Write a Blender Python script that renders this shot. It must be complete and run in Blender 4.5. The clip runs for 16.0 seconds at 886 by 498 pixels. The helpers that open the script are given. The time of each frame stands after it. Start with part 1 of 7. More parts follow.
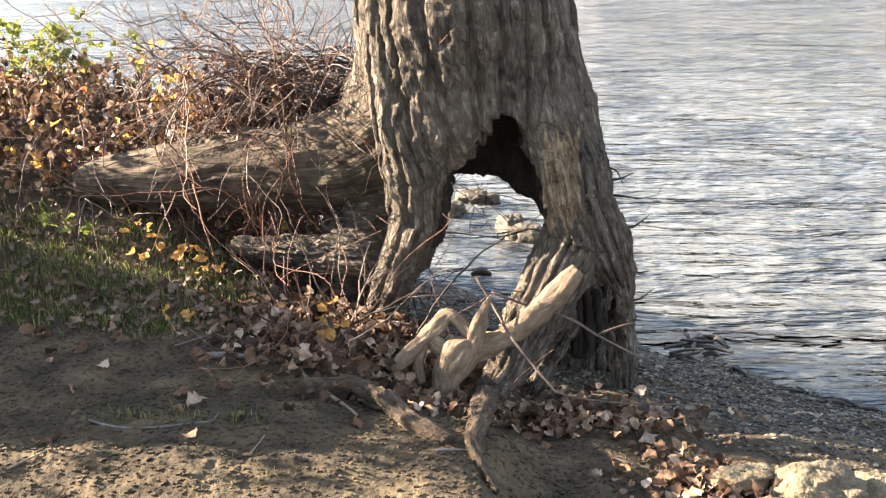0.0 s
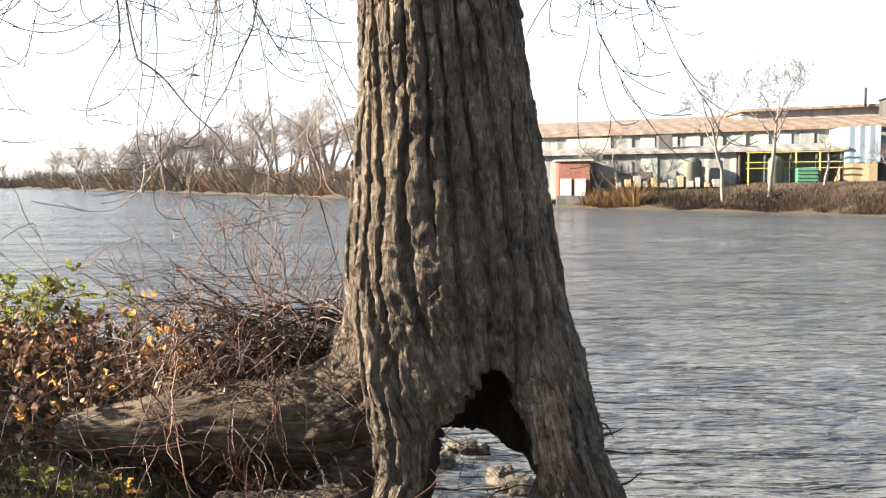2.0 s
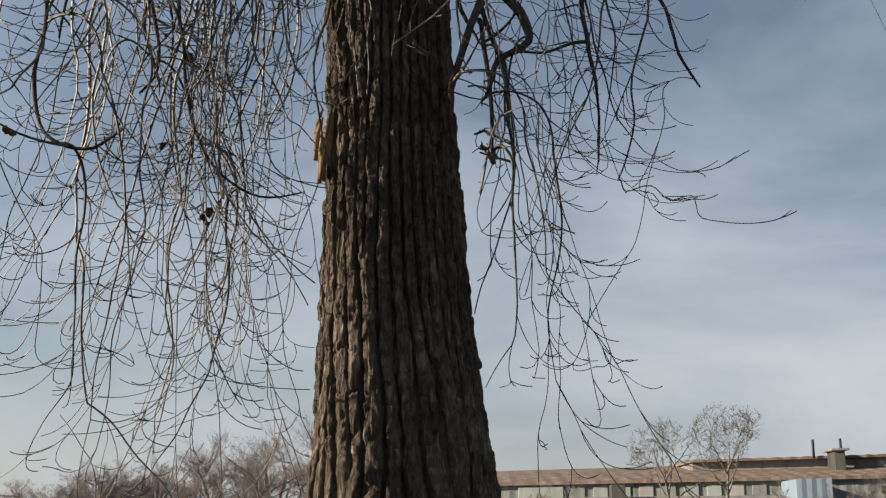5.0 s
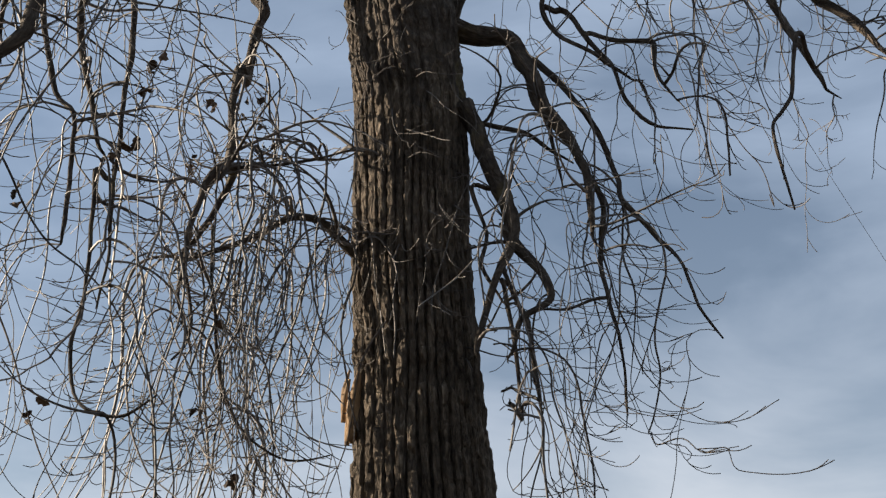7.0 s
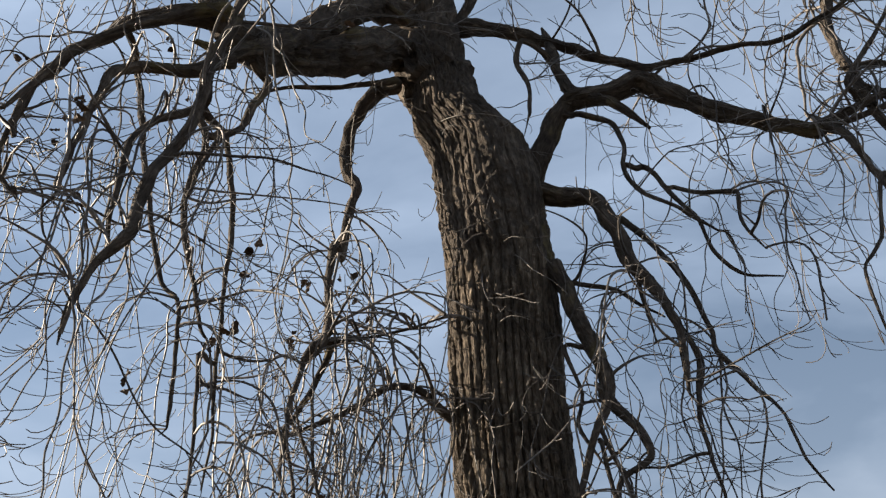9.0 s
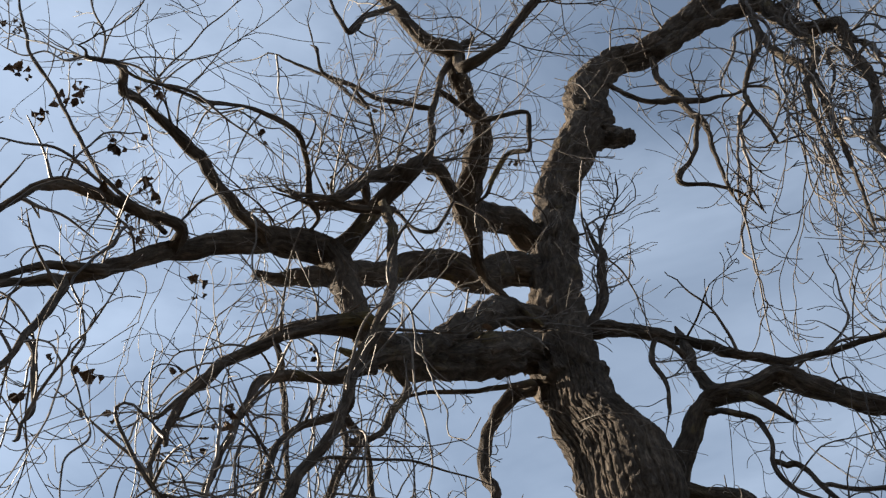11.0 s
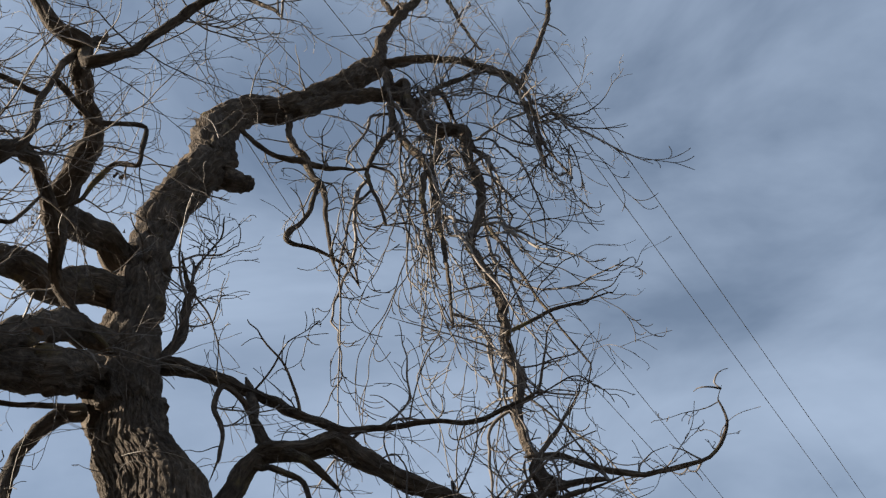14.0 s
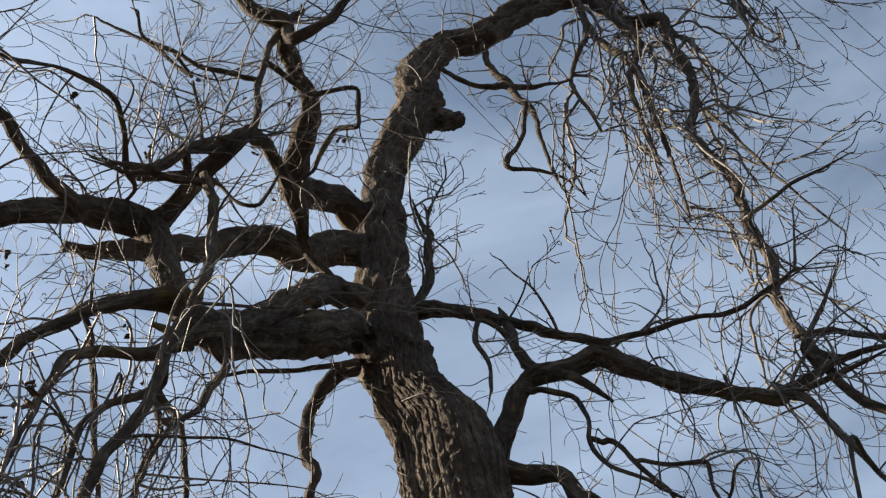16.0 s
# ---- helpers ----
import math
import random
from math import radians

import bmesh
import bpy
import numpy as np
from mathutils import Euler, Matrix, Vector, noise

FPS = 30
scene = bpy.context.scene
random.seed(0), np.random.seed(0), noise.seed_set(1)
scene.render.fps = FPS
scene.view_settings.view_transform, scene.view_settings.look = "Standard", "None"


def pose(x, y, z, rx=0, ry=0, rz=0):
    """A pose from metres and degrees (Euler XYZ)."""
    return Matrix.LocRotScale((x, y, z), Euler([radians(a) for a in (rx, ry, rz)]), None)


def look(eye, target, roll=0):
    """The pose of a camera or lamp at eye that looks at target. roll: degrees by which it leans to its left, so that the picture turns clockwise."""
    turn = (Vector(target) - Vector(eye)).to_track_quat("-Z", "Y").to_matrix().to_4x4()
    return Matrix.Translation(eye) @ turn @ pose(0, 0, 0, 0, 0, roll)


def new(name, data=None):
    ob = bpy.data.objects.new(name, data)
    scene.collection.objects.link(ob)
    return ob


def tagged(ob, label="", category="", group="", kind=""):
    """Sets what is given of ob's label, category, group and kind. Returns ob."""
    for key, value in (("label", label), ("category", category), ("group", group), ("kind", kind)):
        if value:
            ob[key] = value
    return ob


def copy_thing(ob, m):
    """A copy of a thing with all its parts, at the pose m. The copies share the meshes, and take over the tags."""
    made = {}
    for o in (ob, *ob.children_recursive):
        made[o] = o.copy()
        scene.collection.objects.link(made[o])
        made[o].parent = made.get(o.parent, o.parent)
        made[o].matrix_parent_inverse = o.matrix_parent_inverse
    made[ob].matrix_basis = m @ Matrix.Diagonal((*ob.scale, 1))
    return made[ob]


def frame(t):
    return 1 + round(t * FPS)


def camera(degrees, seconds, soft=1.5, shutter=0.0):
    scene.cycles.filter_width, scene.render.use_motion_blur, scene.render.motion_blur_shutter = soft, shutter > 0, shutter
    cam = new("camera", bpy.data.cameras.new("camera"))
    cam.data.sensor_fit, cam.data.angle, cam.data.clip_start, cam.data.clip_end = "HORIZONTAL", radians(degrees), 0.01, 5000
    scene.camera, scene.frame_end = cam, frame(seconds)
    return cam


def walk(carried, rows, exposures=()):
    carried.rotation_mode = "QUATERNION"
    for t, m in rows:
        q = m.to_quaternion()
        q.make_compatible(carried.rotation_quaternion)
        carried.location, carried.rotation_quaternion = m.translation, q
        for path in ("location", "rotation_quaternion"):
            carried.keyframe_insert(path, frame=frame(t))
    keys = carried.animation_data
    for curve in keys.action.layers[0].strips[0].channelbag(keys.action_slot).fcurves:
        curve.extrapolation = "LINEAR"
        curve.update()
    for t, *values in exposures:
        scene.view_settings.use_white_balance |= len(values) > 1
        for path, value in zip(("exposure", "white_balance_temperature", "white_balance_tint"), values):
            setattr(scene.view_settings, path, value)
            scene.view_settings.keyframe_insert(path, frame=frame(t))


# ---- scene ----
# ---------------------------------------------------------------- camera
cam = camera(44.85, 16.0, soft=1.3)
PATH = [
    (0, -0.004, -0.046, 1.501, 1.38, -16.42, -0.37),
    (0.5, 0.001, -0.061, 1.515, 1.47, -14.69, -0.07),
    (1, 0.004, -0.049, 1.521, 1.44, -10.72, -0.54),
    (1.5, 0.004, -0.035, 1.527, 1.16, -6.89, -0.70),
    (2, 0.004, -0.025, 1.540, 0.82, -3.47, -0.13),
    (2.5, -0.000, 0.000, 1.550, 0.00, -0.12, 0.00),
    (3, 0.000, 0.005, 1.563, -0.94, 3.59, 0.50),
    (3.5, -0.003, 0.037, 1.573, -1.62, 6.54, 0.77),
    (4, -0.000, 0.037, 1.581, -1.83, 9.52, 0.72),
    (4.2, -0.000, 0.050, 1.585, -1.77, 10.25, 1.02),
    (6.3, -0.067, 0.048, 1.510, -1.69, 24.45, -0.54),
    (6.5, -0.063, 0.037, 1.530, -1.52, 25.63, -0.36),
    (7, -0.053, 0.025, 1.544, -0.62, 28.65, -0.72),
    (7.5, -0.055, -0.003, 1.563, 0.32, 31.09, -0.82),
    (8, -0.056, -0.064, 1.609, 1.55, 34.23, -1.84),
    (8.2, -0.026, -0.087, 1.617, 2.31, 34.57, -1.47),
    (10.3, 0.055, -0.039, 1.412, 13.95, 46.81, 3.12),
    (10.5, 0.026, -0.062, 1.471, 15.28, 48.97, 4.51),
    (11, -0.004, -0.064, 1.512, 16.91, 52.88, 5.45),
    (11.5, -0.059, -0.065, 1.584, 17.51, 56.14, 7.66),
    (12, -0.074, -0.045, 1.676, 11.68, 59.41, 6.55),
    (12.5, -0.021, -0.027, 1.727, -0.85, 62.22, 1.08),
    (13, 0.057, -0.006, 1.737, -10.88, 63.52, -4.05),
    (13.5, 0.103, -0.009, 1.593, -16.58, 60.58, -7.78),
    (14, 0.094, 0.088, 1.551, -18.51, 55.23, -10.49),
    (14.5, 0.065, 0.067, 1.531, -18.29, 51.78, -11.42),
    (15, 0.050, 0.015, 1.510, -16.65, 49.82, -10.96),
    (15.5, 0.023, -0.011, 1.496, -11.85, 50.04, -10.16),
    (16, 0.005, 0.032, 1.551, 2.02, 52.16, -5.17),
]
EXPO = [(0.0, 3.5), (1.0, 3.35), (1.8, 2.85), (2.5, 2.2), (3.2, 1.5), (4.2, 0.94), (6.3, 1.18), (8.2, 1.5), (10.3, 1.55), (12.0, 1.5), (13.0, 1.47), (14.5, 1.5), (16.0, 1.6)]
walk(cam, [(t, pose(x, y, z, 90 + p, 0, w) @ pose(0, 0, 0, 0, 0, r)) for t, x, y, z, w, p, r in PATH], EXPO)

# ---------------------------------------------------------------- light
SUN_DIR = Vector((-0.89, 0.19, 0.37)).normalized()
world = bpy.data.worlds.new("world")
scene.world = world
world.use_nodes = True
wn, wl = world.node_tree.nodes, world.node_tree.links
wn.clear()
w_out = wn.new("ShaderNodeOutputWorld")
w_bg = wn.new("ShaderNodeBackground")
sky = wn.new("ShaderNodeTexSky")
sky.sky_type = 'NISHITA'
sky.sun_disc = False
sky.sun_elevation = math.asin(SUN_DIR.z)
sky.sun_rotation = math.atan2(SUN_DIR.x, SUN_DIR.y)
sky.air_density, sky.dust_density, sky.ozone_density = 1.2, 0.7, 2.0
w_co = wn.new("ShaderNodeTexCoord")
w_map = wn.new("ShaderNodeMapping")
w_map.inputs["Scale"].default_value = (1.1, 1.6, 3.2)
w_map.inputs["Rotation"].default_value = (0.25, 0.1, 0.5)
w_noise = wn.new("ShaderNodeTexNoise")
w_noise.inputs["Scale"].default_value = 2.1
w_noise.inputs["Detail"].default_value = 6.0
w_noise.inputs["Roughness"].default_value = 0.52
w_noise.inputs["Distortion"].default_value = 0.35
w_ramp = wn.new("ShaderNodeValToRGB")
w_ramp.color_ramp.elements[0].position, w_ramp.color_ramp.elements[0].color = 0.37, (0.22, 0.22, 0.22, 1)
w_ramp.color_ramp.elements[1].position, w_ramp.color_ramp.elements[1].color = 0.68, (0.75, 0.75, 0.75, 1)
w_mix = wn.new("ShaderNodeMix")
w_mix.data_type = 'RGBA'
# clouds are brighter round the sun
w_dot = wn.new("ShaderNodeVectorMath")
w_dot.operation = 'DOT_PRODUCT'
w_dot.inputs[1].default_value = SUN_DIR
w_near = wn.new("ShaderNodeMapRange")
w_near.interpolation_type = 'SMOOTHSTEP'
w_near.inputs["From Min"].default_value, w_near.inputs["From Max"].default_value = 0.45, 0.98
w_near.inputs["To Min"].default_value, w_near.inputs["To Max"].default_value = 1.0, 1.25
w_cloud = wn.new("ShaderNodeMix")
w_cloud.data_type, w_cloud.blend_type = 'RGBA', 'MULTIPLY'
w_cloud.inputs["Factor"].default_value = 1.0
w_cloud.inputs["A"].default_value = (5.2, 6.4, 8.3, 1)
wl.new(w_co.outputs["Generated"], w_dot.inputs[0])
wl.new(w_dot.outputs["Value"], w_near.inputs["Value"])
wl.new(w_near.outputs["Result"], w_cloud.inputs["B"])
wl.new(w_cloud.outputs["Result"], w_mix.inputs["B"])
wl.new(w_co.outputs["Generated"], w_map.inputs["Vector"])
wl.new(w_map.outputs["Vector"], w_noise.inputs["Vector"])
# the cloud veil lies low away from the sun and high towards it
w_side = wn.new("ShaderNodeSeparateXYZ")
w_bias = wn.new("ShaderNodeMath")
w_bias.operation = 'MULTIPLY_ADD'
wl.new(w_co.outputs["Generated"], w_side.inputs["Vector"])
w_tilt = wn.new("ShaderNodeMath")
w_tilt.operation = 'MULTIPLY_ADD'
w_tilt.inputs[1].default_value, w_tilt.inputs[2].default_value = -0.7, 0.42
wl.new(w_side.outputs["Z"], w_tilt.inputs[0])
wl.new(w_side.outputs["X"], w_bias.inputs[0])
wl.new(w_tilt.outputs[0], w_bias.inputs[1])
wl.new(w_noise.outputs["Fac"], w_bias.inputs[2])
wl.new(w_bias.outputs[0], w_ramp.inputs["Fac"])
wl.new(w_ramp.outputs["Color"], w_mix.inputs["Factor"])
wl.new(sky.outputs["Color"], w_mix.inputs["A"])
# pale haze low over the horizon, thickest away from the sun
w_sep = wn.new("ShaderNodeSeparateXYZ")
w_low = wn.new("ShaderNodeMapRange")
w_low.interpolation_type = 'SMOOTHSTEP'
w_low.inputs["From Min"].default_value, w_low.inputs["From Max"].default_value = 0.0, 0.58
w_low.inputs["To Min"].default_value, w_low.inputs["To Max"].default_value = 0.85, 0.0
w_haze = wn.new("ShaderNodeMix")
w_haze.data_type = 'RGBA'
w_haze.inputs["B"].default_value = (9.3, 9.5, 9.7, 1)
wl.new(w_co.outputs["Generated"], w_sep.inputs["Vector"])
wl.new(w_sep.outputs["Z"], w_low.inputs["Value"])
w_bank = wn.new("ShaderNodeMapRange")
w_bank.inputs["From Min"].default_value, w_bank.inputs["From Max"].default_value = -0.5, 0.2
w_bank.inputs["To Min"].default_value, w_bank.inputs["To Max"].default_value = 0.5, 1.0
w_much = wn.new("ShaderNodeMath")
w_much.operation = 'MULTIPLY'
wl.new(w_sep.outputs["X"], w_bank.inputs["Value"])
wl.new(w_low.outputs["Result"], w_much.inputs[0])
wl.new(w_bank.outputs["Result"], w_much.inputs[1])
w_gaps = wn.new("ShaderNodeMapRange")
w_gaps.inputs["From Min"].default_value, w_gaps.inputs["From Max"].default_value = 0.36, 0.62
w_gaps.inputs["To Min"].default_value, w_gaps.inputs["To Max"].default_value = 0.35, 1.1
w_veil = wn.new("ShaderNodeMath")
w_veil.operation, w_veil.use_clamp = 'MULTIPLY', True
wl.new(w_noise.outputs["Fac"], w_gaps.inputs["Value"])
wl.new(w_much.outputs[0], w_veil.inputs[0])
wl.new(w_gaps.outputs["Result"], w_veil.inputs[1])
wl.new(w_veil.outputs[0], w_haze.inputs["Factor"])
wl.new(w_mix.outputs["Result"], w_haze.inputs["A"])
wl.new(w_haze.outputs["Result"], w_bg.inputs["Color"])
w_bg.inputs["Strength"].default_value = 0.036
wl.new(w_bg.outputs["Background"], w_out.inputs["Surface"])

sun = new("sun", bpy.data.lights.new("sun", 'SUN'))
sun.data.energy, sun.data.angle, sun.data.color = 5.0, radians(0.6), (1.0, 0.845, 0.66)
sun.matrix_world = look(SUN_DIR * 30, (0, 0, 0))


# ---------------------------------------------------------------- materials
def material(name, stops, scale=8.0, rough=0.9, bump=0.3, stretch=(1, 1, 1), detail=6.0, metal=0.0, island=0.0, piece=0.0, fine=6.0, spec=0.3, dist=0.012):
    """Noise-driven material: stops are (position, colour); two scales of variation, a fine bump, and a tint by island or by object."""
    m = bpy.data.materials.new(name)
    m.use_nodes = True
    n, l = m.node_tree.nodes, m.node_tree.links
    b = n["Principled BSDF"]
    co = n.new("ShaderNodeTexCoord")
    mp = n.new("ShaderNodeMapping")
    mp.inputs["Scale"].default_value = stretch
    l.new(co.outputs["Object"], mp.inputs["Vector"])
    a = n.new("ShaderNodeTexNoise")
    a.inputs["Scale"].default_value, a.inputs["Detail"].default_value, a.inputs["Roughness"].default_value = scale, detail, 0.62
    l.new(mp.outputs["Vector"], a.inputs["Vector"])
    c = n.new("ShaderNodeTexNoise")
    c.inputs["Scale"].default_value, c.inputs["Detail"].default_value = scale * fine, 4.0
    l.new(mp.outputs["Vector"], c.inputs["Vector"])
    fac = n.new("ShaderNodeMath")
    fac.operation = 'MULTIPLY_ADD'
    fac.inputs[1].default_value = 0.45
    l.new(c.outputs["Fac"], fac.inputs[0])
    sub = n.new("ShaderNodeMath")
    sub.operation = 'MULTIPLY_ADD'
    sub.inputs[1].default_value, sub.inputs[2].default_value = 1.3, -0.37
    l.new(a.outputs["Fac"], sub.inputs[0])
    l.new(sub.outputs[0], fac.inputs[2])
    last = fac.outputs[0]
    if island or piece:
        src = n.new("ShaderNodeNewGeometry") if island else n.new("ShaderNodeObjectInfo")
        add = n.new("ShaderNodeMath")
        add.operation = 'MULTIPLY_ADD'
        add.inputs[1].default_value = island or piece
        l.new(src.outputs["Random Per Island" if island else "Random"], add.inputs[0])
        off = n.new("ShaderNodeMath")
        off.operation = 'SUBTRACT'
        off.inputs[1].default_value = 0.5 * (island or piece)
        l.new(last, off.inputs[0])
        l.new(off.outputs[0], add.inputs[2])
        last = add.outputs[0]
    r = n.new("ShaderNodeValToRGB")
    els = r.color_ramp.elements
    while len(els) < len(stops):
        els.new(0.5)
    for e, (p, col) in zip(els, stops):
        e.position, e.color = p, (*col, 1)
    l.new(last, r.inputs["Fac"])
    l.new(r.outputs["Color"], b.inputs["Base Color"])
    b.inputs["Roughness"].default_value = rough
    b.inputs["Metallic"].default_value = metal
    b.inputs["Specular IOR Level"].default_value = spec
    if bump:
        bp = n.new("ShaderNodeBump")
        bp.inputs["Strength"].default_value, bp.inputs["Distance"].default_value = bump, dist
        l.new(fac.outputs[0], bp.inputs["Height"])
        l.new(bp.outputs["Normal"], b.inputs["Normal"])
    return m


def leafy(m, amount=0.35):
    """Thin leaves let some light through."""
    n, l = m.node_tree.nodes, m.node_tree.links
    b = n["Principled BSDF"]
    col = b.inputs["Base Color"].links[0].from_socket
    t = n.new("ShaderNodeBsdfTranslucent")
    l.new(col, t.inputs["Color"])
    mx = n.new("ShaderNodeMixShader")
    mx.inputs[0].default_value = amount
    l.new(b.outputs[0], mx.inputs[1])
    l.new(t.outputs[0], mx.inputs[2])
    l.new(mx.outputs[0], n["Material Output"].inputs["Surface"])
    return m


def furrowed(name, dark, mid, pale, along, scale, depth, lichen=0.0):
    """Bark: sharp ridges drawn out along one axis, with finer fibres and pale flakes."""
    m = bpy.data.materials.new(name)
    m.use_nodes = True
    n, l = m.node_tree.nodes, m.node_tree.links
    b = n["Principled BSDF"]
    b.inputs["Roughness"].default_value, b.inputs["Specular IOR Level"].default_value = 0.95, 0.2
    co = n.new("ShaderNodeAttribute")
    co.attribute_name = "grain"

    def field(stretch, sc, detail, rough=0.6, dist=0.0):
        mp = n.new("ShaderNodeMapping")
        mp.inputs["Scale"].default_value = stretch
        t = n.new("ShaderNodeTexNoise")
        t.inputs["Scale"].default_value, t.inputs["Detail"].default_value, t.inputs["Roughness"].default_value, t.inputs["Distortion"].default_value = sc, detail, rough, dist
        l.new(co.outputs["Vector"], mp.inputs["Vector"])
        l.new(mp.outputs["Vector"], t.inputs["Vector"])
        return t.outputs["Fac"]

    def calc(op, x, y, z=None):
        q = n.new("ShaderNodeMath")
        q.operation = op
        for k, v in enumerate((x, y, z)):
            if v is None:
                continue
            if isinstance(v, float):
                q.inputs[k].default_value = v
            else:
                l.new(v, q.inputs[k])
        return q.outputs[0]

    ridge = calc('MULTIPLY', calc('ABSOLUTE', calc('SUBTRACT', field(along, scale, 5.0, 0.6, 0.4), 0.5), None), 5.0)
    fibre = field(along, scale * 3.2, 4.0, 0.7)
    blot = field((1, 1, 1), 3.0, 5.0, 0.6)
    flake = field((1, 1, 0.7), 30.0, 3.0)
    height = calc('ADD', calc('MINIMUM', ridge, 1.0), calc('MULTIPLY', fibre, 1.0))
    tone = calc('ADD', calc('MULTIPLY_ADD', height, 0.24, calc('MULTIPLY', blot, 0.55)), calc('MULTIPLY_ADD', flake, 0.38, -0.29))
    r = n.new("ShaderNodeValToRGB")
    els = r.color_ramp.elements
    els.new(0.5)
    for e, (p, c) in zip(els, ((0.18, dark), (0.42, mid), (0.75, pale))):
        e.position, e.color = p, (*c, 1)
    l.new(tone, r.inputs["Fac"])
    coat = n.new("ShaderNodeMix")
    coat.data_type = 'RGBA'
    coat.inputs["B"].default_value = (0.24, 0.2, 0.07, 1)
    spread = n.new("ShaderNodeMapRange")
    spread.inputs["From Min"].default_value, spread.inputs["From Max"].default_value, spread.inputs["To Max"].default_value = 0.58, 0.7, lichen
    l.new(field((1, 1, 0.8), 2.2, 6.0, 0.65), spread.inputs["Value"])
    l.new(spread.outputs["Result"], coat.inputs["Factor"])
    l.new(r.outputs["Color"], coat.inputs["A"])
    l.new(coat.outputs["Result"], b.inputs["Base Color"])
    bp = n.new("ShaderNodeBump")
    bp.inputs["Strength"].default_value, bp.inputs["Distance"].default_value = 1.0, depth
    l.new(calc('ADD', height, calc('MULTIPLY', flake, 0.8)), bp.inputs["Height"])
    l.new(bp.outputs["Normal"], b.inputs["Normal"])
    return m


BARK = furrowed("bark", (0.026, 0.021, 0.017), (0.135, 0.109, 0.083), (0.43, 0.355, 0.27), (1, 1, 0.2), 30.0, 0.02)
ROOT_BARK = furrowed("root_bark", (0.025, 0.019, 0.014), (0.085, 0.065, 0.046), (0.19, 0.15, 0.105), (1, 1, 0.07), 26.0, 0.006)
LIMB_BARK = furrowed("limb_bark", (0.03, 0.025, 0.021), (0.092, 0.076, 0.062), (0.25, 0.21, 0.168), (1, 1, 0.2), 24.0, 0.02, 0.45)
DEAD_WOOD = furrowed("dead_wood", (0.09, 0.062, 0.042), (0.19, 0.136, 0.09), (0.33, 0.25, 0.168), (1, 1, 0.3), 30.0, 0.006)
STRIPPED = furrowed("stripped_wood", (0.06, 0.042, 0.027), (0.27, 0.195, 0.12), (0.5, 0.39, 0.26), (1, 1, 0.14), 40.0, 0.015)
OLD_ROOT = furrowed("old_root", (0.026, 0.018, 0.012), (0.085, 0.061, 0.04), (0.2, 0.15, 0.1), (1, 1, 0.25), 34.0, 0.01)
TWIG = material("twig_bark", [(0.15, (0.035, 0.03, 0.026)), (0.5, (0.085, 0.073, 0.064)), (0.95, (0.23, 0.208, 0.187))], 20, 0.6, 0.0, island=0.5)
PALE_WOOD = material("pale_wood", [(0.2, (0.07, 0.05, 0.033)), (0.5, (0.17, 0.125, 0.085)), (0.85, (0.3, 0.235, 0.165))], 10, 0.85, 0.6, (1, 1, 0.35))
# Rotten wood, near-black: the shade inside the hollows is put into its colour.
SHADED_ROT = material("shaded_heartwood", [(0.2, (0.008, 0.006, 0.005)), (0.6, (0.022, 0.016, 0.012)), (0.95, (0.06, 0.043, 0.03))], 14, 0.95, 0.9, (1, 1, 0.4))
CHIP_WOOD = material('chip_wood', [(0.2, (0.16, 0.1, 0.055)), (0.5, (0.27, 0.18, 0.1)), (0.85, (0.4, 0.29, 0.175))], 12, 0.85, 0.6, (1, 1, 0.3))
DIRT = material("dirt", [(0.15, (0.014, 0.011, 0.006)), (0.45, (0.042, 0.029, 0.016)), (0.65, (0.07, 0.05, 0.027)), (0.9, (0.13, 0.097, 0.056))], 5, 1.0, 1.0, fine=13, dist=0.016)
LITTER = leafy(material("dead_leaf", [(0.1, (0.035, 0.02, 0.012)), (0.45, (0.11, 0.06, 0.034)), (0.75, (0.2, 0.122, 0.075)), (1.0, (0.42, 0.32, 0.24))], 9, 0.8, 0.3, island=0.9), 0.2)
WITHERED = material("withered_leaf", [(0.1, (0.025, 0.018, 0.013)), (0.5, (0.07, 0.048, 0.034)), (0.95, (0.16, 0.11, 0.075))], 9, 0.85, 0.3, piece=0.6)
ORANGE = leafy(material("autumn_leaf", [(0.1, (0.26, 0.08, 0.035)), (0.45, (0.4, 0.19, 0.06)), (0.8, (0.5, 0.34, 0.09))], 9, 0.7, 0.2, island=0.9), 0.45)
GREEN = leafy(material("green_leaf", [(0.1, (0.05, 0.07, 0.02)), (0.5, (0.12, 0.14, 0.035)), (0.9, (0.26, 0.25, 0.06))], 9, 0.6, 0.2, island=0.9), 0.4)
GRASS = leafy(material("grass_blade", [(0.1, (0.04, 0.055, 0.014)), (0.5, (0.085, 0.105, 0.026)), (0.95, (0.24, 0.2, 0.085))], 9, 0.7, 0.0, island=0.9), 0.3)
BRAMBLE = material("bramble_stem", [(0.15, (0.03, 0.02, 0.016)), (0.5, (0.07, 0.045, 0.036)), (0.95, (0.18, 0.135, 0.108))], 14, 0.7, 0.0, island=0.9)
CANE = material("cane_stem", [(0.15, (0.045, 0.02, 0.014)), (0.5, (0.085, 0.038, 0.026)), (0.95, (0.16, 0.088, 0.058))], 14, 0.7, 0.0, island=0.9)
STONE = material("stone", [(0.2, (0.12, 0.11, 0.09)), (0.5, (0.27, 0.24, 0.2)), (0.85, (0.42, 0.38, 0.31))], 9, 0.9, 0.8)
TAN_STONE = material('tan_stone', [(0.2, (0.06, 0.046, 0.03)), (0.5, (0.125, 0.098, 0.062)), (0.85, (0.2, 0.165, 0.11))], 14, 0.95, 1.0, dist=0.02)
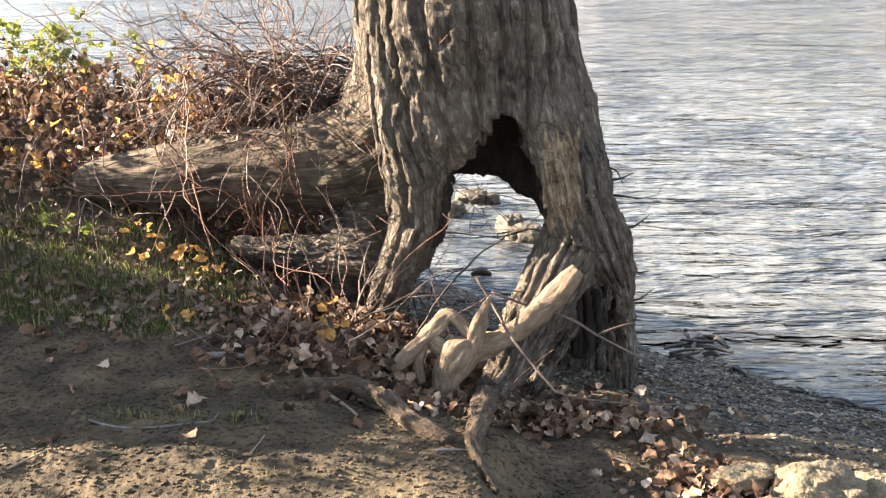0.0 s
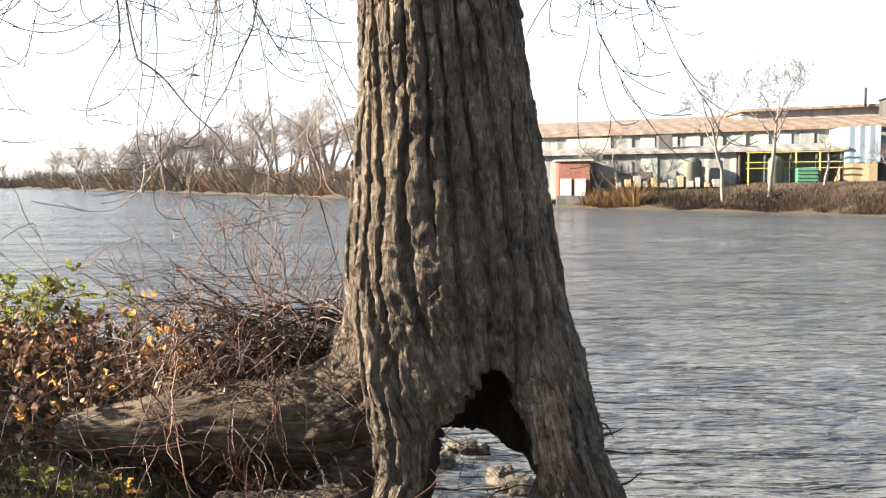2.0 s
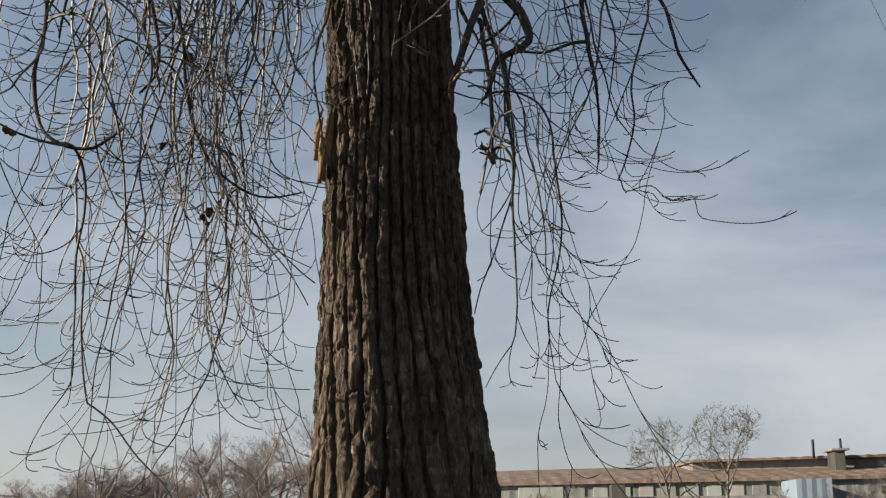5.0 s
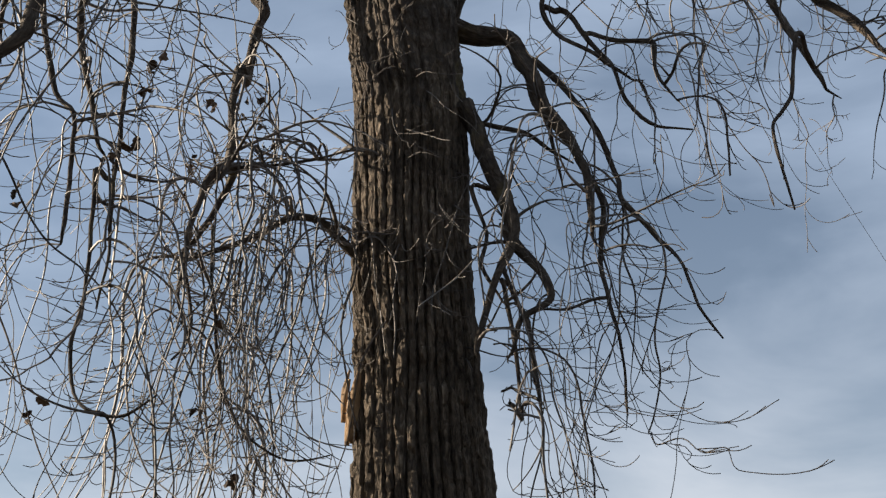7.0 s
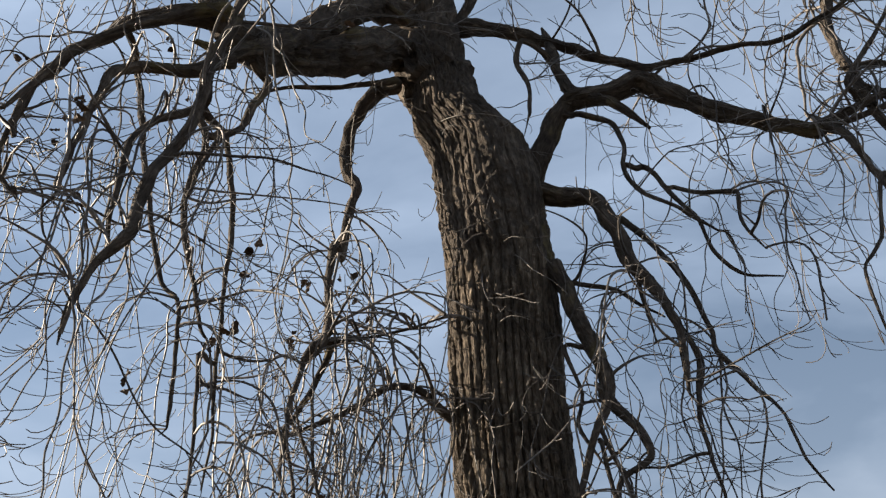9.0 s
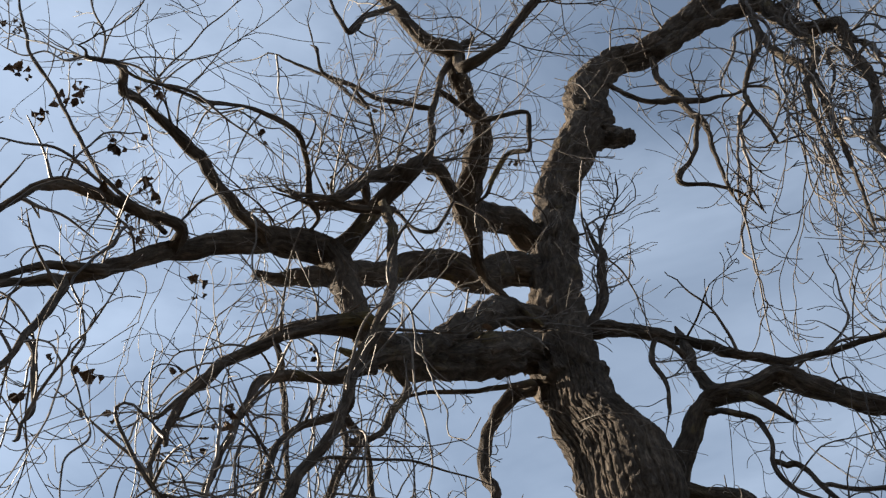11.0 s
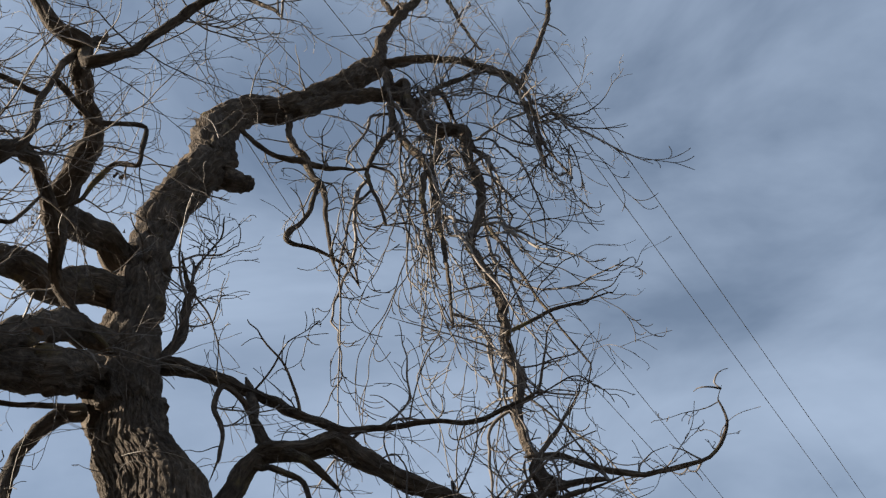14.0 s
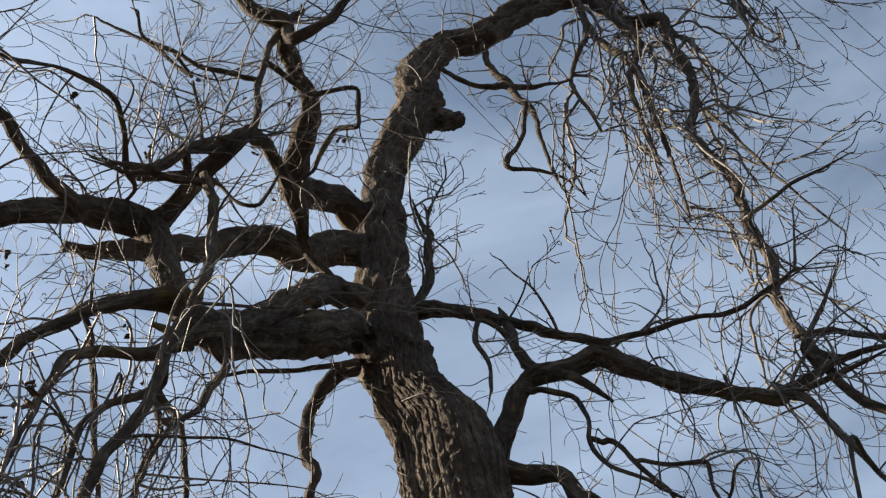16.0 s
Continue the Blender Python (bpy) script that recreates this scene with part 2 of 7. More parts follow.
WET_STONE = material('wet_stone', [(0.2, (0.022, 0.018, 0.013)), (0.5, (0.06, 0.048, 0.032)), (0.85, (0.12, 0.098, 0.062))], 12, 0.6, 0.9, dist=0.02)
GRAVEL = material("gravel_stone", [(0.15, (0.02, 0.016, 0.012)), (0.6, (0.055, 0.044, 0.033)), (1.0, (0.16, 0.135, 0.1))], 12, 0.75, 0.3, island=1.0)
WET_WOOD = material("wet_wood", [(0.2, (0.01, 0.008, 0.007)), (0.8, (0.035, 0.027, 0.021))], 12, 0.6, 0.8)
# Distant trees: haze over the river is painted in as a paler colour.
HAZE_TWIG = material("hazed_far_twigs", [(0.2, (0.15, 0.13, 0.12)), (0.8, (0.26, 0.23, 0.21))], 0.5, 1.0, 0.0)
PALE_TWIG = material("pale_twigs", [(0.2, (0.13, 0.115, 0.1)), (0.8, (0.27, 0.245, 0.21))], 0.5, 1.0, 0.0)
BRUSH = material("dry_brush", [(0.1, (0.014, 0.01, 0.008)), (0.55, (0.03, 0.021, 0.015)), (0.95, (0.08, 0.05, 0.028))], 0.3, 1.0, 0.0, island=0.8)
# Distant brush, paled to carry the same haze in its colour.
HAZE_BRUSH = material('far_brush', [(0.1, (0.07, 0.06, 0.05)), (0.5, (0.14, 0.115, 0.095)), (0.95, (0.26, 0.19, 0.12))], 0.3, 1.0, 0.0, island=0.8)
GOLD_BRUSH = material('gold_brush', [(0.1, (0.06, 0.04, 0.02)), (0.5, (0.13, 0.078, 0.032)), (0.95, (0.24, 0.145, 0.05))], 0.3, 1.0, 0.0, island=0.8)
WATER = bpy.data.materials.new("river_water")


# ---------------------------------------------------------------- helpers
def link_mesh(name, verts, faces, mat, parent=None, label="", smooth=True):
    me = bpy.data.meshes.new(name)
    me.from_pydata(verts if isinstance(verts, list) else verts.tolist(), [], faces if isinstance(faces, list) else faces.tolist())
    me.materials.append(mat)
    if smooth:
        me.shade_smooth()
    me.update()
    ob = new(name, me)
    if parent is not None:
        ob.parent = parent
    if label:
        tagged(ob, label)
    return ob


PERM = np.random.RandomState(5).permutation(512).astype(np.int64)
GRAD = np.random.RandomState(6).normal(size=(512, 3))
GRAD /= np.linalg.norm(GRAD, axis=1)[:, None]


def perlin(p):
    """Gradient noise at the points p (n, 3), about -1 to 1."""
    i = np.floor(p).astype(np.int64)
    f = p - i
    u = f * f * f * (f * (f * 6 - 15) + 10)
    out = np.zeros(len(p))
    for a in (0, 1):
        for b in (0, 1):
            for c in (0, 1):
                h = PERM[(PERM[(PERM[(i[:, 0] + a) & 511] + i[:, 1] + b) & 511] + i[:, 2] + c) & 511]
                g = GRAD[h]
                d = g[:, 0] * (f[:, 0] - a) + g[:, 1] * (f[:, 1] - b) + g[:, 2] * (f[:, 2] - c)
                out += d * (u[:, 0] if a else 1 - u[:, 0]) * (u[:, 1] if b else 1 - u[:, 1]) * (u[:, 2] if c else 1 - u[:, 2])
    return out * 1.6


def sstep(a, b, x):
    t = np.clip((x - a) / (b - a), 0, 1)
    return t * t * (3 - 2 * t)


def surface_nets(d, origin, h):
    """A closed surface where the field d (nx, ny, nz) crosses zero; cells of size h."""
    s = d < 0
    n = np.array(d.shape) - 1
    cnt = np.zeros(n, np.int8)
    for a in (0, 1):
        for b in (0, 1):
            for c in (0, 1):
                cnt += s[a:a + n[0], b:b + n[1], c:c + n[2]]
    act = (cnt > 0) & (cnt < 8)
    idx = -np.ones(n, np.int64)
    cells = np.argwhere(act)
    idx[act] = np.arange(len(cells))
    acc, num = np.zeros((len(cells), 3)), np.zeros(len(cells))
    corner = [np.array(c) for c in np.ndindex(2, 2, 2)]
    for p in corner:
        for k in range(3):
            if p[k]:
                continue
            q = p.copy()
            q[k] = 1
            dp = d[tuple((cells + p).T)]
            dq = d[tuple((cells + q).T)]
            x = (dp < 0) != (dq < 0)
            t = np.where(x, dp / np.where(x, dp - dq, 1), 0)
            pos = np.repeat(p[None, :].astype(float), len(cells), 0)
            pos[:, k] = t
            acc += pos * x[:, None]
            num += x
    verts = origin + (cells + acc / num[:, None]) * h
    faces = []
    for k in range(3):
        a, b = [(1, 2), (2, 0), (0, 1)][k]
        sl0, sl1 = [slice(1, -1)] * 3, [slice(1, -1)] * 3
        sl0[k], sl1[k] = slice(0, -1), slice(1, None)
        s0, s1 = s[tuple(sl0)], s[tuple(sl1)]
        for flip in (False, True):
            e = np.argwhere((s0 & ~s1) if not flip else (~s0 & s1))
            e += np.array([0 if j == k else 1 for j in range(3)])
            da, db = np.zeros(3, int), np.zeros(3, int)
            da[a], db[b] = 1, 1
            q = [idx[tuple(v.T)] for v in (e - da - db, e - db, e, e - da)]
            quad = np.stack(q if not flip else q[::-1], 1)
            faces.append(quad[(quad >= 0).all(1)])
    return verts, np.concatenate(faces)


def spline(points, step):
    """Smooth resampling of (x, y, z, r) rows at about the given step."""
    p = np.array(points, float)
    q = np.vstack([2 * p[0] - p[1], p, 2 * p[-1] - p[-2]])
    out = []
    for i in range(1, len(q) - 2):
        m = max(2, int(np.linalg.norm(q[i + 1, :3] - q[i, :3]) / step))
        for t in np.linspace(0, 1, m, endpoint=False):
            a, b, c, d = q[i - 1:i + 3]
            out.append(0.5 * (2 * b + (c - a) * t + (2 * a - 5 * b + 4 * c - d) * t * t + (3 * b - a - 3 * c + d) * t ** 3))
    out.append(p[-1])
    out = np.array(out)
    out[:, 3] = np.maximum(out[:, 3], 0.0008)
    return out


def tube(points, sides, step, knob=0.0, grain=0.0, cap=True, seed=0.0):
    """A bent, tapering tube through (x, y, z, r) rows, with knobs and long furrows."""
    c = spline(points, step) if step else np.array(points, float)
    n = len(c)
    tan = np.gradient(c[:, :3], axis=0)
    tan /= np.linalg.norm(tan, axis=1)[:, None] + 1e-12
    ref = np.array([0.0, 1, 0]) if abs(tan[0, 1]) < 0.9 else np.array([1.0, 0, 0])
    us = np.zeros((n, 3))
    u = ref
    for i in range(n):
        u = u - tan[i] * u.dot(tan[i])
        u /= np.linalg.norm(u) + 1e-12
        us[i] = u
    vs = np.stack([tan[:, 1] * us[:, 2] - tan[:, 2] * us[:, 1], tan[:, 2] * us[:, 0] - tan[:, 0] * us[:, 2], tan[:, 0] * us[:, 1] - tan[:, 1] * us[:, 0]], 1)
    a = np.arange(sides) / sides * 2 * np.pi
    ring = us[:, None, :] * np.cos(a)[None, :, None] + vs[:, None, :] * np.sin(a)[None, :, None]
    r = np.repeat(c[:, 3][:, None], sides, 1)
    if knob or grain:
        base = (c[:, None, :3] + ring * (r[:, :, None] + 0.02)).reshape(-1, 3)
        if knob:
            r = r * (1 + knob * perlin(base * 5 + seed).reshape(n, sides) + 0.5 * knob * perlin(base * 16 + seed).reshape(n, sides))
        if grain:
            wide = 1.2 + 22 * float(np.median(c[:, 3]))
            s = np.arange(n)[:, None] * (step or 0.05)
            g = np.stack([np.repeat(np.cos(a)[None] * wide, n, 0).ravel(), np.repeat(np.sin(a)[None] * wide, n, 0).ravel(), np.repeat(s * 4, sides, 1).ravel() + seed], 1)
            r = r * (1 + grain * (np.clip(np.abs(perlin(g)) * 2.6, 0, 1).reshape(n, sides) - 0.5))
    v = (c[:, None, :3] + ring * r[:, :, None]).reshape(-1, 3)
    i = np.arange((n - 1) * sides)
    j = (i // sides) * sides + (i + 1) % sides
    f = np.stack([i, j, j + sides, i + sides], 1).tolist()
    if cap:
        f.append(list(range(sides))[::-1])
        f.append(list(range((n - 1) * sides, n * sides)))
    return v, f


def stem_grain(points, sides, step, seed):
    """Coordinates that run along a tube: two across it and one along it."""
    c = spline(points, step) if step else np.array(points, float)
    s = np.concatenate([[0], np.cumsum(np.linalg.norm(np.diff(c[:, :3], axis=0), axis=1))])
    a = np.arange(sides) / sides * 2 * np.pi
    r = np.maximum(c[:, 3], 0.01)[:, None]
    return np.stack([r * np.cos(a) + seed, r * np.sin(a), np.repeat(s[:, None], sides, 1)], -1).reshape(-1, 3)


def add_grain(ob, g):
    at = ob.data.attributes.new("grain", 'FLOAT_VECTOR', 'POINT')
    at.data.foreach_set("vector", np.asarray(g, np.float32).ravel())
    return ob


def barked(name, points, sides, step, knob, grain, mat, parent, label="", seed=0.0):
    """A tube whose bark runs along it."""
    return add_grain(link_mesh(name, *tube(points, sides, step, knob, grain, seed=seed), mat, parent, label), stem_grain(points, sides, step, seed * 1.7))


class Heap:
    """Collects many small pieces into one mesh."""

    def __init__(self):
        self.v, self.f, self.n = [], [], 0

    def add(self, v, f):
        self.v.append(np.asarray(v))
        k = self.n
        self.f += [[a + k for a in q] for q in f]
        self.n += len(v)

    def link(self, name, mat, parent=None, label="", smooth=True):
        return link_mesh(name, np.concatenate(self.v), self.f, mat, parent, label, smooth)


# ---------------------------------------------------------------- ground and water
FAR_X = np.array([-900.0, -285, -71, -18, 8.9, 28.8, 45, 80, 900])
FAR_Y = np.array([900.0, 703, 283, 170, 103.5, 70.8, 52, 30, 10])
WATER_Z = -0.65
# Span in y of an unseen rise, added on the left to cast shade.
SHADE_RISE = (3.12, 4.5)


def inland(x, y):
    """Metres from the near water's edge, positive on land."""
    s = ((1.87 - x) * 1.97 + (4.5 - y) * 2.15) / 2.92
    return s + 1.1 * sstep(-0.4, -2.6, x) + 0.07 * np.sin(x * 2.3 + y * 1.1) + 0.04 * np.sin(x * 6.1 - y * 3.7)


def ground_z(x, y, fine=True):
    x, y = np.asarray(x, float), np.asarray(y, float)
    s = inland(x, y)
    z = np.interp(s, [-30, -6, 0, 0.9, 1.5, 2.6, 4, 60], [-4, -2.2, -0.65, -0.44, -0.2, -0.03, 0.0, 0.4])
    z = z + 0.62 * sstep(-0.45, -1.8, x) * sstep(0.3, 1.2, s) * np.exp(-((y - 6.0) / np.where(y < 6, 0.95, 1.2)) ** 2)
    # the bank has washed away below the roots
    z = z - 0.14 * sstep(-0.02, 0.3, x) * sstep(2.2, 2.9, y) * sstep(0.9, 1.5, s) - 0.11 * np.exp(-((x + 0.02) / 0.26) ** 2 - ((y - 3.8) / 0.28) ** 2)
    # added rise, out of view on the left, that shades the near ground
    z = z + 0.9 * sstep(-2.1, -2.7, x) * sstep(SHADE_RISE[0], SHADE_RISE[0] + 0.25, y) * sstep(SHADE_RISE[1] + 0.4, SHADE_RISE[1], y)
    far = (y - np.interp(x, FAR_X, FAR_Y)) * 0.6
    z = np.maximum(z, np.interp(far, [-40, 0, 3, 7, 12, 40, 500], [-5, -0.65, 0.3, 1.4, 1.7, 1.9, 6]))
    if fine:
        p = np.stack([x.ravel(), y.ravel(), 0 * x.ravel()], 1)
        near = np.exp(-((p[:, 0]) ** 2 + (p[:, 1] - 4) ** 2) / 60)
        land = sstep(-0.3, 0.4, s).ravel()
        fine_zone = sstep(-2.5, -1.9, p[:, 0]) * sstep(2.1, 1.6, p[:, 0]) * sstep(2.1, 2.5, p[:, 1]) * sstep(5.4, 4.8, p[:, 1])
        b = perlin(p * 1.3) * 0.05 + perlin(p * 4.1 + 7) * 0.022 + (perlin(p * 11 + 3) * 0.012 + np.abs(perlin(p * 24)) * 0.012 + perlin(p * 46 + 9) * 0.007) * fine_zone * (0.35 + 0.65 * sstep(-0.5, 0.3, perlin(p * 0.9 + 31)))
        z = z + (b * near * (0.35 + 0.65 * land)).reshape(z.shape)
    return z


def graded(lo, hi, a, b, fine, grow):
    """Sample places: fine between a and b, ever wider beyond."""
    out = list(np.arange(a, b, fine))
    d, p = fine, a
    left = []
    while p > lo:
        d *= grow
        p -= d
        left.append(p)
    d, p = fine, out[-1]
    while p < hi:
        d *= grow
        p += d
        out.append(p)
    return np.array(left[::-1] + out)


def sheet(name, xs, ys, zf, mat):
    gx, gy = np.meshgrid(xs, ys, indexing='ij')
    gz = zf(gx, gy)
    v = np.stack([gx.ravel(), gy.ravel(), gz.ravel()], 1)
    i = np.arange(len(xs) * len(ys)).reshape(len(xs), len(ys))
    f = np.stack([i[:-1, :-1].ravel(), i[1:, :-1].ravel(), i[1:, 1:].ravel(), i[:-1, 1:].ravel()], 1)
    return link_mesh(name, v, f, mat)


ground = sheet("ground", graded(-1500, 1500, -2.0, 1.7, 0.0105, 1.1), graded(-300, 2500, 2.35, 4.9, 0.0105, 1.1), ground_z, DIRT)
tagged(ground, "bare brown earth bank sloping to a gravelly shore", "ground", kind="structure")


def waves(x, y):
    p = np.stack([x.ravel(), y.ravel(), 0 * x.ravel()], 1)
    near = np.exp(-np.maximum(y.ravel() - 6, 0) / 40)
    q = p * np.array([2.0, 4.2, 1]) + 0.15 * np.stack([perlin(p * 1.5), perlin(p * 1.5 + 7), 0 * p[:, 0]], 1)
    shore = sstep(0.0, -3.0, inland(x, y).ravel()) * 0.8 + 0.2
    h = (perlin(q * 0.5 + 3) * 0.009 + perlin(q * 1.1) * 0.01 + perlin(q * 2.6 + 5) * 0.008) * shore
    return WATER_Z + (h * near).reshape(x.shape)


def build_water_material():
    m = WATER
    m.use_nodes = True
    n, l = m.node_tree.nodes, m.node_tree.links
    b = n["Principled BSDF"]
    b.inputs["Base Color"].default_value = (0.08, 0.086, 0.09, 1)
    b.inputs["Roughness"].default_value = 0.14
    b.inputs["IOR"].default_value = 1.33
    co = n.new("ShaderNodeTexCoord")
    last = None
    for scale, stretch, strength, dist in ((0.16, (0.35, 1.2, 1), 1.0, 6.0), (0.8, (0.6, 1.7, 1), 1.0, 0.9), (1.7, (0.6, 1.8, 1), 1.0, 0.38), (3.6, (0.6, 1.8, 1), 1.0, 0.14), (9.0, (0.6, 1.6, 1), 1.0, 0.05)):
        mp = n.new("ShaderNodeMapping")
        mp.inputs["Scale"].default_value = stretch
        mp.inputs["Rotation"].default_value = (0, 0, 0.12)
        t = n.new("ShaderNodeTexNoise")
        t.inputs["Scale"].default_value, t.inputs["Detail"].default_value = scale, 4.0
        bp = n.new("ShaderNodeBump")
        bp.inputs["Strength"].default_value, bp.inputs["Distance"].default_value = strength, dist
        l.new(co.outputs["Object"], mp.inputs["Vector"])
        l.new(mp.outputs["Vector"], t.inputs["Vector"])
        l.new(t.outputs["Fac"], bp.inputs["Height"])
        if last:
            l.new(last, bp.inputs["Normal"])
        last = bp.outputs["Normal"]
    l.new(last, b.inputs["Normal"])


build_water_material()
water = sheet("water", graded(-1500, 1500, -3.5, 5.0, 0.04, 1.07), graded(-300, 2500, 4.4, 12, 0.035, 1.05), waves, WATER)
tagged(water, "grey rippled river water reflecting a bright sky", "water", kind="structure")

# ---------------------------------------------------------------- the old tree: trunk and roots
tree = tagged(new("tree"), "old furrowed cottonwood with a hollow arched base and bare drooping twigs", "tree")


FORKS = np.random.RandomState(71)
FORKS = np.stack([FORKS.uniform(-1.2, 1.2, 72), FORKS.uniform(-0.6, 6.0, 72), FORKS.choice([-1.0, 1.0], 72)], 1)


def scramble(a):
    h = np.sin(a) * 43758.5453
    return h - np.floor(h)


def bark_relief(u, s):
    """Height of the bark, about -0.9 to 0.3: long ridges that fork and join, parted by deep furrows and broken across into plates. u runs round the stem, s along it, in metres."""
    def wave(a, b, c):
        return perlin(np.stack([u * a, s * b, np.full(len(u), c)], 1))
    n = u / 0.078 + 0.75 * wave(1.7, 0.8, 3.3) + 0.17 * wave(8, 3.0, 5.1) + 0.09 * wave(24, 16, 8.4)
    u4, s4 = u.astype(np.float32), s.astype(np.float32)
    for fu, fs, sign in FORKS.astype(np.float32):
        n = n + sign * np.arctan2((u4 - fu) * 9, s4 - fs) / (2 * np.pi)
    edge = 2 * np.abs(n - np.floor(n) - 0.5)
    gap = 0.25 + 0.12 * wave(7, 3.5, 9.7)
    crest = sstep(gap - 0.1, gap + 0.07, edge)
    ridge = np.round(n)
    one = scramble(ridge * 12.9898)
    run = s / (0.09 + 0.13 * one) + 7.3 * one + 0.4 * wave(10, 7, 2.2)
    plate = np.floor(run)
    two = scramble(ridge * 78.233 + plate * 37.719)
    split = sstep(0.0, 0.09, np.minimum(run - plate, 1 - run + plate))
    rough = 0.16 * wave(30, 16, 4.4) + 0.1 * wave(62, 30, 6.6)
    return crest * (0.62 + 0.38 * two) * (0.82 + 0.18 * split) * (0.86 + 0.14 * edge) + crest * rough - 0.8


def capsules(x, y, z, rows, k):
    """Smooth union of tapered capsule chains; rows: chains of (x, y, z, r)."""
    d = None
    for chain in rows:
        c = None
        for (ax, ay, az, ar), (bx, by, bz, br) in zip(chain[:-1], chain[1:]):
            vx, vy, vz = bx - ax, by - ay, bz - az
            t = np.clip(((x - ax) * vx + (y - ay) * vy + (z - az) * vz) / (vx * vx + vy * vy + vz * vz), 0, 1)
            e = np.sqrt((x - ax - t * vx) ** 2 + (y - ay - t * vy) ** 2 + (z - az - t * vz) ** 2) - (ar + t * (br - ar))
            c = e if c is None else np.minimum(c, e)
        if d is None:
            d = c
        else:
            h = np.clip(0.5 + 0.5 * (d - c) / k, 0, 1)
            d = d * (1 - h) + c * h - k * h * (1 - h)
    return d


TRUNK = [(0.01, 4.6, 0.85, 0.4), (-0.03, 4.6, 1.16, 0.454), (-0.05, 4.6, 1.88, 0.375), (-0.09, 4.6, 2.49, 0.327), (-0.12, 4.6, 3.27, 0.289), (-0.16, 4.6, 4, 0.288), (-0.16, 4.6, 4.83, 0.299), (-0.29, 4.66, 5.74, 0.25), (-0.46, 4.69, 6.08, 0.2), (-0.48, 4.71, 6.4, 0.207), (-0.58, 4.77, 6.71, 0.181)]
ROOTS = [
    [(-0.27, 4.42, 0.94, 0.156), (-0.29, 4.4, 0.76, 0.116), (-0.22, 4.42, 0.54, 0.142), (-0.21, 4.44, 0.33, 0.114), (-0.27, 4.5, 0.14, 0.111), (-0.35, 4.56, -0.07, 0.089), (-0.42, 4.62, -0.28, 0.081)],
    [(-0.17, 4.45, 0.7, 0.1), (-0.17, 4.46, 0.5, 0.095), (-0.23, 4.5, 0.27, 0.097)],
    [(0.29, 4.5, 1.14, 0.109), (0.37, 4.42, 0.8, 0.145), (0.45, 4.36, 0.6, 0.116), (0.48, 4.3, 0.42, 0.131), (0.56, 4.3, 0.22, 0.132), (0.65, 4.35, 0.02, 0.063), (0.69, 4.38, -0.22, 0.042), (0.68, 4.38, -0.51, 0.055)],
    [(0.47, 4.29, 0.32, 0.116), (0.37, 4.23, 0.14, 0.127), (0.27, 4.15, -0.03, 0.115), (0.17, 4.03, -0.18, 0.09), (0.07, 3.88, -0.29, 0.057)],
    [(0.43, 4.22, -0.1, 0.04), (0.33, 4.2, -0.25, 0.04), (0.26, 4.12, -0.4, 0.034)],
    [(0.55, 4.78, -0.03, 0.138), (0.58, 4.78, -0.34, 0.161), (0.57, 4.78, -0.69, 0.178)],
    [(0.34, 4.3, 0.7, 0.045), (0.355, 4.24, 0.6, 0.06), (0.39, 4.21, 0.44, 0.075), (0.45, 4.24, 0.28, 0.09)],
    [(-1.09, 4.8, 0.09, 0.032), (-0.82, 4.75, 0.08, 0.071), (-0.49, 4.7, 0.08, 0.11)],
    [(0.0, 4.8, 1.1, 0.3), (0.02, 4.88, 0.62, 0.2), (-0.2, 4.88, 0.6, 0.16)],
    [(0.2, 4.8, 1.1, 0.25), (0.32, 4.85, 0.5, 0.18)],
    [(0.0, 4.6, 1.6, 0.33), (0.06, 4.58, 1.24, 0.34), (0.11, 4.56, 1.0, 0.34), (0.22, 4.52, 0.74, 0.3)],
    [(-0.4, 4.92, 0.4, 0.18), (-0.55, 4.95, 0.1, 0.16), (-0.6, 4.95, -0.3, 0.16)],
    [(0.1, 4.6, 1.2, 0.24), (0.25, 4.58, 0.9, 0.18), (0.4, 4.5, 0.6, 0.13)],
    [(-0.16, 4.7, 1.45, 0.26), (-0.32, 4.85, 0.9, 0.2), (-0.5, 5.0, 0.45, 0.2)],
    [(-0.25, 4.9, 0.5, 0.17), (-0.26, 4.95, 0.1, 0.1), (-0.34, 5.0, -0.5, 0.1)],
    [(0.3, 4.95, 0.7, 0.19), (0.5, 4.95, 0.2, 0.12), (0.6, 4.9, -0.6, 0.12)],
]
BURL = [(-0.14, 4.52, 5.0, 0.19), (-0.12, 4.49, 5.35, 0.205), (-0.16, 4.5, 5.65, 0.19), (-0.3, 4.56, 5.95, 0.16), (-0.44, 4.64, 6.25, 0.14)]
CHIP = (-0.42, 4.5, 3.18)
TRAIL = [(0.13, 4.13, -0.28, 0.062), (0.07, 3.88, -0.27, 0.052), (0.03, 3.3, -0.1, 0.037), (0.01, 3.04, -0.05, 0.027), (0.04, 2.93, -0.07, 0.019), (0.08, 2.75, -0.06, 0.011)]
BUTTRESS = [(-0.18, 4.88, 0.7, 0.286), (-0.51, 4.98, 0.48, 0.253), (-0.79, 5.0, 0.43, 0.223), (-1.1, 5.04, 0.4, 0.189), (-1.47, 5.07, 0.36, 0.153), (-1.76, 5.1, 0.34, 0.119), (-1.93, 5.1, 0.33, 0.076)]
CRACK = (-0.08, 4.42, 5.41)

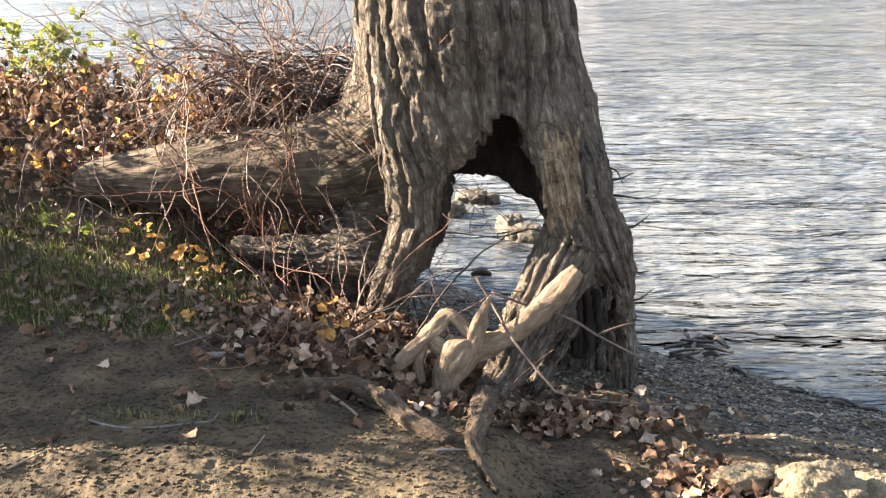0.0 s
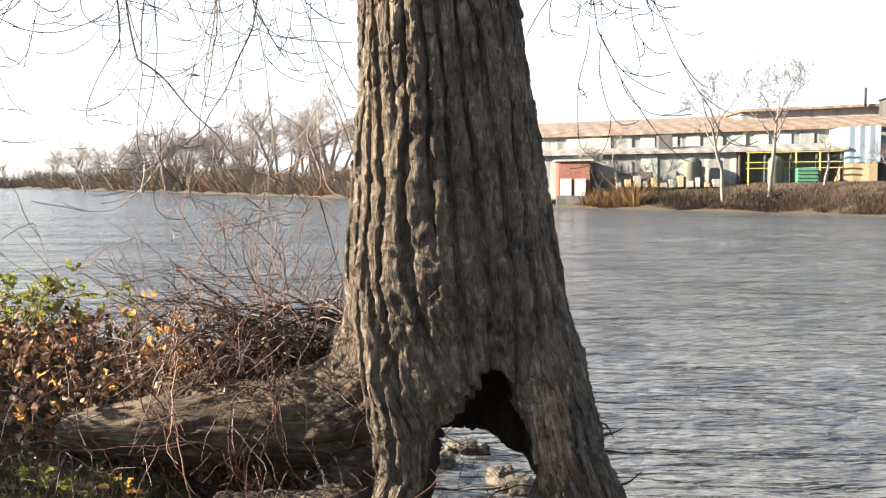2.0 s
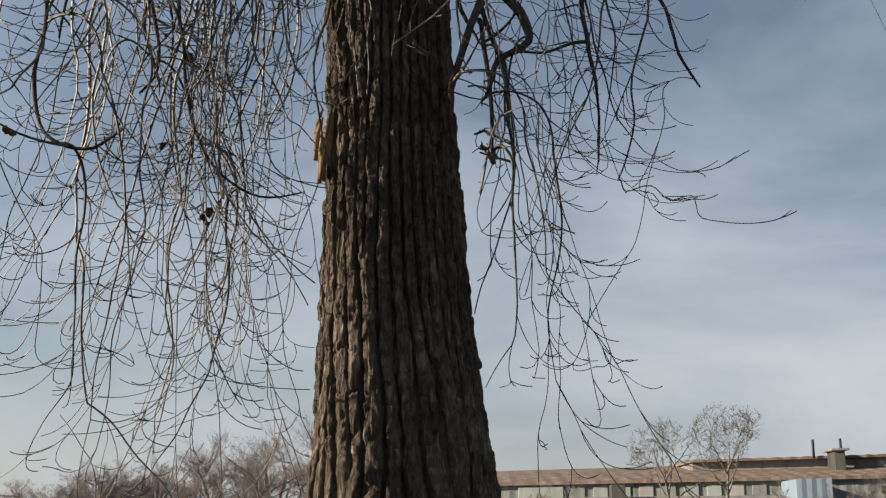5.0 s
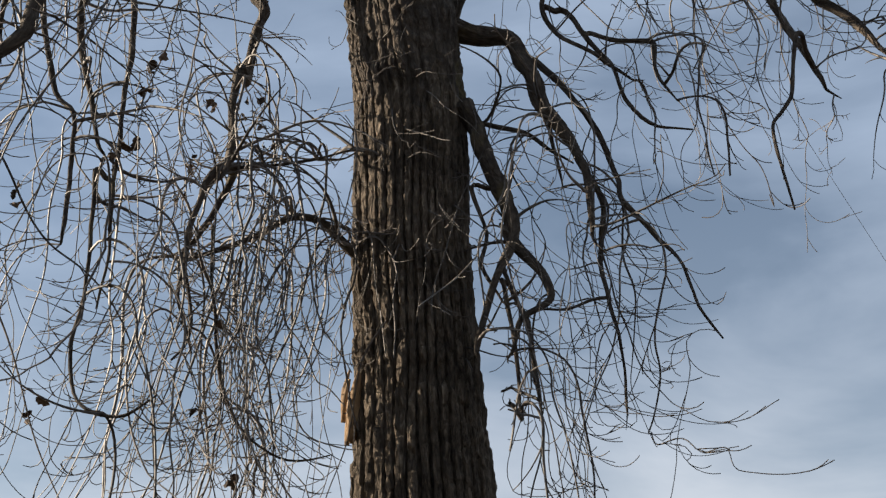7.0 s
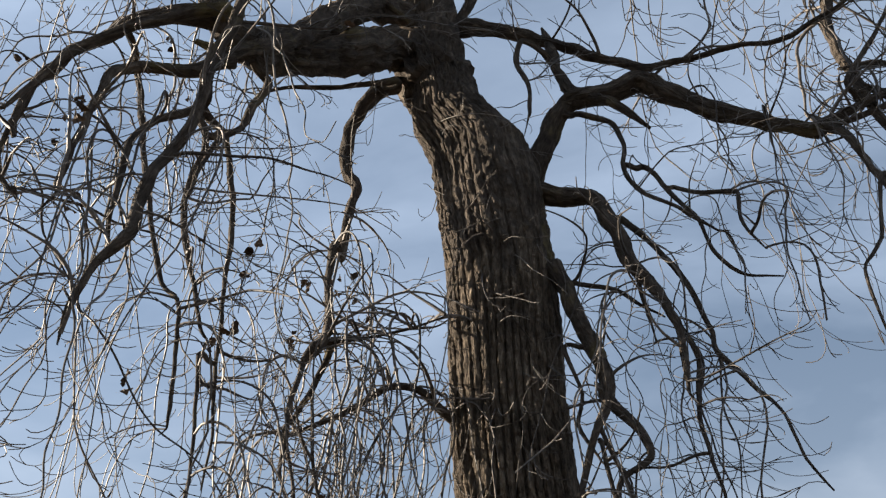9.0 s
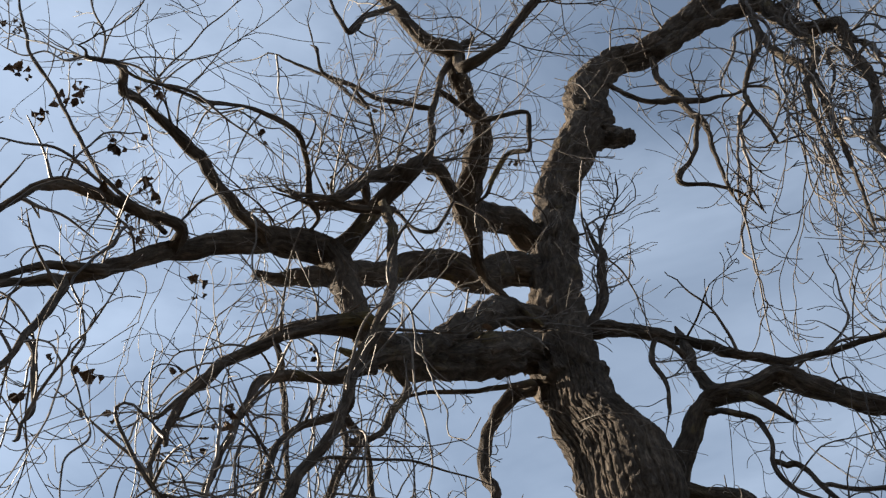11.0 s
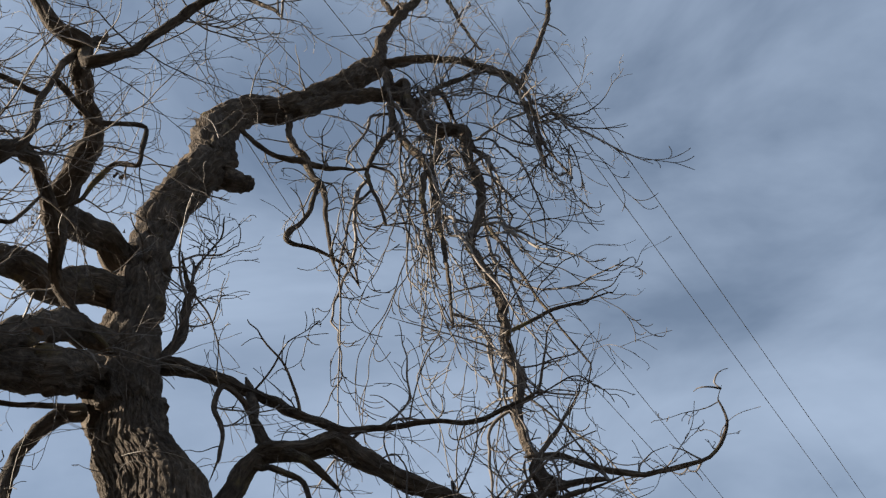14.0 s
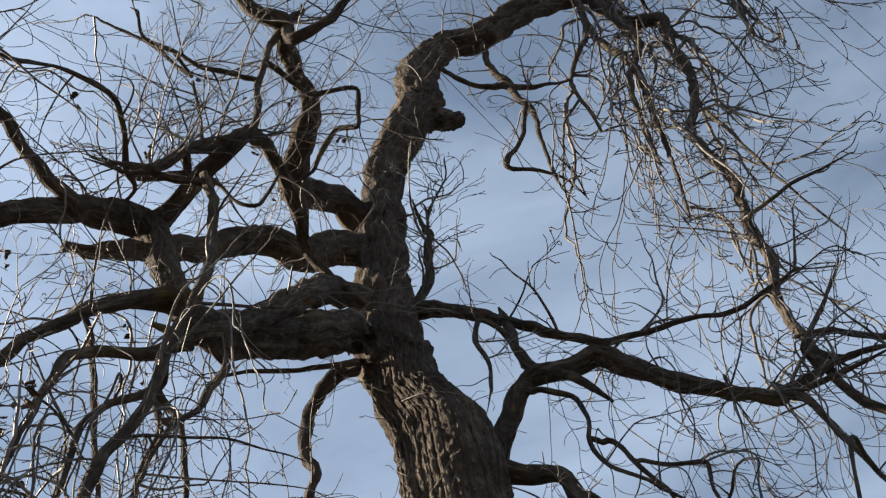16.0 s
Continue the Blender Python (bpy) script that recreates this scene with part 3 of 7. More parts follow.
def leg_coords(p, chains):
    """Bark coordinates at p: round and along the nearest leg, and the place across it."""
    best = np.full(len(p), 1e9)
    out = np.zeros((len(p), 3))
    for n, chain in enumerate(chains):
        run = 0.0
        for a, b in zip(chain[:-1], chain[1:]):
            a, b, ra, rb = np.array(a[:3]), np.array(b[:3]), a[3], b[3]
            length = np.linalg.norm(b - a)
            tan = (b - a) / length
            t = np.clip((p - a) @ tan, 0, length)
            q = p - a - t[:, None] * tan
            e = np.linalg.norm(q, axis=1) - (ra + t / length * (rb - ra))
            ref = np.array([0, 1.0, 0]) if abs(tan[1]) < 0.8 else np.array([0, 0, 1.0])
            u = ref - tan * ref.dot(tan)
            u /= np.linalg.norm(u)
            w = np.cross(tan, u)
            k = e < best
            best[k] = e[k]
            s = run + (p - a) @ tan
            out[k] = np.stack([q @ u, q @ w, s], 1)[k]
            out[k, 2] += n * 1.9
            run += length
    return out


def trunk_coords(p):
    """Angle from the front of the trunk, and height."""
    cx = np.interp(p[:, 2], [q[2] for q in TRUNK], [q[0] for q in TRUNK])
    cy = np.interp(p[:, 2], [q[2] for q in TRUNK], [q[1] for q in TRUNK])
    return np.arctan2(p[:, 0] - cx, cy - p[:, 1]), p[:, 2]


def base_bark(p, legs):
    """Bark on the root flare: that of the trunk above, that of each leg below."""
    a, z = trunk_coords(p)
    q = leg_coords(p, legs)
    low = bark_relief(np.arctan2(q[:, 1], -q[:, 0]) * 0.2, q[:, 2] * 1.15)
    high = bark_relief(a * 0.36, z)
    k = sstep(0.55, 0.95, z)
    gnarl = perlin(np.stack([q[:, 0] * 11, q[:, 1] * 11, q[:, 2] * 5], 1)) * 0.018 + np.abs(perlin(np.stack([q[:, 0] * 26, q[:, 1] * 26, q[:, 2] * 10], 1))) * 0.02
    return 0.026 * (1 - k) * low + (0.042 + 0.008 * sstep(0.9, 1.6, z)) * k * high + gnarl * (1 - 0.6 * k)


def root_piece(name, lo, hi, chains, k, carve, legs):
    h = 0.0094
    ax = [(np.arange(round(a / h), round(b / h) + 1) * h).astype(np.float32) for a, b in zip(lo, hi)]
    x, y, z = np.meshgrid(*ax, indexing='ij', sparse=True)
    d = capsules(x, y, z, chains, k)
    d = carve(x, y, z, d)
    d = np.array(np.broadcast_to(d, [len(a) for a in ax]), np.float64)
    band = np.argwhere(np.abs(d) < 0.062)
    p = np.stack([ax[j][band[:, j]] for j in range(3)], 1).astype(np.float64)
    d[tuple(band.T)] -= base_bark(p, legs)
    v, f = surface_nets(d, np.array([a[0] for a in ax]), h)
    return add_grain(link_mesh(name, v, f, BARK, tree), leg_coords(v, [TRUNK[:4]] + legs))


def trunk_shaft(name, z0, z1, chains, k, carve):
    """The upright trunk: rings round its axis, finest where it faces the shore path."""
    zs = np.arange(z0, z1, 0.009)
    front = np.linspace(-1.85, 1.85, 430)
    angle = np.concatenate([front, np.linspace(1.85, 2 * np.pi - 1.85, 60)[1:-1]])
    tz, tx, ty = [q[2] for q in TRUNK], [q[0] for q in TRUNK], [q[1] for q in TRUNK]
    cz, ca = zs[::3], angle[::2]
    ga, gz_ = np.meshgrid(ca, cz)
    ox, oy = np.interp(gz_, tz, tx), np.interp(gz_, tz, ty)
    r = np.full(ga.shape, 0.8)
    for _ in range(26):
        x, y = ox + np.sin(ga) * r, oy - np.cos(ga) * r
        r = r - 0.9 * carve(x, y, gz_, capsules(x, y, gz_, chains, k))
    wide = np.stack([np.interp(angle, ca, row) for row in r])
    full = np.stack([np.interp(zs, cz, col) for col in wide.T], 1)
    ga, gz_ = np.meshgrid(angle, zs)
    turn = np.where(ga > np.pi, ga - 2 * np.pi, ga)
    full = full + np.interp(gz_, [3.6, 5.2], [0.05, 0.016]) * bark_relief(turn.ravel() * 0.36, gz_.ravel()).reshape(full.shape)
    knots = np.stack([np.sin(ga).ravel() * 0.3, np.cos(ga).ravel() * 0.3, gz_.ravel() * 0.5], 1)
    full = full + np.interp(gz_, [3.9, 5.2], [0.0, 1.0]) * (0.014 * perlin(knots * 9) + 0.022 * np.abs(perlin(knots * 17 + 5)) - 0.01 + 0.008 * perlin(knots * 50)).reshape(full.shape)
    ox, oy = np.interp(gz_, tz, tx), np.interp(gz_, tz, ty)
    dx, dy = np.sin(ga) * full, -np.cos(ga) * full
    v = np.stack([ox + dx, oy + dy, gz_], -1).reshape(-1, 3)
    i = np.arange(full.size).reshape(full.shape)
    j = np.roll(i, -1, 1)
    f = np.stack([i[:-1].ravel(), j[:-1].ravel(), j[1:].ravel(), i[1:].ravel()], 1)
    ob = add_grain(link_mesh(name, v, f, BARK, tree), np.stack([dx, dy, gz_], -1).reshape(-1, 3))
    ob.data.materials.append(LIMB_BARK)
    place = v[f[:, 0]]
    ob.data.polygons.foreach_set("material_index", (place[:, 2] > 4.75 + 0.5 * perlin(place * np.array([7, 7, 2.0]))).astype(np.int32))
    return ob


ARCH_Z = [-0.8, -0.1, 0.04, 0.14, 0.3, 0.44, 0.54, 0.615, 0.7, 0.77]
ARCH_LEFT = [-0.45, -0.33, -0.22, -0.15, -0.097, -0.072, -0.068, 0.03, 0.055, 0.1]
ARCH_RIGHT = [0.1, 0.15, 0.2, 0.25, 0.29, 0.295, 0.29, 0.27, 0.235, 0.18]


def hollow(x, y, z, d):
    """The arch between the legs, the rotten hollow over it and the hole in the foot."""
    wob = 0.014 * np.sin(z * 37 + x * 11) + 0.012 * np.sin(x * 43 + y * 17) + 0.008 * np.sin(x * 90 + z * 60)
    roof = np.interp(x, [-0.05, 0.05, 0.08, 0.2, 0.27, 0.33], [0.42, 0.43, 0.36, 0.32, 0.25, 0.19])
    top = 0.79 + (roof - 0.79) * sstep(4.5, 4.78, y)
    left, right = np.interp(z, ARCH_Z, ARCH_LEFT), np.interp(z, ARCH_Z, ARCH_RIGHT)
    arch = np.maximum(np.maximum(left - x, x - right), z - top) + wob
    arch = np.maximum(arch, np.interp(z, [-0.5, 0.1, 0.3], [4.45, 4.3, 4.1]) - y)
    room = np.sqrt(((x - 0.13) / 1.0) ** 2 + (y - 4.55) ** 2 + ((z - 0.42) / 1.3) ** 2) - 0.22
    hole = np.minimum(np.sqrt((x - 0.555) ** 2 + ((y - 4.3) / 4.5) ** 2 + ((z + 0.02) / 1.7) ** 2) - 0.075, np.sqrt((x - 0.515) ** 2 + ((y - 4.25) / 3.6) ** 2 + ((z + 0.24) / 1.5) ** 2) - 0.105)
    return np.maximum(np.maximum(d, -arch), np.maximum(-room, -hole - 0.6 * wob))


def crack(x, y, z, d):
    """The rotten hole beside the burl."""
    return np.maximum(d, 0.06 - np.sqrt(((x - CRACK[0]) / 0.8) ** 2 + (y - CRACK[1]) ** 2 + ((z - CRACK[2]) / 3.2) ** 2))


flare = root_piece("root_flare", (-1.3, 3.65, -0.62), (0.95, 5.4, 1.89), [TRUNK[:4]] + ROOTS, 0.085, hollow, ROOTS[:8])
flare.data.materials.append(SHADED_ROT)
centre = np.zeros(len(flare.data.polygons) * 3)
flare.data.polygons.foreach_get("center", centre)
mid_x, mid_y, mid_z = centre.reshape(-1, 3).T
# recess faces of the arch and foot hole get the shade-dark colour
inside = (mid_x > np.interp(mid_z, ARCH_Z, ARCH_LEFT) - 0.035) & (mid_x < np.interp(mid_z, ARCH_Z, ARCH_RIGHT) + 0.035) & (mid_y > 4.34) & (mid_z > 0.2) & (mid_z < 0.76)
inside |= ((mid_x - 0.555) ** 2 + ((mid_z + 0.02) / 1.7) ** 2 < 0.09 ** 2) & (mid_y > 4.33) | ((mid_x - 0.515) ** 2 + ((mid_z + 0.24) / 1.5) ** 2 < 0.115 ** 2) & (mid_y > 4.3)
flare.data.materials.append(STRIPPED)
bare = (np.abs(mid_x - 0.375) < 0.075) & (mid_y < 4.3) & (mid_z > 0.36 + 0.04 * np.sin(mid_x * 90)) & (mid_z < 0.72 + 0.03 * np.sin(mid_x * 130))
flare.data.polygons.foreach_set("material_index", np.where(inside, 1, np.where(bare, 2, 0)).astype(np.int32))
trunk_shaft("trunk", 1.872, TRUNK[-1][2] - 0.1, [TRUNK, BURL], 0.12, crack)

barked('buttress_root', BUTTRESS, 72, 0.016, 0.06, 0.1, ROOT_BARK, tree, 'grey weathered buttress root with a long grain', 2.0)

barked('trailing_root', TRAIL, 26, 0.012, 0.3, 0.3, OLD_ROOT, tree, 'worn brown root running over the earth', 4.0)

sp = np.random.RandomState(17)
spurs = Heap()
for z in (0.55, 0.5, 0.44, 0.3, 0.12, 0.0, -0.1):
    x0 = float(np.interp(z, [-0.2, 0.2, 0.6], [0.68, 0.7, 0.56]))
    spurs.add(*tube([(x0 - 0.03, 4.36, z, 0.008), (x0 + 0.03, 4.34, z + sp.normal(0, 0.01), 0.005), (x0 + sp.uniform(0.05, 0.12), 4.33, z + sp.normal(0, 0.03), 0.0015)], 5, 0.02, 0.2))
tagged(spurs.link("bark_spurs", WET_WOOD, tree, "dark broken spurs of bark"), kind="stuff")
chip = Heap()
for _ in range(12):
    z = CHIP[2] + sp.uniform(-0.16, 0.0)
    x, y = CHIP[0] + sp.uniform(-0.035, 0.03), CHIP[1] + sp.uniform(-0.05, 0.05)
    chip.add(*tube([(x, y, z, 0.012), (x + 0.005, y - 0.01, z + 0.1, 0.015), (x + 0.02, y, z + 0.2, 0.005)], 6, 0.03, 0.3, 0.2, seed=z * 30))
chip.link("bare_wood", CHIP_WOOD, tree, "tan bare wood under torn bark")

BOUGHS = {}
BOUGHS['T0'] = [(-0.48, 4.71, 6.4, 0.23), (-0.58, 4.77, 6.71, 0.205), (-0.61, 4.83, 7.5, 0.175), (-0.61, 4.89, 8.27, 0.154), (-0.59, 4.94, 8.98, 0.155), (-0.35, 5, 9.9, 0.177), (-0.24, 5.11, 10.23, 0.178), (-0.29, 5.17, 10.98, 0.184), (0.01, 5.23, 11.61, 0.143), (0.43, 5.29, 11.91, 0.134), (0.91, 5.34, 12.54, 0.134), (1.46, 5.4, 13.49, 0.13)]
BOUGHS['L1'] = [(-0.79, 4.6, 6.7, 0.1256), (-0.94, 4.28, 6.34, 0.1256), (-1.14, 3.96, 6, 0.1147), (-1.28, 3.64, 5.71, 0.1045), (-1.31, 3.33, 5.44, 0.0827), (-1.42, 3.31, 5.6, 0.0686), (-1.51, 3.33, 5.88, 0.0671), (-1.61, 3.34, 6.15, 0.0772), (-1.72, 3.3, 6.33, 0.0866), (-1.83, 3.14, 6.18, 0.0772), (-1.95, 2.98, 6.03, 0.0632), (-2.08, 2.86, 5.86, 0.0569), (-2.22, 2.75, 5.7, 0.0491), (-2.32, 2.64, 5.51, 0.039), (-2.43, 2.53, 5.3, 0.0312), (-2.48, 2.42, 5.12, 0.0265), (-2.54, 2.31, 4.98, 0.0179), (-2.58, 2.2, 4.84, 0.0156)]
BOUGHS['L1b'] = [(-0.7, 4.6, 7.01, 0.0764), (-0.88, 4.32, 6.8, 0.0905), (-0.99, 4.05, 6.43, 0.0788), (-1.1, 3.78, 6, 0.0632), (-1.16, 3.5, 5.6, 0.0491)]
BOUGHS['L1c'] = [(-1.39, 3.28, 5.51, 0.035), (-1.62, 3.21, 5.52, 0.031), (-1.8, 3.14, 5.39, 0.025), (-1.97, 3.07, 5.18, 0.02), (-2.07, 3, 4.94, 0.016), (-2.07, 2.93, 4.63, 0.013), (-2.03, 2.86, 4.35, 0.01), (-1.9, 2.79, 4.12, 0.007)]
BOUGHS['L1d'] = [(-1.34, 3.1, 6.39, 0.0235), (-1.25, 3.07, 6.11, 0.0252), (-1.21, 3.04, 5.82, 0.0235), (-1.18, 3.01, 5.47, 0.0244), (-1.2, 2.98, 5.2, 0.0277), (-1.26, 2.95, 4.93, 0.0252), (-1.27, 2.92, 4.65, 0.026), (-1.32, 2.9, 4.4, 0.0235), (-1.38, 2.87, 4.24, 0.0227), (-1.4, 2.84, 4.04, 0.0235), (-1.4, 2.81, 3.89, 0.0227), (-1.49, 2.78, 3.74, 0.0151), (-1.52, 2.75, 3.57, 0.0134)]
BOUGHS['L1e'] = [(-1.34, 3.12, 4.81, 0.019), (-1.51, 3.07, 4.71, 0.016), (-1.58, 3.03, 4.58, 0.015), (-1.57, 2.99, 4.39, 0.013), (-1.56, 2.95, 4.19, 0.011)]
BOUGHS['L2'] = [(-0.76, 4.8, 7.78, 0.1193), (-0.97, 4.65, 7.65, 0.1159), (-1.1, 4.5, 7.41, 0.1058), (-1.22, 4.35, 7.34, 0.0974), (-1.35, 4.2, 7.28, 0.0899), (-1.52, 4.05, 7.05, 0.0806), (-1.65, 3.9, 6.81, 0.0748), (-1.74, 3.75, 6.66, 0.0722), (-1.88, 3.6, 6.47, 0.0622), (-1.94, 3.45, 6.29, 0.0437)]
BOUGHS['L3'] = [(-0.77, 4.85, 8.25, 0.1159), (-0.97, 4.58, 8.2, 0.1058), (-1.13, 4.32, 7.96, 0.1016), (-1.14, 4.05, 7.73, 0.1042), (-1.05, 3.89, 7.74, 0.0832), (-0.98, 3.76, 7.82, 0.0798), (-0.92, 3.63, 7.89, 0.0672), (-0.94, 3.5, 7.96, 0.0546), (-0.99, 3.33, 7.95, 0.0504), (-1.02, 3.17, 7.94, 0.0563), (-0.99, 3, 7.89, 0.0613), (-1.1, 2.92, 7.9, 0.0462), (-1.23, 2.84, 8.04, 0.0403), (-1.43, 2.76, 8.36, 0.042), (-1.63, 2.68, 8.68, 0.0403), (-1.84, 2.6, 9.09, 0.0428), (-2.1, 2.52, 9.48, 0.0445), (-2.27, 2.44, 9.5, 0.0445), (-2.41, 2.36, 9.46, 0.0412), (-2.63, 2.28, 9.53, 0.0378), (-2.79, 2.2, 9.54, 0.0302)]
BOUGHS['L3b'] = [(-0.89, 2.95, 7.57, 0.0353), (-0.71, 2.9, 7.62, 0.0319), (-0.56, 2.85, 7.79, 0.0294), (-0.41, 2.8, 8.02, 0.0302), (-0.29, 2.75, 8.2, 0.0277), (-0.15, 2.7, 8.25, 0.0252), (0, 2.65, 8.1, 0.0151), (0.15, 2.6, 7.86, 0.0118)]
BOUGHS['L3c'] = [(-1.68, 3.35, 6.35, 0.0647), (-1.53, 3.29, 6.46, 0.0563), (-1.4, 3.22, 6.59, 0.0512), (-1.29, 3.16, 6.64, 0.0487), (-1.19, 3.1, 6.74, 0.0462), (-1.17, 3.29, 7.08, 0.0344), (-1.12, 3.48, 7.17, 0.0353), (-1.09, 3.66, 7.19, 0.042), (-1.04, 3.85, 7.18, 0.0521)]
BOUGHS['L3d'] = [(-1.2, 3.1, 6.73, 0.0328), (-1.33, 3.05, 6.61, 0.0294), (-1.43, 3, 6.5, 0.0286), (-1.51, 2.95, 6.29, 0.0252), (-1.56, 2.9, 6.22, 0.0176)]
BOUGHS['L4'] = [(-1.89, 2.95, 6, 0.0403), (-2, 2.82, 6.05, 0.0353), (-2.13, 2.68, 6.2, 0.0328), (-2.26, 2.55, 6.36, 0.0311), (-2.39, 2.42, 6.46, 0.026), (-2.47, 2.28, 6.47, 0.0235), (-2.48, 2.15, 6.37, 0.0286), (-2.41, 2.02, 6.3, 0.0227), (-2.34, 1.88, 6.11, 0.0143), (-2.35, 1.75, 5.91, 0.0092)]
BOUGHS['R1'] = [(-0.4, 4.85, 7.12, 0.0622), (-0.19, 4.81, 7.04, 0.0479), (0.03, 4.77, 6.9, 0.0412), (0.21, 4.74, 6.78, 0.037), (0.42, 4.7, 6.59, 0.0302), (0.63, 4.66, 6.44, 0.0269), (0.76, 4.62, 6.34, 0.0235), (0.93, 4.59, 6.34, 0.0176), (1.1, 4.55, 6.34, 0.0176), (1.31, 4.51, 6.35, 0.0151), (1.55, 4.48, 6.33, 0.0151), (1.69, 4.44, 6.38, 0.0151), (1.89, 4.4, 6.48, 0.0118)]
BOUGHS['R1b'] = [(0.2, 4.75, 6.79, 0.0277), (0.25, 4.7, 6.46, 0.0302), (0.32, 4.65, 6.22, 0.0403), (0.39, 4.6, 6.12, 0.0454)]
BOUGHS['R2'] = [(0.03, 4.65, 5.53, 0.0697), (0.09, 4.63, 5.7, 0.0655), (0.17, 4.61, 5.92, 0.0588), (0.25, 4.59, 6.05, 0.0563), (0.34, 4.58, 6.1, 0.0571), (0.51, 4.56, 6.08, 0.0563), (0.71, 4.54, 6.16, 0.063), (0.82, 4.52, 6.06, 0.0622), (0.91, 4.5, 5.96, 0.0563), (1.08, 4.48, 5.82, 0.0496), (1.29, 4.46, 5.69, 0.0412), (1.47, 4.44, 5.6, 0.0353), (1.61, 4.42, 5.55, 0.0353), (1.68, 4.41, 5.62, 0.0244), (1.85, 4.39, 5.68, 0.0218), (2.05, 4.37, 5.75, 0.0168), (2.23, 4.35, 5.78, 0.0109)]
BOUGHS['R3'] = [(0, 4.6, 5.38, 0.066), (0.16, 4.53, 5.31, 0.056), (0.34, 4.46, 5.24, 0.043), (0.43, 4.39, 4.99, 0.041), (0.49, 4.31, 4.68, 0.034), (0.6, 4.24, 4.43, 0.024), (0.65, 4.17, 4.22, 0.018), (0.65, 4.1, 3.91, 0.011)]
BOUGHS['R4'] = [(0.11, 4.45, 4.77, 0.046), (0.22, 4.38, 4.41, 0.041), (0.29, 4.31, 4.11, 0.036), (0.31, 4.24, 3.89, 0.028), (0.21, 4.17, 3.64, 0.017), (0.13, 4.1, 3.33, 0.012)]
BOUGHS['R4b'] = [(0.31, 4.25, 3.9, 0.026), (0.42, 4.21, 3.71, 0.02), (0.45, 4.18, 3.55, 0.016), (0.32, 4.14, 3.46, 0.012), (0.28, 4.1, 3.3, 0.008)]
BOUGHS['H'] = [(1.57, 5.4, 12.83, 0.0823), (1.71, 5.36, 12.64, 0.0815), (1.95, 5.31, 11.86, 0.0714), (2.3, 5.27, 11.73, 0.0714), (2.26, 5.23, 11.05, 0.0529), (2.3, 5.19, 10.56, 0.0462), (2.23, 5.14, 9.98, 0.0395), (2.04, 5.1, 9.27, 0.037), (2.11, 5.01, 8.57, 0.0353), (2.1, 4.93, 8, 0.037), (2.02, 4.84, 7.48, 0.0344), (2.04, 4.76, 7.13, 0.037), (1.92, 4.67, 6.68, 0.0319), (1.9, 4.59, 6.32, 0.0302), (1.91, 4.5, 6.01, 0.0294)]
BOUGHS['T1'] = [(0.48, 5.2, 11.65, 0.076), (1, 5.27, 12.23, 0.073), (1.53, 5.33, 12.57, 0.063), (1.91, 5.4, 12.64, 0.044)]
BOUGHS['T2'] = [(1.48, 5.4, 13.46, 0.088), (1.62, 5.27, 14.28, 0.064), (2.11, 5.13, 15.26, 0.053), (2.35, 5, 15.68, 0.046), (2.91, 4.87, 16.17, 0.036), (3.52, 4.73, 16.98, 0.029), (4.25, 4.6, 18.52, 0.018)]
BOUGHS['T4'] = [(1.67, 5.3, 15.23, 0.038), (1.54, 5.05, 17.89, 0.031), (1.55, 4.8, 20.31, 0.02)]
BOUGHS['T3'] = [(1.63, 5.4, 13.57, 0.048), (2.25, 5.28, 13.64, 0.038), (2.87, 5.16, 13.22, 0.034), (3.07, 5.04, 12.49, 0.026), (2.97, 4.92, 11.04, 0.017), (3.06, 4.8, 10.17, 0.008)]
BOUGHS['T5'] = [(1.6, 5.4, 13.01, 0.04), (1.57, 5.32, 11.73, 0.039), (1.83, 5.24, 10.79, 0.045), (1.8, 5.16, 9.82, 0.029), (1.77, 5.08, 8.89, 0.019), (1.71, 5, 8.08, 0.011)]
BOUGHS['Z'] = [(0.43, 5.25, 11.63, 0.0353), (0.46, 5.28, 11.18, 0.0336), (0.57, 5.3, 10.92, 0.0378), (0.7, 5.32, 10.55, 0.0328), (0.78, 5.35, 10.35, 0.0277), (0.8, 5.38, 9.91, 0.0218), (0.85, 5.4, 9.35, 0.0168)]
BOUGHS['Z2'] = [(-0.08, 5.2, 11.23, 0.0244), (0.1, 5.23, 10.96, 0.0235), (0.32, 5.27, 10.83, 0.0286), (0.55, 5.3, 10.81, 0.0378)]
BOUGHS['stub'] = [(-0.2, 5.15, 10.06, 0.097), (-0.04, 5.08, 9.92, 0.09), (0.07, 5, 9.78, 0.074)]
BOUGHS['V'] = [(-0.41, 4.85, 7.1, 0.0294), (-0.32, 4.86, 7.33, 0.0336), (-0.27, 4.88, 7.6, 0.0344), (-0.27, 4.89, 7.88, 0.0386), (-0.26, 4.9, 8.02, 0.0286)]
BOUGHS['D1'] = [(-0.75, 4.7, 6.47, 0.0554), (-0.87, 4.67, 6.41, 0.0521), (-0.98, 4.65, 6.22, 0.0445), (-1.05, 4.62, 5.92, 0.0378), (-1.04, 4.59, 5.71, 0.0336), (-0.97, 4.56, 5.5, 0.0277), (-0.99, 4.5, 5.21, 0.0235), (-0.99, 4.41, 4.92, 0.0227), (-1.01, 4.32, 4.95, 0.0218), (-1.01, 4.23, 4.72, 0.021), (-0.98, 4.14, 4.42, 0.0202), (-0.96, 4.05, 4.19, 0.0176)]
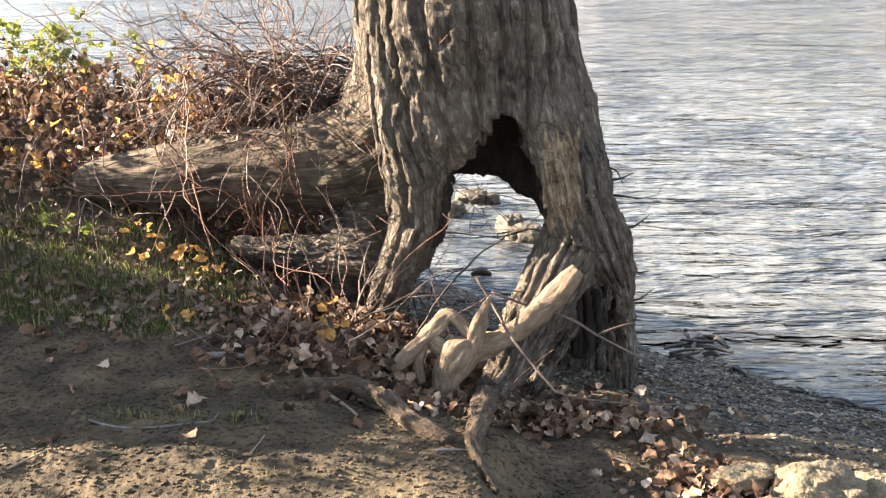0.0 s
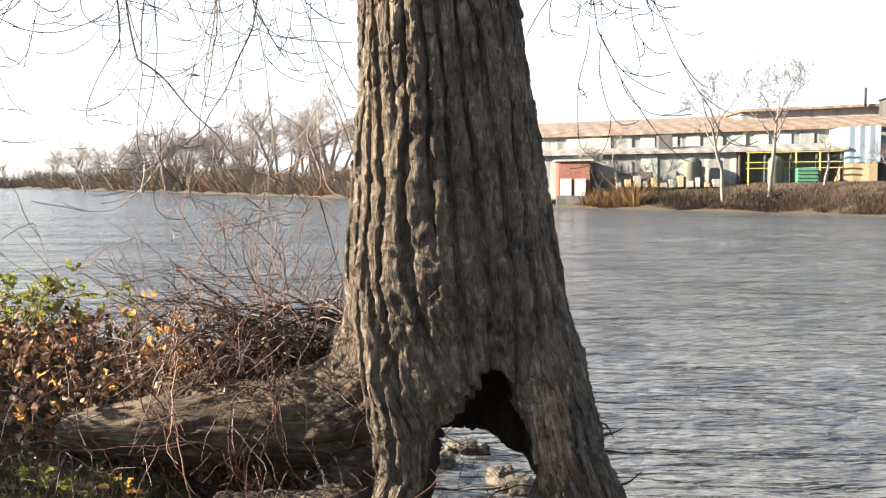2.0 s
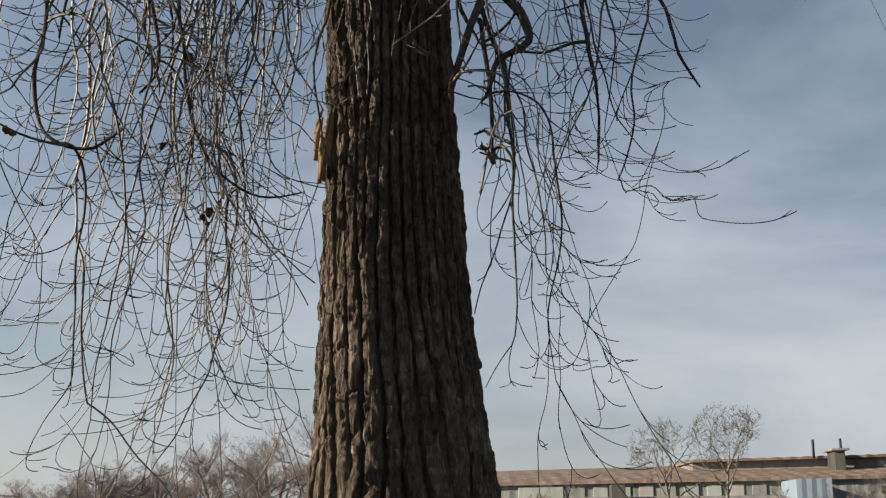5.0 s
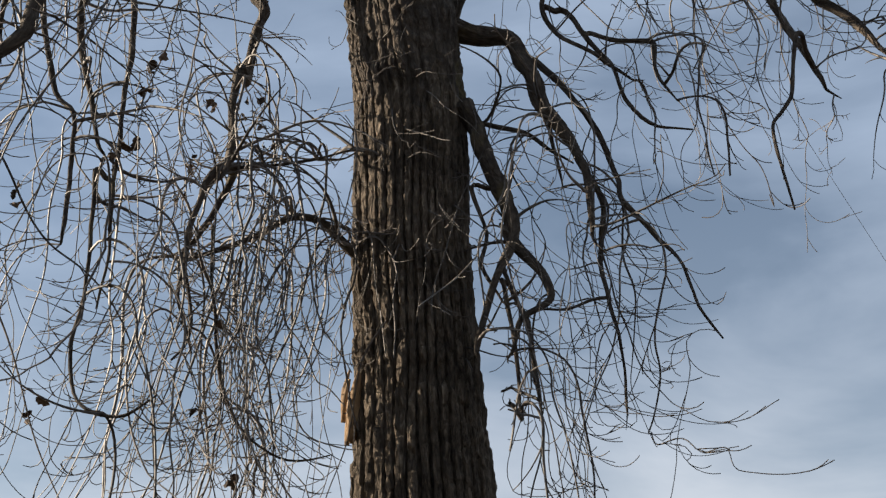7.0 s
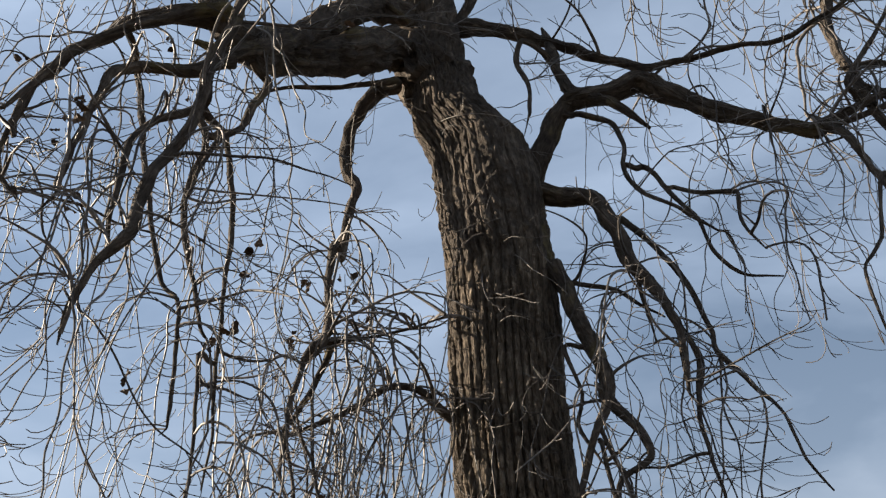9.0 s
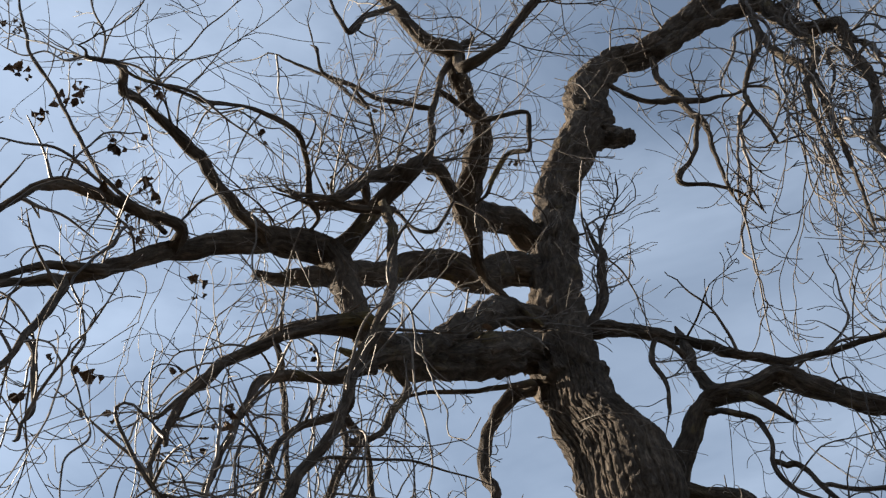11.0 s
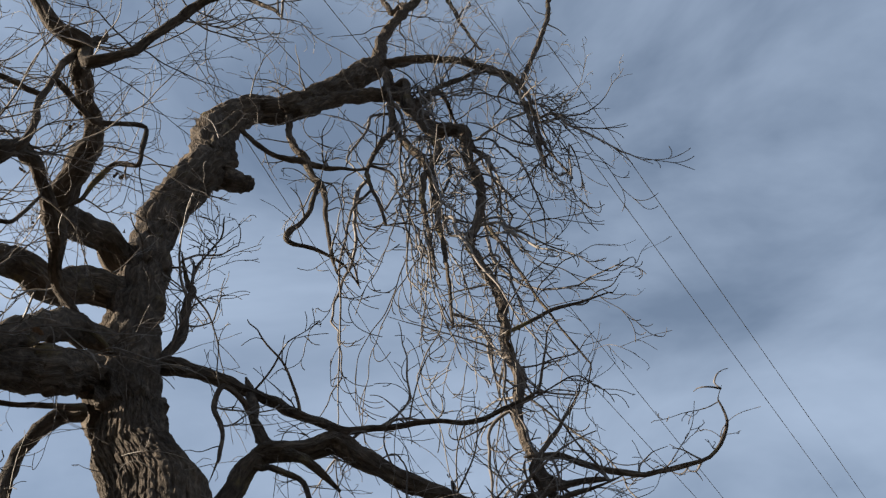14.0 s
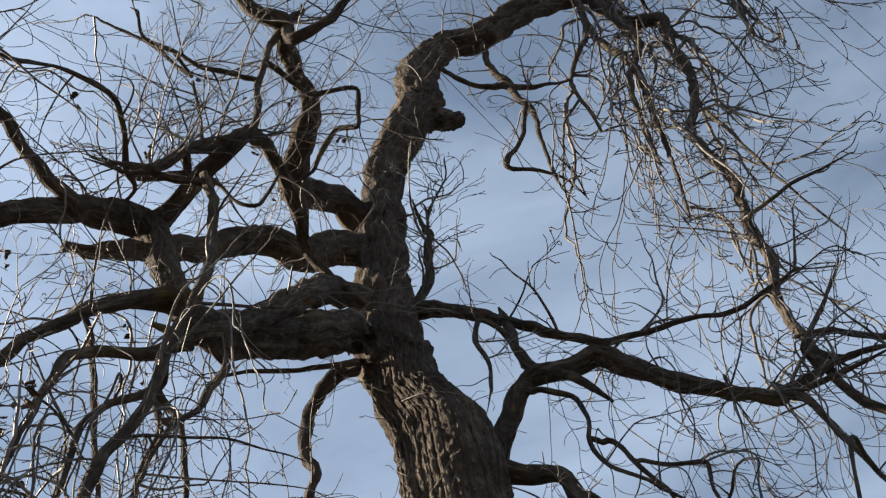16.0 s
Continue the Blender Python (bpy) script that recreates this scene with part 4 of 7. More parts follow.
BOUGHS['D2'] = [(-0.4, 4.5, 3.95, 0.03), (-0.48, 4.44, 3.99, 0.024), (-0.58, 4.38, 4.07, 0.021), (-0.7, 4.32, 4.06, 0.019), (-0.9, 4.26, 3.91, 0.014), (-1.11, 4.2, 3.79, 0.009)]
BOUGHS['D3'] = [(-1.3, 3.28, 5.26, 0.039), (-1.51, 3.2, 5.14, 0.028), (-1.75, 3.12, 5.11, 0.025), (-1.78, 3.03, 4.87, 0.019), (-1.78, 2.95, 4.54, 0.016), (-1.76, 2.87, 4.21, 0.012)]
BOUGHS['W1'] = [(-1.34, 3.5, 3.8, 0.009), (-1.31, 3.47, 3.53, 0.008), (-1.29, 3.44, 3.23, 0.007), (-1.29, 3.41, 3.05, 0.007), (-1.25, 3.39, 2.85, 0.006), (-1.16, 3.36, 2.77, 0.006), (-1.05, 3.33, 2.75, 0.005), (-0.95, 3.3, 2.8, 0.003)]
BOUGHS['W2'] = [(-0.95, 4.1, 4.13, 0.018), (-1.07, 4.06, 3.8, 0.011), (-1.11, 4.02, 3.71, 0.01), (-1.05, 3.98, 3.49, 0.008), (-1.03, 3.94, 3.28, 0.007), (-1.07, 3.9, 3.18, 0.004)]
BOUGHS['W3'] = [(-0.99, 4, 3.84, 0.007), (-0.96, 3.98, 3.54, 0.007), (-0.88, 3.96, 3.09, 0.007), (-0.75, 3.94, 2.87, 0.005), (-0.6, 3.92, 2.78, 0.004), (-0.44, 3.9, 2.79, 0.003)]
BOUGHS['W4'] = [(-1.62, 3.7, 5.41, 0.02), (-1.53, 3.66, 5.1, 0.017), (-1.57, 3.62, 4.79, 0.015), (-1.52, 3.58, 4.47, 0.014), (-1.43, 3.54, 4.17, 0.011), (-1.35, 3.5, 3.92, 0.007)]
BOUGHS['W5'] = [(-1.46, 3.7, 5.21, 0.016), (-1.38, 3.67, 4.86, 0.014), (-1.33, 3.64, 4.57, 0.013), (-1.32, 3.61, 4.27, 0.011), (-1.3, 3.59, 3.94, 0.009), (-1.28, 3.56, 3.66, 0.008), (-1.25, 3.53, 3.45, 0.006), (-1.26, 3.5, 3.21, 0.004)]
BOUGHS['W6'] = [(-1.93, 3.6, 5.56, 0.017), (-1.62, 3.55, 4.33, 0.011), (-1.47, 3.5, 4.06, 0.01), (-1.42, 3.45, 3.71, 0.009), (-1.39, 3.4, 3.46, 0.006)]
BOUGHS['P1'] = [(0.49, 4.4, 5.02, 0.017), (0.66, 4.36, 4.75, 0.015), (0.76, 4.32, 4.5, 0.014), (0.82, 4.29, 4.23, 0.012), (0.82, 4.25, 4.1, 0.012), (0.96, 4.21, 3.87, 0.01), (1.04, 4.18, 3.73, 0.007), (1.08, 4.14, 3.5, 0.006), (1.15, 4.1, 3.34, 0.004)]
BOUGHS['P2'] = [(0.66, 4.4, 5.36, 0.015), (0.76, 4.36, 5.13, 0.013), (0.85, 4.32, 4.95, 0.011), (0.91, 4.28, 4.67, 0.01), (1.03, 4.24, 4.51, 0.007), (1.18, 4.2, 4.46, 0.004)]
BOUGHS['P3'] = [(0.79, 4.4, 5.21, 0.012), (0.91, 4.35, 5.12, 0.012), (1.07, 4.3, 5.07, 0.011), (1.05, 4.25, 4.85, 0.01), (1.11, 4.2, 4.65, 0.005)]
BOUGHS['P4'] = [(0.68, 4.3, 4.3, 0.013), (0.73, 4.26, 4.09, 0.013), (0.69, 4.22, 3.76, 0.011), (0.7, 4.18, 3.6, 0.01), (0.73, 4.14, 3.31, 0.007), (0.72, 4.1, 3.04, 0.005)]
BOUGHS['P5'] = [(0.11, 4.5, 4.74, 0.014), (0.2, 4.45, 4.68, 0.013), (0.38, 4.4, 4.6, 0.011), (0.53, 4.35, 4.44, 0.008), (0.62, 4.3, 4.34, 0.004)]
BOUGHS['P6'] = [(0.5, 4.4, 4.77, 0.013), (0.52, 4.35, 4.59, 0.011), (0.56, 4.3, 4.24, 0.005)]
BOUGHS['P7'] = [(0.25, 4.2, 3.74, 0.012), (0.27, 4.18, 3.65, 0.011), (0.35, 4.15, 3.41, 0.01), (0.36, 4.12, 3.2, 0.007), (0.38, 4.1, 2.95, 0.004)]
BOUGHS['P8'] = [(0.24, 4.2, 3.66, 0.01), (0.25, 4.17, 3.63, 0.01), (0.29, 4.13, 3.31, 0.008), (0.29, 4.1, 3.05, 0.006)]
BOUGHS['P9'] = [(0.13, 4.3, 4.21, 0.011), (0.19, 4.27, 3.94, 0.01), (0.16, 4.23, 3.76, 0.009), (0.23, 4.2, 3.6, 0.006)]
BOUGHS['P10'] = [(1.68, 4, 4.87, 0.011), (1.58, 3.98, 4.48, 0.009), (1.47, 3.95, 4.32, 0.008), (1.45, 3.92, 4.16, 0.007), (1.47, 3.9, 3.84, 0.004)]
BOUGHS['N1'] = [(-0.86, 3.3, 7.5, 0.0176), (-0.72, 3.35, 7.58, 0.0151), (-0.58, 3.4, 7.66, 0.0151), (-0.57, 3.45, 7.43, 0.0151), (-0.59, 3.5, 7.35, 0.0143), (-0.72, 3.55, 7.44, 0.0151), (-0.83, 3.6, 7.24, 0.0176)]
BOUGHS['N2'] = [(-1.12, 3.1, 6.77, 0.0218), (-1.09, 3.08, 6.92, 0.0218), (-1.1, 3.05, 7.28, 0.0202), (-1.05, 3.02, 7.67, 0.021), (-0.95, 3, 7.93, 0.0252)]
BOUGHS['N4'] = [(-1.34, 3.2, 6.77, 0.025), (-1.46, 3.14, 6.75, 0.023), (-1.55, 3.09, 6.58, 0.019), (-1.61, 3.03, 6.42, 0.014)]
BOUGHS['N5'] = [(-1.28, 3.12, 6.32, 0.025), (-1.39, 3.06, 6.28, 0.024), (-1.52, 3.01, 6.29, 0.02), (-1.61, 2.95, 6.25, 0.016)]
BOUGHS['N6'] = [(-1.33, 3.28, 6.57, 0.012), (-1.2, 3.28, 6.37, 0.011), (-1.07, 3.28, 6.31, 0.011), (-1, 3.28, 6.54, 0.009)]
BOUGHS['N7'] = [(-1.4, 3.12, 6.71, 0.012), (-1.43, 3.07, 6.99, 0.011), (-1.5, 3.03, 7.31, 0.008)]
BOUGHS['N8'] = [(-1.57, 3.12, 7.56, 0.012), (-1.84, 3.03, 7.88, 0.012), (-2.19, 2.95, 8.16, 0.009)]
BOUGHS['U6'] = [(2.39, 5.1, 15.89, 0.048), (2.5, 5, 17.07, 0.042), (2.32, 4.9, 19.18, 0.038), (2.08, 4.8, 20.35, 0.03), (1.81, 4.7, 22.31, 0.022)]
BOUGHS['U7'] = [(3.61, 4.9, 17.42, 0.039), (3.68, 4.8, 18.92, 0.037), (3.73, 4.7, 20.21, 0.03), (3.98, 4.6, 22.52, 0.022)]
BOUGHS['U8'] = [(3.03, 5.1, 12.63, 0.029), (3.72, 5.03, 14.64, 0.03), (4.01, 4.97, 15.9, 0.028), (4.75, 4.9, 18.09, 0.018)]
BOUGHS['U9'] = [(1.62, 5.3, 13.44, 0.048), (2.25, 5.22, 13.52, 0.041), (2.78, 5.14, 13.17, 0.037), (2.99, 5.06, 12.46, 0.032), (2.95, 4.98, 11.44, 0.023), (2.9, 4.9, 10.55, 0.016)]
BOUGHS['U10'] = [(2, 5.3, 12.66, 0.032), (2.36, 5.25, 13.01, 0.03), (2.76, 5.2, 13.29, 0.024)]
BOUGHS['U11'] = [(2.43, 5.1, 15.77, 0.028), (2.52, 5.05, 14.47, 0.022), (2.63, 5, 13.56, 0.014)]
BOUGHS['U13'] = [(1.75, 5.3, 12.9, 0.046), (1.74, 5.25, 12.36, 0.05), (1.84, 5.2, 11.71, 0.048), (1.93, 5.15, 11.08, 0.043), (1.69, 5.1, 10.26, 0.032), (1.65, 5.05, 9.57, 0.022), (1.64, 5, 8.83, 0.014)]
BOUGHS['U15'] = [(1.53, 5.3, 13.15, 0.037), (1.52, 5.28, 11.78, 0.033), (1.3, 5.25, 11.06, 0.025), (1.2, 5.22, 10.53, 0.022), (1.31, 5.2, 9.74, 0.015)]
BOUGHS['M1'] = [(-1.25, 3.44, 7.3, 0.035), (-1.4, 3.38, 7.12, 0.03), (-1.57, 3.32, 7.03, 0.025), (-1.74, 3.26, 6.77, 0.02), (-1.89, 3.2, 6.77, 0.013)]
BOUGHS['M2'] = [(-1.53, 3.28, 6.7, 0.025), (-1.78, 3.2, 6.61, 0.021), (-1.92, 3.12, 6.66, 0.012)]
BOUGHS['M3'] = [(-1.37, 3.2, 5.54, 0.035), (-1.55, 3.13, 5.43, 0.029), (-1.75, 3.07, 5.31, 0.023), (-1.92, 3, 5.13, 0.019), (-1.98, 2.94, 4.93, 0.014), (-2.07, 2.87, 4.68, 0.01)]
BOUGHS['M5'] = [(-1.21, 3.53, 5.34, 0.025), (-1.25, 3.48, 5.15, 0.02), (-1.28, 3.43, 4.96, 0.016), (-1.35, 3.38, 4.87, 0.014), (-1.39, 3.33, 4.69, 0.011), (-1.4, 3.28, 4.49, 0.009)]
BOUGHS['M6'] = [(-0.74, 4.5, 6.3, 0.021), (-1.06, 4.4, 6.18, 0.015), (-1.37, 4.3, 6.11, 0.013), (-1.45, 4.2, 5.99, 0.008)]
BOUGHS['M7'] = [(0.34, 4.5, 5.89, 0.019), (0.49, 4.45, 5.77, 0.017), (0.55, 4.4, 5.54, 0.015), (0.53, 4.35, 5.3, 0.013), (0.62, 4.3, 5.09, 0.011), (0.76, 4.25, 4.96, 0.01), (0.89, 4.2, 4.78, 0.007)]
BOUGHS['M10'] = [(0.04, 4.5, 6.55, 0.018), (-0.01, 4.47, 6.34, 0.015), (0.06, 4.43, 6.1, 0.013), (0.05, 4.4, 5.84, 0.01)]
BOUGHS['M11'] = [(1.63, 4.4, 5.58, 0.025), (1.71, 4.33, 5.38, 0.021), (1.78, 4.27, 5.07, 0.017), (1.84, 4.2, 4.76, 0.012)]
BOUGHS['M12'] = [(1.72, 4.4, 5.57, 0.015), (1.87, 4.33, 5.56, 0.014), (2.05, 4.27, 5.6, 0.011), (2.16, 4.2, 5.6, 0.006)]
BOUGHS['M14'] = [(1.78, 4.3, 5.78, 0.014), (1.87, 4.3, 5.92, 0.015), (2.07, 4.3, 6.22, 0.012), (2.18, 4.3, 6.41, 0.007)]
BOUGHS['M16'] = [(1.97, 4.6, 7.4, 0.016), (2.33, 4.57, 7.66, 0.014), (2.57, 4.53, 7.75, 0.01), (2.79, 4.5, 7.85, 0.006)]
BOUGHS['M17'] = [(2.08, 4.7, 8.88, 0.016), (2.15, 4.65, 8.49, 0.013), (2.29, 4.6, 7.77, 0.01), (2.37, 4.55, 7.38, 0.008), (2.45, 4.5, 7.02, 0.006)]
BOUGHS['L1f'] = [(-2.28, 2.4, 5.11, 0.0235), (-2.42, 2.33, 5.09, 0.0193), (-2.54, 2.27, 5.03, 0.0168), (-2.6, 2.2, 4.89, 0.0143)]
BOUGHS['L1g'] = [(-2.32, 2.25, 4.87, 0.0185), (-2.28, 2.21, 4.65, 0.0176), (-2.27, 2.17, 4.42, 0.0151), (-2.26, 2.14, 4.26, 0.0126), (-2.27, 2.1, 4.13, 0.0109)]
BOUGHS['L1h'] = [(-2.29, 2.2, 4.45, 0.0118), (-2.2, 2.18, 4.32, 0.0109), (-2.12, 2.16, 4.12, 0.0101), (-2.04, 2.14, 3.97, 0.0084), (-2.05, 2.12, 3.9, 0.0067), (-2.02, 2.1, 3.82, 0.0067)]
BOUGHS['L1i'] = [(-2.14, 2.6, 5.67, 0.0302), (-2.25, 2.53, 5.7, 0.0286), (-2.34, 2.46, 5.68, 0.0286), (-2.47, 2.39, 5.73, 0.0286), (-2.59, 2.31, 5.73, 0.026), (-2.68, 2.24, 5.65, 0.0235), (-2.7, 2.17, 5.51, 0.0185), (-2.72, 2.1, 5.25, 0.0151)]
BOUGHS['L4b'] = [(-2.19, 1.9, 5.95, 0.0067), (-2.08, 2.06, 6.07, 0.0092), (-1.99, 2.21, 6.18, 0.0101), (-1.91, 2.37, 6.39, 0.0101), (-1.78, 2.53, 6.47, 0.0126), (-1.72, 2.69, 6.55, 0.016), (-1.71, 2.84, 6.46, 0.016), (-1.72, 3, 6.36, 0.0185)]
BOUGHS['L3e'] = [(-0.16, 2.65, 8.13, 0.0185), (-0.29, 2.61, 8.27, 0.016), (-0.39, 2.58, 8.19, 0.0126), (-0.47, 2.54, 7.9, 0.0092), (-0.53, 2.5, 7.77, 0.0059)]
BOUGHS['L3f'] = [(-0.13, 2.65, 8.16, 0.0151), (-0.17, 2.61, 8.46, 0.0126), (-0.26, 2.58, 8.6, 0.0126), (-0.44, 2.54, 8.52, 0.0092), (-0.55, 2.5, 8.15, 0.0092)]
BOUGHS['N3'] = [(-1.25, 3, 7.31, 0.0143), (-1.41, 2.92, 7.27, 0.0143), (-1.59, 2.85, 7.41, 0.0151), (-1.76, 2.78, 7.48, 0.0118), (-1.8, 2.7, 7.66, 0.0092)]
BOUGHS['N9'] = [(-1.28, 2.5, 7.62, 0.0176), (-1.39, 2.45, 7.45, 0.0176), (-1.43, 2.4, 7.14, 0.0168), (-1.49, 2.35, 7.23, 0.0109), (-1.57, 2.3, 7.46, 0.0084)]
BOUGHS['A1'] = [(-1.49, 3.5, 5.82, 0.0428), (-1.6, 3.44, 5.82, 0.0378), (-1.73, 3.39, 5.78, 0.0403), (-1.85, 3.33, 5.67, 0.037), (-1.97, 3.28, 5.5, 0.0336), (-2.07, 3.22, 5.35, 0.0311), (-2.12, 3.17, 5.18, 0.0252), (-2.14, 3.11, 5.02, 0.0227), (-2.14, 3.06, 4.82, 0.0176), (-2.11, 3, 4.67, 0.0168)]
BOUGHS['D4'] = [(-0.96, 4.05, 4.19, 0.0176), (-1.03, 4.01, 4.08, 0.0168), (-1.05, 3.97, 3.95, 0.0126), (-1.07, 3.92, 3.76, 0.0126), (-1.06, 3.88, 3.61, 0.0101), (-1.06, 3.84, 3.43, 0.0076), (-0.99, 3.8, 3.22, 0.0059)]
BOUGHS['D5'] = [(-0.94, 4.05, 4.16, 0.0109), (-0.81, 4.11, 4.21, 0.0067), (-0.66, 4.18, 4.28, 0.0067), (-0.57, 4.24, 4.34, 0.0067), (-0.45, 4.3, 4.42, 0.0042)]
BOUGHS['R2b'] = [(1.91, 4.5, 6.03, 0.0294), (1.92, 4.47, 5.82, 0.0286), (1.96, 4.44, 5.57, 0.0252), (2.08, 4.41, 5.38, 0.0244), (2.2, 4.38, 5.23, 0.0218), (2.24, 4.35, 5.07, 0.016)]
BOUGHS['R2c'] = [(1.91, 4.5, 6.08, 0.0202), (2.06, 4.47, 6.06, 0.0176), (2.3, 4.45, 5.96, 0.0176), (2.53, 4.42, 5.9, 0.0176), (2.77, 4.4, 5.96, 0.0151), (2.96, 4.38, 6.03, 0.0118), (3.09, 4.35, 6.17, 0.0126), (3.15, 4.32, 6.3, 0.0092), (3.14, 4.3, 6.44, 0.0067)]
BOUGHS['Z3'] = [(0.72, 5.3, 10.4, 0.0227), (0.64, 5.32, 9.9, 0.0218), (0.47, 5.34, 9.61, 0.026), (0.46, 5.36, 9.48, 0.021), (0.68, 5.38, 9.43, 0.0168), (0.84, 5.4, 9.35, 0.0168)]
BOUGHS['V2'] = [(-0.26, 4.9, 8.02, 0.0109), (-0.25, 4.9, 8.32, 0.0109), (-0.1, 4.9, 8.73, 0.0076), (-0.09, 4.9, 8.97, 0.0076)]
BOUGHS['K1'] = [(-2.19, 2.55, 5.58, 0.0139), (-2.44, 2.47, 5.82, 0.0117), (-2.59, 2.39, 5.97, 0.012), (-2.83, 2.31, 6.34, 0.0096), (-3.1, 2.24, 6.79, 0.0103), (-3.31, 2.16, 7.09, 0.0108), (-3.6, 2.08, 7.71, 0.0079), (-3.92, 2.0, 8.52, 0.0087)]
# every minor limb springs from the nearest stouter one and runs out to a thin tip
SAMPLES = {key: spline(pts, 0.06) for key, pts in BOUGHS.items()}
end = np.random.RandomState(9)
for key, pts in BOUGHS.items():
    a, b = np.array(pts[0]), np.array(pts[1])
    if key[0] in 'WPNMU' or (len(key) > 2 and key[2] in 'cefghi') or key in ('L3b', 'L4b', 'R1b', 'R4b', 'R2b', 'R2c', 'D4', 'D5', 'A1', 'V2', 'Z3', 'T3', 'T4', 'T5', 'H', 'Z2'):
        others = np.concatenate([c for k, c in SAMPLES.items() if k != key])
        d = np.linalg.norm(others[:, :3] - a[:3], axis=1) + np.where(others[:, 3] < a[3] * 0.8, 9, 0)
        j = int(np.argmin(d))
        if 0.03 < d[j] < 0.7 and ((a[:3] - others[j][:3]).dot(b[:3] - a[:3]) > 0 or d[j] < 0.3):
            joint = others[j]
            half = (joint[:3] + a[:3]) / 2 + end.normal(size=3) * 0.04 * d[j]
            pts = [(*joint[:3], min(joint[3], a[3] * 1.15)), (*half, a[3] * 1.05)] + list(pts)
        else:
            pts = [(*(a[:3] + (a[:3] - b[:3]) * 0.5), a[3] * 0.3)] + list(pts)
    p, q = np.array(pts[-2]), np.array(pts[-1])
    if key not in ('stub', 'T0') and q[3] > 0.004:
        d = (q[:3] - p[:3]) / np.linalg.norm(q[:3] - p[:3])
        reach = min(0.9, 14 * q[3])
        one = q[:3] + (d + end.normal(size=3) * 0.22) * reach * 0.5
        two = one + (d + end.normal(size=3) * 0.45) * reach * 0.5
        pts = list(pts) + [(*one, q[3] * 0.62), (*two, q[3] * 0.22)]
    # old limbs are never straight: small crooks all along
    c = spline(pts, 0.07)
    room = np.minimum(0.45 * c[:, 3] + 0.003, 0.02)[:, None]
    c[:, :3] += room * np.stack([perlin(c[:, :3] * 5.5 + q) + 0.6 * perlin(c[:, :3] * 13 + q) for q in (3.0, 17.0, 31.0)], 1)
    BOUGHS[key] = [tuple(float(v) for v in row) for row in c]
for n, (key, pts) in enumerate(BOUGHS.items()):
    r = max(q[3] for q in pts)
    barked("limb", pts, 44 if r > 0.12 else 26 if r > 0.06 else 12, 0.03 if r > 0.06 else 0.04, 0.12 if r > 0.1 else 0.24, 0.3 if r > 0.04 else 0.2, LIMB_BARK, tree, "", n * 3.7)

# ---------------------------------------------------------------- twigs
rng = np.random.RandomState(11)
twigs = Heap()
TIPS = []


def bow(p, d, goal, length, r, fine, wobble, bend=1.4, step=0.035):
    """The line of a twig: it leaves along d and bows smoothly round to goal, with slow waves and a few knees."""
    n = max(4, int(length / step))
    s = np.linspace(0, 1, n)[:, None]
    w = s ** bend
    axes = rng.normal(size=(3, 3))
    waves = sum(axes[k] * np.sin(s * length * f + rng.uniform(0, 6.28)) * g for k, (f, g) in enumerate(((3.5, 0.5), (9.0, 0.45), (21.0, 0.3))))
    knees = np.zeros((n, 3))
    for k in rng.randint(1, n, max(1, int(length / 0.35))):
        knees[k:] += rng.normal(size=3) * 0.22 * min(1, wobble * 4)
    way = d * (1 - w) + goal * w + wobble * waves + knees
    way /= np.linalg.norm(way, axis=1)[:, None]
    q = np.vstack([[p], p + np.cumsum(way * (length / n), axis=0)])
    rad = np.maximum(r * (1 - 0.72 * np.linspace(0, 1, n + 1)), fine)
    return np.column_stack([q, rad]), way


def lay(pts, way):
    low = np.flatnonzero((pts[:, 2] < 4.2) & (pts[:, 0] > 1.25) | (pts[:, 2] < 3.3) & (np.abs(pts[:, 0] + 0.07) < 0.3) & (pts[:, 1] < 4.8))
    if len(low):
        pts = pts[:low[0]]
    if len(pts) > 2:
        twigs.add(*tube(pts, 4 if pts[0, 3] > 0.008 else 3, 0, cap=False))
        TIPS.append((pts[-1, :3].copy(), way[min(len(pts), len(way)) - 1].copy()))
    return pts


def unit(v):
    return v / (np.linalg.norm(v) + 1e-9)


def hook(p, d, length, r, fine, depth=0):
    """A short side twig of a hanging strand: it leaves downwards and bows out, and up at its tip."""
    a = (0.0 if p[0] > -0.3 else math.pi) + rng.normal() * (1.1 if p[0] > -0.3 else 1.7)
    side = np.array([math.cos(a), math.sin(a), 0])
    pts, way = bow(p, unit(d * 0.9 + side * 0.45), unit(side + np.array([0, 0, rng.uniform(-0.2, 0.45)])), length, r, fine, 0.06, rng.uniform(0.9, 1.6), 0.03)
    pts = lay(pts, way)
    if depth < 1 and len(pts) > 5:
        for k in rng.randint(2, len(pts) - 1, rng.poisson(0.3 + 1.8 * length)):
            hook(pts[k, :3], way[min(k, len(way) - 1)], length * rng.uniform(0.25, 0.6), max(r * 0.7, fine), fine, depth + 1)


